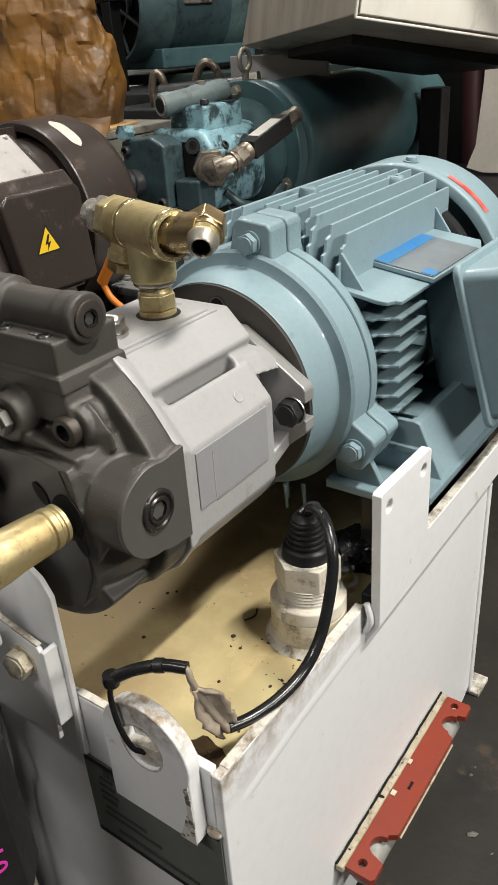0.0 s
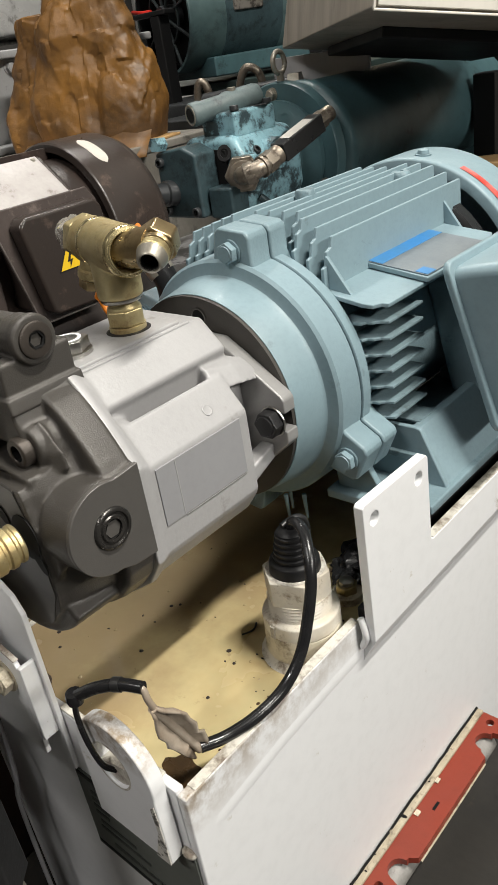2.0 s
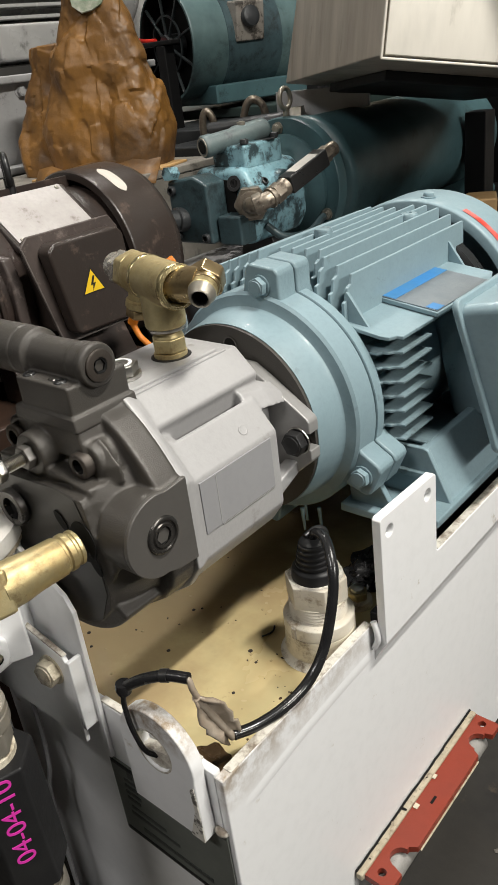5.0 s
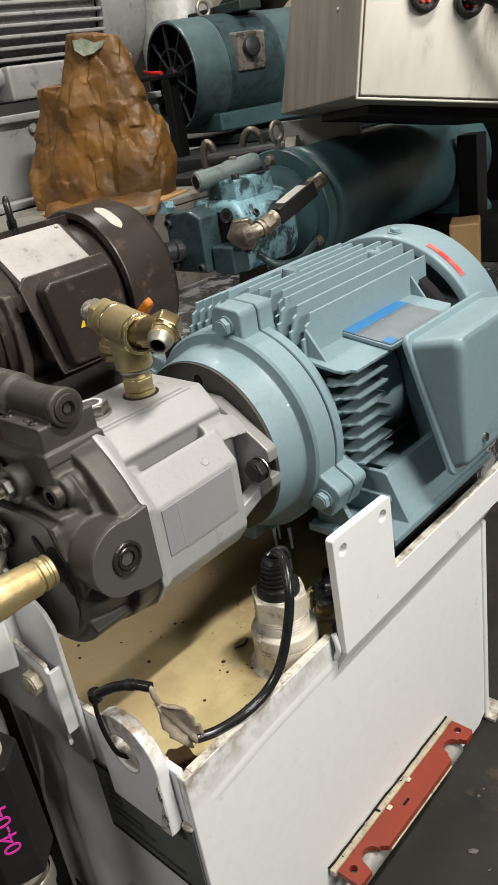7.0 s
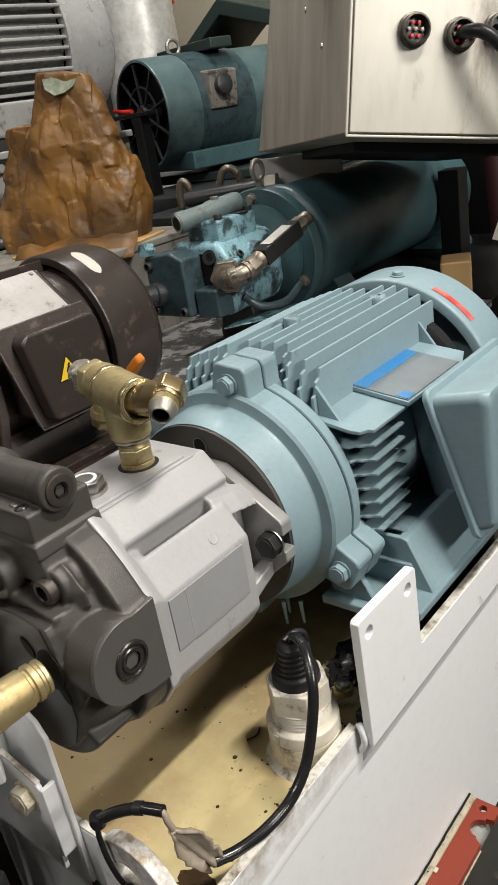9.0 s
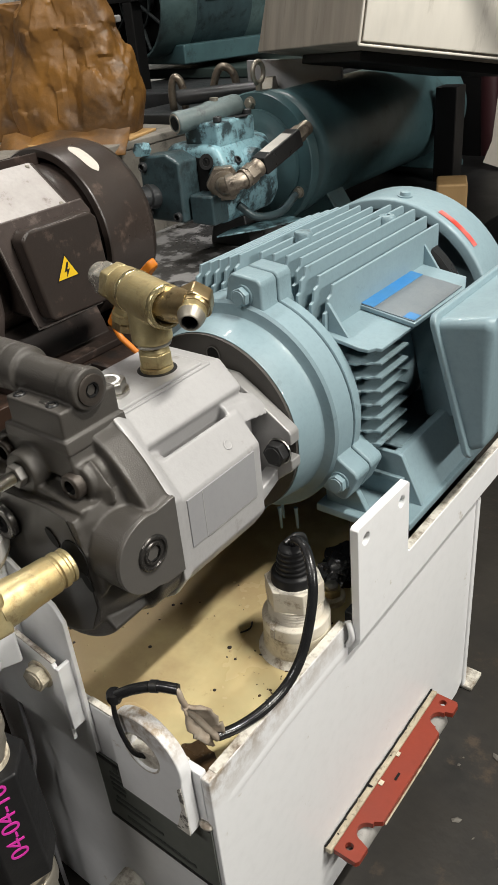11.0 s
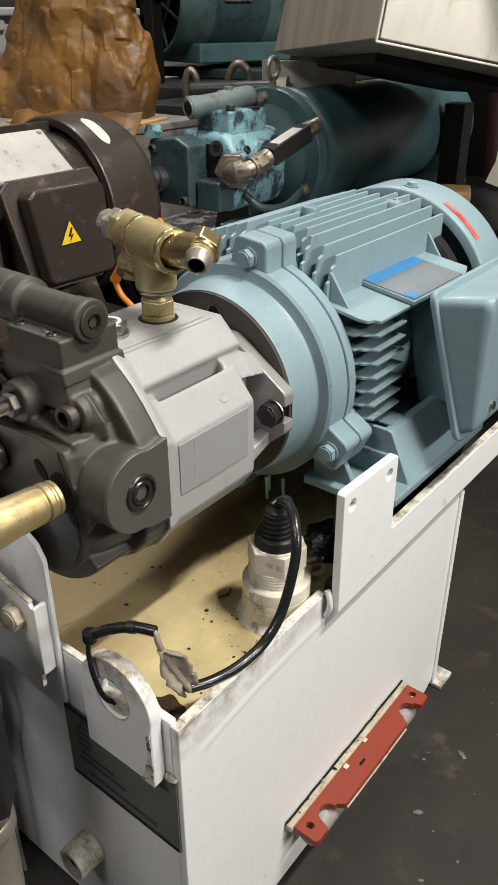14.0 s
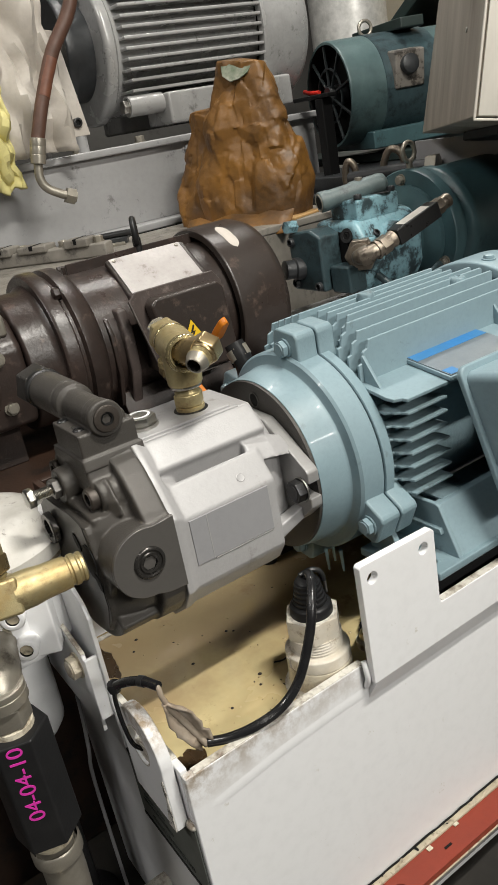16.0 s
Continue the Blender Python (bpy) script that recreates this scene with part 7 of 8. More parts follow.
# ---------------------------------------------------------------- stainless control box
def control_box():
    c = Vector((-0.2587, 0.636, 0.6606))
    x = Vector((0.64, 0.77, -0.178)).normalized()
    y = Vector((-0.80, 0.59, -0.055))
    y = (y - x * y.dot(x)).normalized()
    z = x.cross(y)
    fr = Matrix.Translation(c) @ Matrix((x, y, z)).transposed().to_4x4()
    b = thing("control_box", fr, "scratched stainless steel control box with cable sockets", "box")
    W, D, H = 0.34, 0.475, 0.34
    part("shell", prism([(0.003, 0.003), (D, 0.003), (0.405, 0.200), (0.360, H), (0.003, H)], 0.0, W, YZ, 0.002), STAINLESS_SIDE, b, "darker steel sides with stains")
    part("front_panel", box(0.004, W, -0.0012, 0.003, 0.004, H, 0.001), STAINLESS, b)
    # Dark plate set in from the edges, for the underside's shade at the back.
    part("underside_shade", box(0.060, W - 0.040, 0.150, D - 0.06, -0.010, 0.0032, 0.002), DARK_WALL, b, "dark plate painting the shade under the box")
    part("edge_strip", box(-0.0015, 0.0015, -0.0022, 0.0018, 0.0, H, 0.0008), STAINLESS, b)
    part("edge_strip", box(-0.001, W, -0.0022, 0.0015, -0.0015, 0.0015, 0.0008), STAINLESS, b)
    for s, z0 in ((0.11, 0.11), (0.19, 0.165), (0.06, 0.20)):
        part("screw", lathe([(0.0038, 0), (0.003, 0.0014), (0, 0.0018)], 12, pose(0, s, z0) @ AXIS["X"] @ Matrix.Rotation(math.pi, 4, "X")), STEEL, b)
    for k, (u, v) in enumerate(((0.073, 0.111), (0.128, 0.108), (0.176, 0.116), (0.24, 0.112))):
        f = pose(u, -0.0012, v) @ facing((0, 0, 0), (0, -1, 0))
        s = part("socket", lathe([(0.0175, 0), (0.0185, 0.001), (0.0185, 0.0035), (0.0162, 0.0045), (0.0162, 0.0125), (0.0142, 0.013), (0.0138, 0.004)], 32, f, cap=False), SOCKET, b, "round metal cable socket")
        part("insert", lathe([(0.0138, 0.004), (0, 0.004)], 24, f, cap=False), OLD_DARK, s)
        if k in (0, 1):
            for q in range(7):
                a, r = q * 1.05, 0.0078 if q < 6 else 0.0
                part("pin", lathe([(0.0021, 0.004), (0.0021, 0.0085), (0, 0.009)], 10, f @ pose(r * math.cos(a), r * math.sin(a), 0)), SIGN_RED if q % 3 else DULL_STEEL, s)
        if k in (1, 2, 3):
            part("lead", pipe([f @ Vector(p) for p in ((0, 0, 0.008), (0.0, 0.0, 0.022), (0.012, -0.002, 0.036), (0.035, -0.020, 0.045), (0.06, -0.055, 0.045), (0.10, -0.11, 0.03), (0.17, -0.14, 0.01), (0.24, -0.12, 0.002))], 0.0075, 14, 8), RUBBER, s, "thick black cable")
    return b


control_box()


def box_stand():
    s = thing("box_stand", (-0.18, 1.02, FLOOR), "dark steel stand under the control box", "stand")
    for x, y in ((0.10, 0.02), (-0.22, 0.18)):
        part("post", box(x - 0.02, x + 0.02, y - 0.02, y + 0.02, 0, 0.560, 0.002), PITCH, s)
    part("cross_bar", box(-0.24, 0.12, 0.10, 0.14, 0.16, 0.20, 0.002), DARK_WALL, s)
    part("pale_gusset", prism([(-0.490, 0.560), (-0.300, 0.600), (-0.300, 0.632), (-0.490, 0.632)], -0.060, -0.054, XZ, 0.001), GREY_BEAM, s)
    return s


box_stand()


def hanging_hose(x, y, z0, z1, r, mat, label):
    ob = part("hanging_hose", pipe([(0, 0, 0), (0.01, 0.0, (z1 - z0) * 0.35), (-0.008, 0.004, (z1 - z0) * 0.7), (0, 0, z1 - z0)], r, 14, 8), mat)
    ob.location = (x, y, z0)
    tagged(ob, label, "hose", "hoses behind the control box")


hanging_hose(-0.36, 1.47, FLOOR, 0.80, 0.022, RED_HOSE, "dark red rubber hose in the shadow")
hanging_hose(-0.43, 1.47, FLOOR, 0.80, 0.020, RED_HOSE, "dark red rubber hose in the shadow")
hanging_hose(-0.20, 1.47, FLOOR, 0.80, 0.016, RED_HOSE, "dark red rubber hose in the shadow")


def rear_dark_block():
    c = thing("rear_dark_block", (-0.1, 1.72, FLOOR), "near-black block filling the shaded area behind the machines", "cabinet")
    # Block added to fill the dark area; its black stands for shade.
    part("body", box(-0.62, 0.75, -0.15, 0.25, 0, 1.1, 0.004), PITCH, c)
    part("pale_panel", box(-0.275, -0.195, -0.162, -0.152, 0.30, 0.95, 0.003), OLD_DARK, c)
    return c


rear_dark_block()


def pale_guard():
    g = thing("pale_guard", (-0.205, 1.30, FLOOR), "pale grey sheet guard beside the old motor", "guard")
    part("sheet", prism([(-0.167, 0.410), (-0.135, 0.402), (0.20, 0.406), (0.20, 0.660), (-0.143, 0.660), (-0.145, 0.560), (-0.152, 0.450)], 0, 0.003, XZ, 0.0006), CLOTH, g)
    part("leg", box(0.16, 0.19, 0.003, 0.03, 0.0, 0.60, 0.002), DARK_WALL, g)
    t = part("teal_housing", lathe([(0.05, 0.36), (0.058, 0.37), (0.058, 0.455), (0.04, 0.462), (0, 0.462)], 32, pose(0.18, -0.28, 0)), TEAL, g)
    part("teal_leg", rod((0.18, -0.28, 0), (0.18, -0.28, 0.37), 0.03, None, 16), TEAL, g)
    return g


pale_guard()


# ---------------------------------------------------------------- paper sack on the dusty ledge
skid("dusty_ledge", -1.05, -0.70, 0.02, 0.835, 0.535, DUSTY, "dusty pale steel ledge with old brackets")


def paper_sack():
    o = Vector((-0.855, 0.705, 0.535))
    turn = math.atan2(0.45, 0.89)
    s = thing("paper_sack", Matrix.Translation(o) @ Matrix.Rotation(turn, 4, "Z"), "crumpled oil-soaked brown paper sack", "sack")

    def crease(p, seed):
        q = Vector(p) + Vector((seed, seed * 0.7, 0.3 * seed))
        total = 0.0
        # long folds that run up the paper, then flat facets that meet in sharp creases
        for freq, depth, lean in ((9.0, 0.0060, 0.55), (17.0, 0.0030, -0.7)):
            ramp = (q.x + 0.6 * q.y + lean * q.z) * freq + 0.35 * noise.noise(q * 6)
            total -= depth * (2 * abs(ramp - math.floor(ramp) - 0.5))
        for size, slope in ((0.120, 0.12), (0.062, 0.13), (0.030, 0.17), (0.014, 0.16)):
            dist, spots = noise.voronoi(Vector((q.x, q.y, q.z * 0.62)) / size)
            planes = []
            for c in spots[:2]:
                n = noise.noise_vector(c * 3.71 + Vector((1.3, 2.7, 0.4)))
                planes.append((Vector((q.x, q.y, q.z * 0.62)) / size - c).dot(n) * size * slope * 1.6)
            t = min(1.0, (dist[1] - dist[0]) / 0.07)
            total += planes[0] * (0.5 + 0.5 * t) + planes[1] * (0.5 - 0.5 * t)
        return total + 0.008

    def bag(name, w0, w1, d0, d1, h, shift, mat, seed, nu=190, nv=130, skew=0.0):
        bm = bmesh.new()
        grid = []
        for j in range(nv):
            v = j / (nv - 1)
            row = []
            w = w0 + (w1 - w0) * v ** 1.8
            d = d0 + (d1 - d0) * v
            bulge = 1 + 0.05 * math.sin(math.pi * min(1, v * 1.4))
            for i in range(nu):
                a = 2 * math.pi * i / nu
                ca, sa = math.cos(a), math.sin(a)
                sq = (abs(ca) ** 3 + abs(sa) ** 3) ** (-1 / 3)
                p = Vector((w * ca * sq * bulge + shift[0] * v, d * sa * sq * bulge + shift[1] * v, h * v + skew * ca * v))
                k = crease(p, seed) * (0.25 + 0.75 * min(1, v * 4))
                p += Vector((ca, sa, 0.15)) * k
                p.z = max(0.001, p.z)
                row.append(bm.verts.new(p))
            grid.append(row)
        for r0, r1 in zip(grid, grid[1:]):
            for i in range(nu):
                bm.faces.new((r0[i], r0[(i + 1) % nu], r1[(i + 1) % nu], r1[i]))
        top = grid[-1]
        c = bm.verts.new(sum((t.co for t in top), Vector()) / len(top) + Vector((0, 0, 0.006)))
        for i in range(nu):
            bm.faces.new((top[i], top[(i + 1) % nu], c))
        bm.faces.new(grid[0][::-1])
        bmesh.ops.smooth_vert(bm, verts=bm.verts, factor=0.15, use_axis_x=True, use_axis_y=True, use_axis_z=True)
        return part(name, bm, mat, s, smooth=24)

    bag("rear_fold", 0.092, 0.070, 0.058, 0.040, 0.200, (0.026, 0.02), PAPER, 2.0).location = (-0.062, 0.03, 0)
    bag("front_fold", 0.100, 0.040, 0.066, 0.022, 0.266, (0.012, 0.0), PAPER, 7.3, skew=-0.008).location = (0.018, 0.0, 0)
    part("printed_top", prism([(-0.040, 0.010), (-0.030, -0.010), (-0.004, -0.022), (0.020, -0.016), (0.040, -0.004), (0.046, 0.010), (0.016, 0.020), (-0.016, 0.022)], 0, 0.003, pose(0.030, -0.030, 0.250, 60, 8, 0) @ Matrix.Diagonal((0.68, 0.85, 1, 1)), 0.0008), PAPER_GREEN, s, "green and white printed fold")
    part("cardboard", prism([(-0.12, -0.075), (-0.02, -0.095), (0.11, -0.07), (0.125, 0.02), (0.0, 0.05), (-0.11, 0.02)], 0, 0.004, pose(0.02, -0.01, 0.0), 0.001), PAPER_PALE, s, "pale torn cardboard flap")
    flap = bmesh.new()
    g = [[flap.verts.new((-0.085 + 0.024 * i, -0.078 - 0.014 * j + 0.01 * noise.noise(Vector((i, j, 3))), 0.018 - 0.011 * j + 0.012 * noise.noise(Vector((i * 0.8, j, 0))))) for i in range(10)] for j in range(4)]
    for a, b in zip(g, g[1:]):
        for i in range(9):
            flap.faces.new((a[i], a[i + 1], b[i + 1], b[i]))
    f = part("torn_flap", flap, PAPER, s)
    so = f.modifiers.new("thickness", "SOLIDIFY")
    so.thickness = 0.0015
    return s


paper_sack()


def ledge_parts():
    b = thing("loose_bracket", pose(-0.945, 0.350, 0.535, 0, 0, -53), "dusty lumpy steel bar lying on the ledge", "bracket")
    part("bar", box(-0.014, 0.014, -0.125, 0.105, 0, 0.024, 0.004), DUSTY, b)
    for y, w, h in ((-0.105, 0.020, 0.012), (-0.040, 0.030, 0.009), (0.050, 0.024, 0.011)):
        part("clamp_block", box(-0.018, 0.019, y - w, y + w, 0.020, 0.024 + h, 0.003), DUSTY, b)
        part("clamp_gap", box(-0.0185, 0.0195, y - w * 0.12, y + w * 0.12, 0.026, 0.0244 + h, 0.0), VOID, b)
    for y in (-0.07, 0.015, 0.085):
        hex_bolt(b, pose(-0.002, y, 0.024), 0.015, 0.010, 0.010, DULL_STEEL)
    c = thing("dark_clamp", pose(-1.00, 0.46, 0.535, 0, 0, -35), "small oily black clamp on the ledge", "clamp")
    part("jaw", box(-0.012, 0.012, -0.06, 0.05, 0, 0.012, 0.002), OLD_DARK, c)
    part("pin", rod((0.0, -0.05, 0.016), (0.004, 0.07, 0.018), 0.006, None, 16), BLACK_STEEL, c)
    part("plate", prism([(-0.03, -0.03), (0.03, -0.01), (0.035, 0.05), (-0.01, 0.04)], 0.0, 0.004, None, 0.0008), DULL_STEEL, c)
    p = thing("pipe_stub", (-0.69, 0.875, 0.550), "rusty pipe stub with a fitting beside the sack", "pipe")
    part("tube", rod((-0.07, 0.0, 0.022), (0.085, 0.06, 0.030), 0.013, None, 18, 0.002), OLD_DARK, p)
    part("nut", hexa(0.032, 0, 0.02, along((0.075, 0.056, 0.030), (0.1, 0.066, 0.031))), DULL_STEEL, p)


ledge_parts()


# ---------------------------------------------------------------- shackle eyes, teal motor, grey motor on its beam
def dark_machine():
    d = thing("dark_machine", (-0.93, 1.16, FLOOR), "oil-black machine frame with lifting eyes", "machine")
    part("block", box(-0.20, 0.22, -0.14, 0.30, 0, 0.575, 0.006), OLD_DARK, d)
    part("green_deck", box(-0.55, 0.22, 0.06, 0.42, 0.576, 0.596, 0.003), SLATE_GREEN, d)
    part("upright", box(-0.105, -0.080, -0.12, -0.090, 0.57, 0.735, 0.003), PITCH, d)
    part("shelf_bar", box(-0.18, -0.06, -0.120, -0.092, 0.735, 0.744, 0.002), PITCH, d)
    part("front_block", box(0.06, 0.30, -0.315, -0.145, 0, 0.5615, 0.004), OLD_DARK, d)
    for x, y, w, h, lean in ((0.148, -0.262, 0.010, 0.054, 0.0), (0.225, -0.228, 0.015, 0.066, 0.010)):
        arch = [(x - w * 0.8, y - w * 0.5, 0.560), (x - w * 0.9, y - w * 0.55, 0.560 + h * 0.5), (x - w * 0.6 + lean * 0.4, y - w * 0.35, 0.560 + h * 0.88), (x + lean * 0.6, y, 0.560 + h), (x + w * 0.65 + lean, y + w * 0.4, 0.560 + h * 0.85), (x + w + lean, y + w * 0.6, 0.560 + h * 0.5), (x + w + lean, y + w * 0.6, 0.560)]
        part("lifting_eye", pipe(arch, 0.0068, 14, 5), NICKEL, d, "worn steel shackle")
    return d


dark_machine()


RUST_PALE = material("rust_eaten_plate", (0.22, 0.205, 0.185), (0.10, 0.075, 0.055), 0.5, mix=0.9, blotch=22, dirt=(0.02, 0.017, 0.014), dirt_amount=0.6, dirt_scale=22, bump=0.3, crisp=0.05)
GUARD = material("oily_guard_wire", (0.026, 0.033, 0.035), (0.010, 0.012, 0.013), 0.35, mix=0.8, blotch=14, bump=0.2)


def teal_motor():
    o = Vector((-1.112, 0.0, 0.725))
    m = thing("teal_motor", Matrix.Translation(o + Vector((0, 1.148, 0))) @ Matrix.Rotation(radians(-14), 4, "Z") @ Matrix.Translation((0, -1.148, 0)), "teal motor with an open slotted fan guard", "motor")
    R = 0.113
    part("barrel", lathe([(R - 0.005, 1.148), (R, 1.148), (R + 0.002, 1.152), (R + 0.002, 1.24), (R, 1.245), (R, 1.52), (0.0, 1.53)], 64, AXIS["Y"], cap=False), TEAL, m)
    # Dark sleeve paints the barrel's fall into shade towards the rear.
    part("shade_band", lathe([(R, 1.236), (R + 0.0035, 1.238), (R + 0.0035, 1.385), (R, 1.387)], 64, AXIS["Y"], cap=False), OLD_GRIME, m, "dark band painting the shaded rear of the barrel")
    # Near-black surface behind the guard, in place of the shade there.
    part("guard_shade", lathe([(R - 0.005, 1.149), (R - 0.006, 1.20), (0, 1.20)], 48, AXIS["Y"], cap=False), VOID, m)
    part("hub", lathe([(0.02, 1.145), (0.022, 1.16), (0.022, 1.19)], 20, AXIS["Y"]), OLD_DARK, m)
    for k in range(9):
        c, s = math.cos(radians(40 * k + 14)), math.sin(radians(40 * k + 14))
        part("guard_rib", box(0.015, R - 0.008, 1.150, 1.156, -0.0022, 0.0022, 0.0005, Matrix(((c, 0, -s, 0), (0, 1, 0, 0), (s, 0, c, 0), (0, 0, 0, 1)))), GUARD, m)
    for r in (0.058,):
        part("guard_ring", lathe([(r - 0.002, 1.151), (r + 0.002, 1.151), (r + 0.002, 1.155), (r - 0.002, 1.155)], 40, AXIS["Y"], cap=False), GUARD, m)
    tb = part("terminal_plate", box(0.085, 0.122, 1.255, 1.330, 0.005, 0.082, 0.004, Matrix.Rotation(radians(8), 4, "Y")), RUST_PALE, m, "rusty pale terminal plate")
    part("knob", lathe([(0.022, 0), (0.02, 0.012), (0.008, 0.016)], 20, facing((0.128, 1.288, 0.035), (1, 0, 0.1))), OLD_DARK, tb)
    part("lifting_eye", pipe([(0.0, 1.26 + 0.016 * math.sin(radians(a)), R + 0.016 * (1 - math.cos(radians(a)))) for a in range(0, 361, 24)], 0.004, 10, 3), DULL_STEEL, m)
    part("red_lead", pipe([(-0.10, 1.135, 0.02), (-0.06, 1.13, 0.015), (-0.02, 1.135, 0.012)], 0.005, 10, 6), SIGN_RED, m)
    part("foot", box(-0.10, 0.10, 1.20, 1.46, -0.129, -0.09, 0.004), OLD_TEAL, m)
    part("top_bar", box(-0.14, 0.09, 1.30, 1.36, R - 0.002, R + 0.02, 0.003), SLATE_GREEN, m)
    return m


teal_motor()


def beam():
    b = thing("steel_beam", (-1.12, 0.35, FLOOR), "grey painted steel beam under the grey motor", "beam")
    part("web", box(-0.012, 0.0, -0.80, 0.75, 0.56, 0.70, 0.001), GREY_BEAM, b)
    part("top_flange", box(-0.30, 0.018, -0.80, 0.75, 0.70, 0.714, 0.003), GREY_BEAM, b)
    part("bottom_flange", box(-0.10, 0.045, -0.80, 0.75, 0.545, 0.56, 0.003), GREY_BEAM, b)
    part("lower_web", box(-0.06, -0.04, -0.80, 0.75, 0.0, 0.545, 0.002), DARK_WALL, b)
    part("back_web", box(-0.29, -0.27, -0.80, 0.75, 0.0, 0.70, 0.002), DARK_WALL, b)
    for y in (-0.12, 0.16, 0.30, 0.52):
        hex_bolt(b, pose(-0.012, y, 0.714), 0.018, 0.012, 0.013, DULL_STEEL)
    hex_bolt(b, facing((0.0, 0.40, 0.685), (1, 0, 0)), 0.016, 0.010, 0.012, GREY_BEAM)
    return b


beam()


def grey_motor():
    o = Vector((-1.315, 0.0, 0.90))
    m = thing("grey_motor", o, "large grey finned motor on the steel beam", "motor")
    R = 0.140
    part("stator", lathe([(R, 0.65), (R, 1.02)], 56, AXIS["Y"]), GREY_MOTOR, m)
    for k in range(14):
        z = -0.100 + 0.0195 * k
        x = math.sqrt(max(0.0, R * R - z * z)) if abs(z) < R else 0
        part("fin", box(x - 0.006, 0.166 - 0.25 * max(0, abs(z) - 0.07), 0.672, 1.015, z - 0.0032, z + 0.0032, 0.0018), GREY_MOTOR, m)
    part("front_shield", lathe([(0.06, 0.634), (0.142, 0.634), (0.150, 0.639), (0.152, 0.644), (0.152, 0.656), (0.142, 0.664), (0.12, 0.666)], 56, AXIS["Y"]), GREY_MOTOR, m)
    part("coupling_flange", lathe([(0.05, 0.565), (0.118, 0.565), (0.122, 0.570), (0.122, 0.584), (0.10, 0.590), (0.10, 0.640)], 48, AXIS["Y"]), OLD_DARK, m)
    part("shaft", lathe([(0.035, 0.40), (0.035, 0.565)], 28, AXIS["Y"]), DULL_STEEL, m)
    part("cowl", lathe([(0.150, 1.016), (0.1685, 1.017), (0.170, 1.022), (0.170, 1.13), (0.16, 1.15), (0, 1.155)], 56, AXIS["Y"], cap=False), GREY_MOTOR, m)
    # Cowl mouth closed in black, so its inner shade is painted.
    part("cowl_shade", lathe([(0.150, 1.018), (0.150, 1.05), (0, 1.05)], 40, AXIS["Y"], cap=False), VOID, m)
    st = bmesh.new()
    rows = [[st.verts.new((0.1706 * math.sin(radians(a)), y, 0.1706 * math.cos(radians(a)))) for a in (40, 45, 50, 56)] for y in (1.052, 1.082)]
    for k in range(3):
        st.faces.new((rows[0][k], rows[0][k + 1], rows[1][k + 1], rows[1][k]))
    part("sticker", st, SIGN_YELLOW, m, "torn yellow sticker")
    part("foot", box(0.075, 0.185, 0.735, 1.06, -0.174, -0.112, 0.006), GREY_MOTOR, m)
    part("foot_pipe", rod((0.150, 0.655, -0.128), (0.150, 0.735, -0.128), 0.020, None, 20), GREY_MOTOR, m)
    hex_bolt(m, facing((0.150, 0.655, -0.128), (0, -1, 0)), 0.024, 0.012, 0.016, STEEL)
    part("foot_rear", box(-0.16, -0.06, 0.735, 1.06, -0.174, -0.112, 0.006), GREY_MOTOR, m)
    return m


grey_motor()


def side_plate():
    p = thing("pump_bracket", (-1.13, 0.485, 0.702), "pale steel bracket plate on the beam", "bracket")
    part("plate", prism([(-0.06, 0.03), (0.055, 0.03), (0.030, 0.215), (-0.02, 0.225), (-0.06, 0.21)], 0.0, 0.012, YZ, 0.0012), CLOTH, p)
    part("foot_pin", lathe([(0.012, 0.0), (0.012, 0.03)], 18, pose(0.006, 0.035, 0.0)), GREY_BEAM, p)
    part("foot_pin", lathe([(0.012, 0.0), (0.012, 0.03)], 18, pose(0.006, -0.045, 0.0)), GREY_BEAM, p)
    cap_screw(p, pose(0.012, 0.032, 0.055) @ AXIS["X"], 0.009, 0.008, BLACK_STEEL)
    return p


side_plate()


def brown_hose():
    o = Vector((-0.985, 0.376, 0.535))
    h = thing("loose_hose", o, "brown sheathed hose with a bent steel end fitting", "hose")
    part("sheath", pipe([(0.006, 0.150, 0.48), (0.0, 0.118, 0.395), (0.0, 0.068, 0.330), (0.0, 0.030, 0.258), (0.0, 0.005, 0.200)], 0.0118, 18, 8), HOSE_BROWN, h)
    part("orange_patch", pipe([(0.0015, 0.064, 0.323), (0.0015, 0.048, 0.294), (0.0015, 0.034, 0.266)], 0.0112, 18, 6), HOSE_ORANGE, h, "orange red stretch of the sheath")
    f = along((0.0, 0.006, 0.203), (0.0, -0.004, 0.163))
    part("ferrule", lathe([(0.0126, 0.0), (0.0136, 0.001), (0.0136, 0.012), (0.0128, 0.013), (0.0136, 0.014), (0.0136, 0.026), (0.0128, 0.027), (0.0136, 0.028), (0.0130, 0.042)], 24, f), DULL_STEEL, h)
    part("bent_tube", pipe([(0, -0.004, 0.166), (0, -0.008, 0.140), (0.002, -0.001, 0.122), (0.006, 0.016, 0.110), (0.010, 0.034, 0.101)], 0.0078, 16, 8), DULL_STEEL, h)
    part("end_nut", hexa(0.0255, 0, 0.016, along((0.009, 0.028, 0.104), (0.014, 0.060, 0.090)), lathe([(0.0095, 0.014), (0.0095, 0.0185), (0.006, 0.019)], 20, along((0.009, 0.028, 0.104), (0.014, 0.060, 0.090)))), DULL_STEEL, h)
    part("hanger", box(-0.01, 0.02, 0.135, 0.165, 0.46, 0.66, 0.002), GREY_BEAM, h)
    return h


brown_hose()


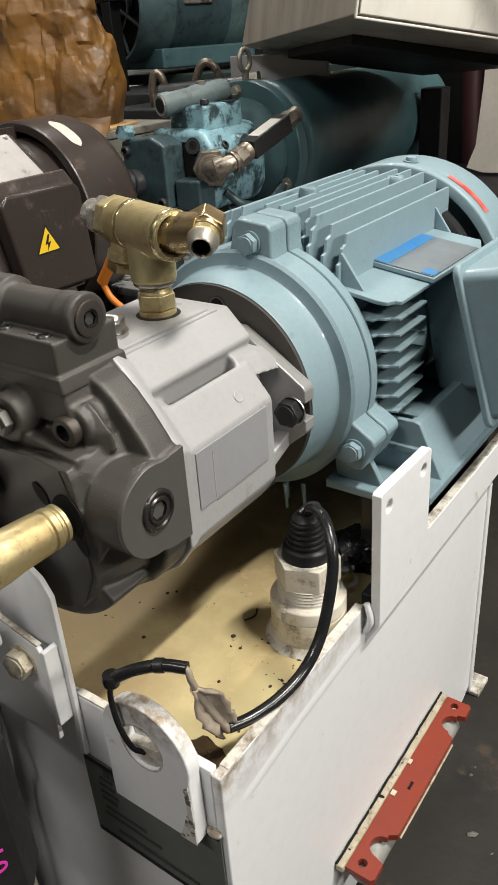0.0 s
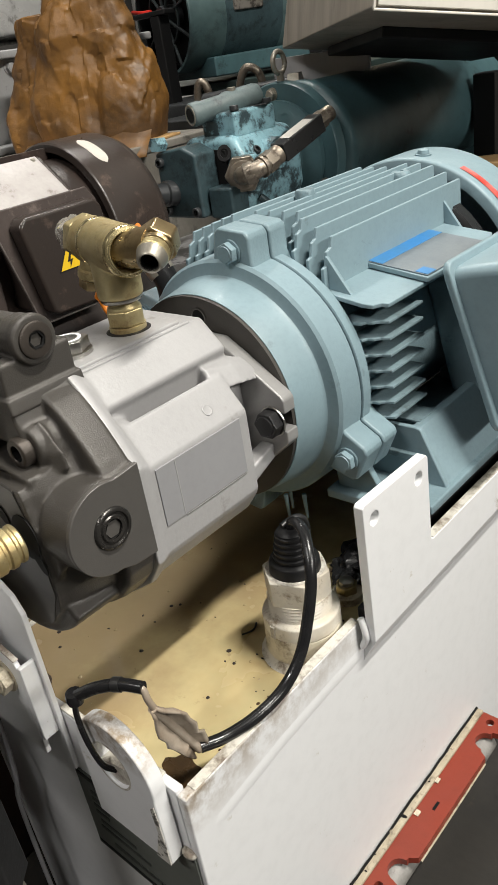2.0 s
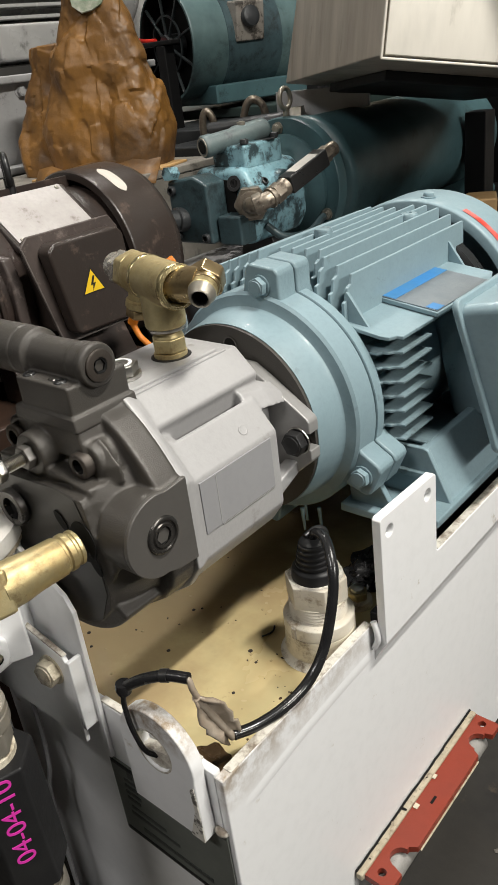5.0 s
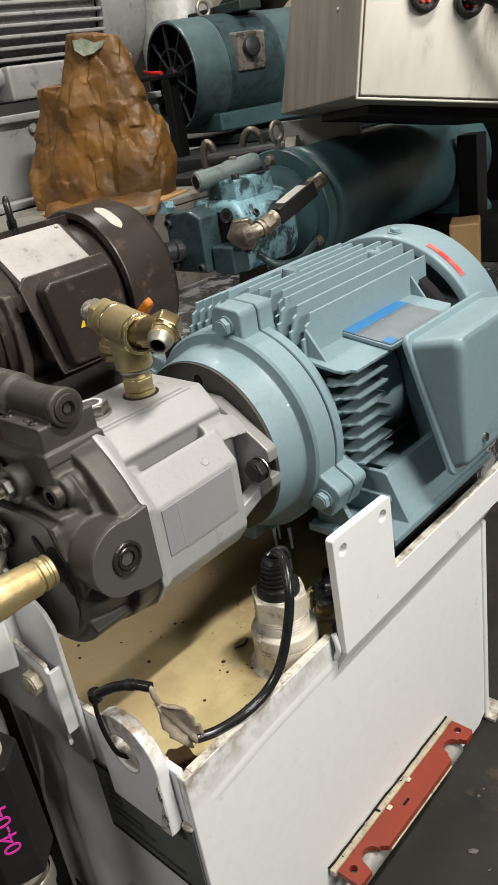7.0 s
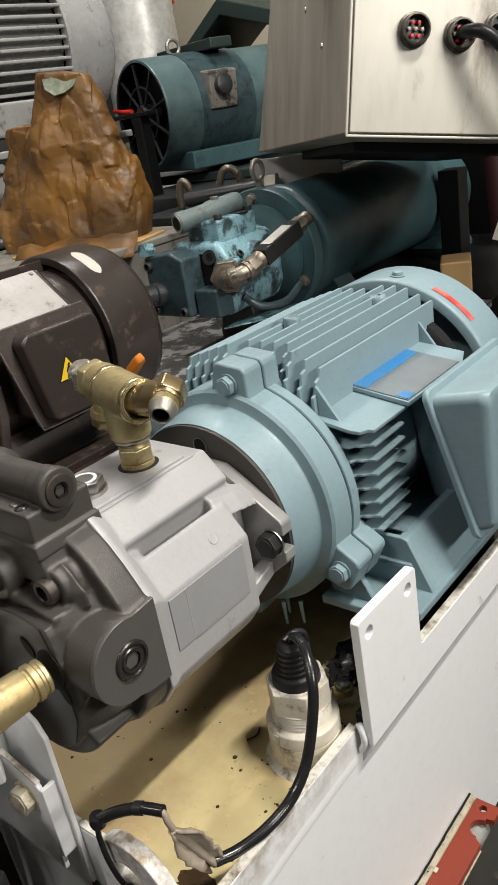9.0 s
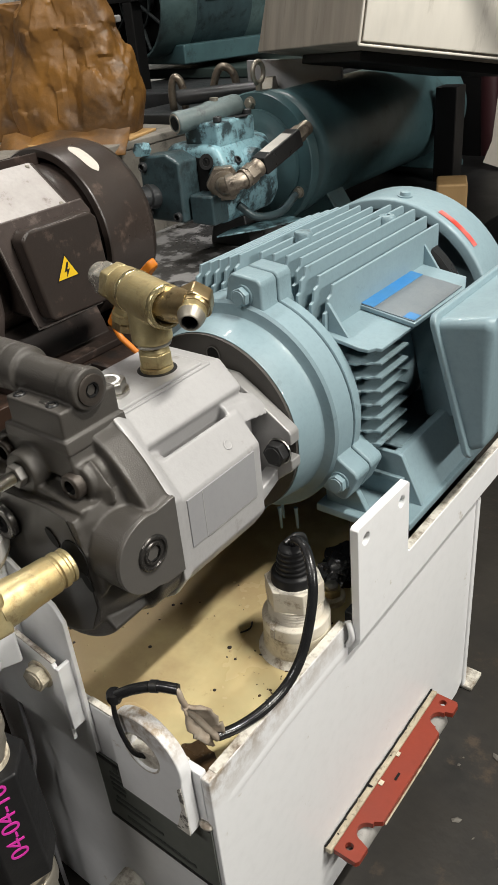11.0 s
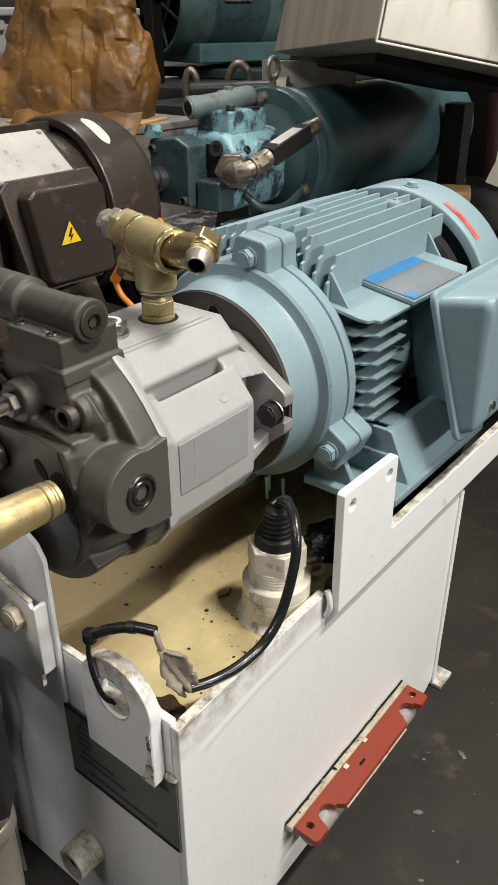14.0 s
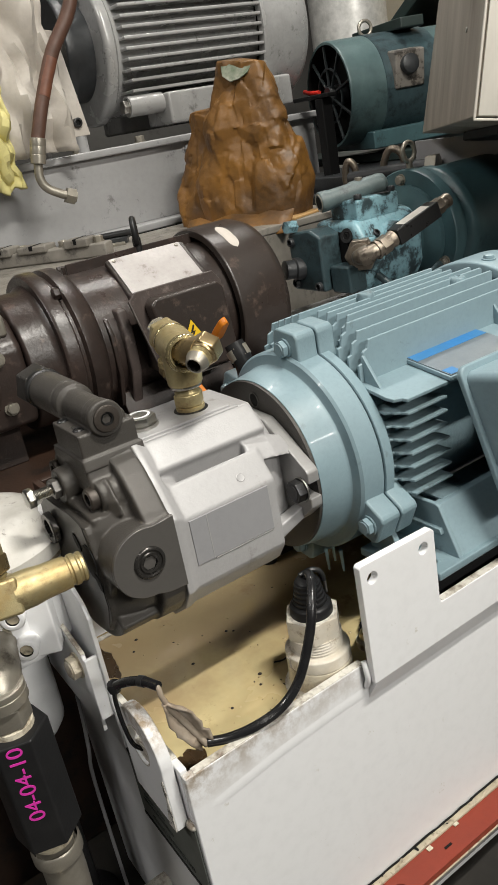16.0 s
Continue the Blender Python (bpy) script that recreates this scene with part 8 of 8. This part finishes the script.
def draped_cloth(name, o, mat, seed, size, label):
    bm = bmesh.new()
    n = 26
    g = []
    for j in range(n):
        row = []
        for i in range(n):
            u, v = i / (n - 1) - 0.5, j / (n - 1)
            x = 0.05 * noise.noise(Vector((u * 5 + seed, v * 3, 0))) + 0.02 * noise.noise(Vector((u * 13, v * 9 + seed, 2)))
            row.append(bm.verts.new((x, u * size[0] + 0.015 * noise.noise(Vector((v * 6, seed, 1))), size[1] * (1 - v) + 0.015 * noise.noise(Vector((u * 7, seed, 5))) * v)))
        g.append(row)
    for a, b in zip(g, g[1:]):
        for i in range(n - 1):
            bm.faces.new((a[i], a[i + 1], b[i + 1], b[i]))
    ob = part(name, bm, mat, smooth=40)
    so = ob.modifiers.new("thickness", "SOLIDIFY")
    so.thickness = 0.006
    ob.location = o
    return tagged(ob, label, "cloth")


draped_cloth("white_cloth", (-1.08, 0.385, 0.71), CLOTH, 1.0, (0.20, 0.36), "dirty white cloth hung over the machine")
draped_cloth("yellow_cloth", (-1.05, 0.300, 0.66), CLOTH_YELLOW, 6.0, (0.12, 0.22), "pale yellow cloth hung over the beam")


def back_row():
    d = thing("sheet_drum", (-1.735, 1.80, FLOOR), "streaked galvanised sheet metal drum", "drum")
    part("shell", lathe([(0.125, 0), (0.125, 1.25), (0.118, 1.26), (0, 1.26)], 48), DRUM, d)
    p = thing("cream_panel", (-1.75, 2.25, FLOOR), "cream painted panel against the far wall", "panel")
    part("sheet", box(-0.35, 0.6, 0, 0.04, 0, 1.6, 0.004), CREAM_WALL, p)
    part("orange_mark", box(-0.285, -0.215, -0.006, -0.001, 1.110, 1.26, 0.001), ORANGE_SIGN, p)
    s = thing("slanted_cover", (-1.21, 1.62, FLOOR), "dark green slanted sheet cover", "cover")
    part("plate", prism([(-0.20, 0.880), (-0.03, 0.990), (0.14, 0.935), (0.14, 0.895), (-0.03, 0.950), (-0.17, 0.862)], 0, 0.26, XZ, 0.004), SLATE_GREEN, s)
    part("frame", box(-0.18, 0.15, 0.02, 0.24, 0, 0.85, 0.004), DARK_WALL, s)


back_row()
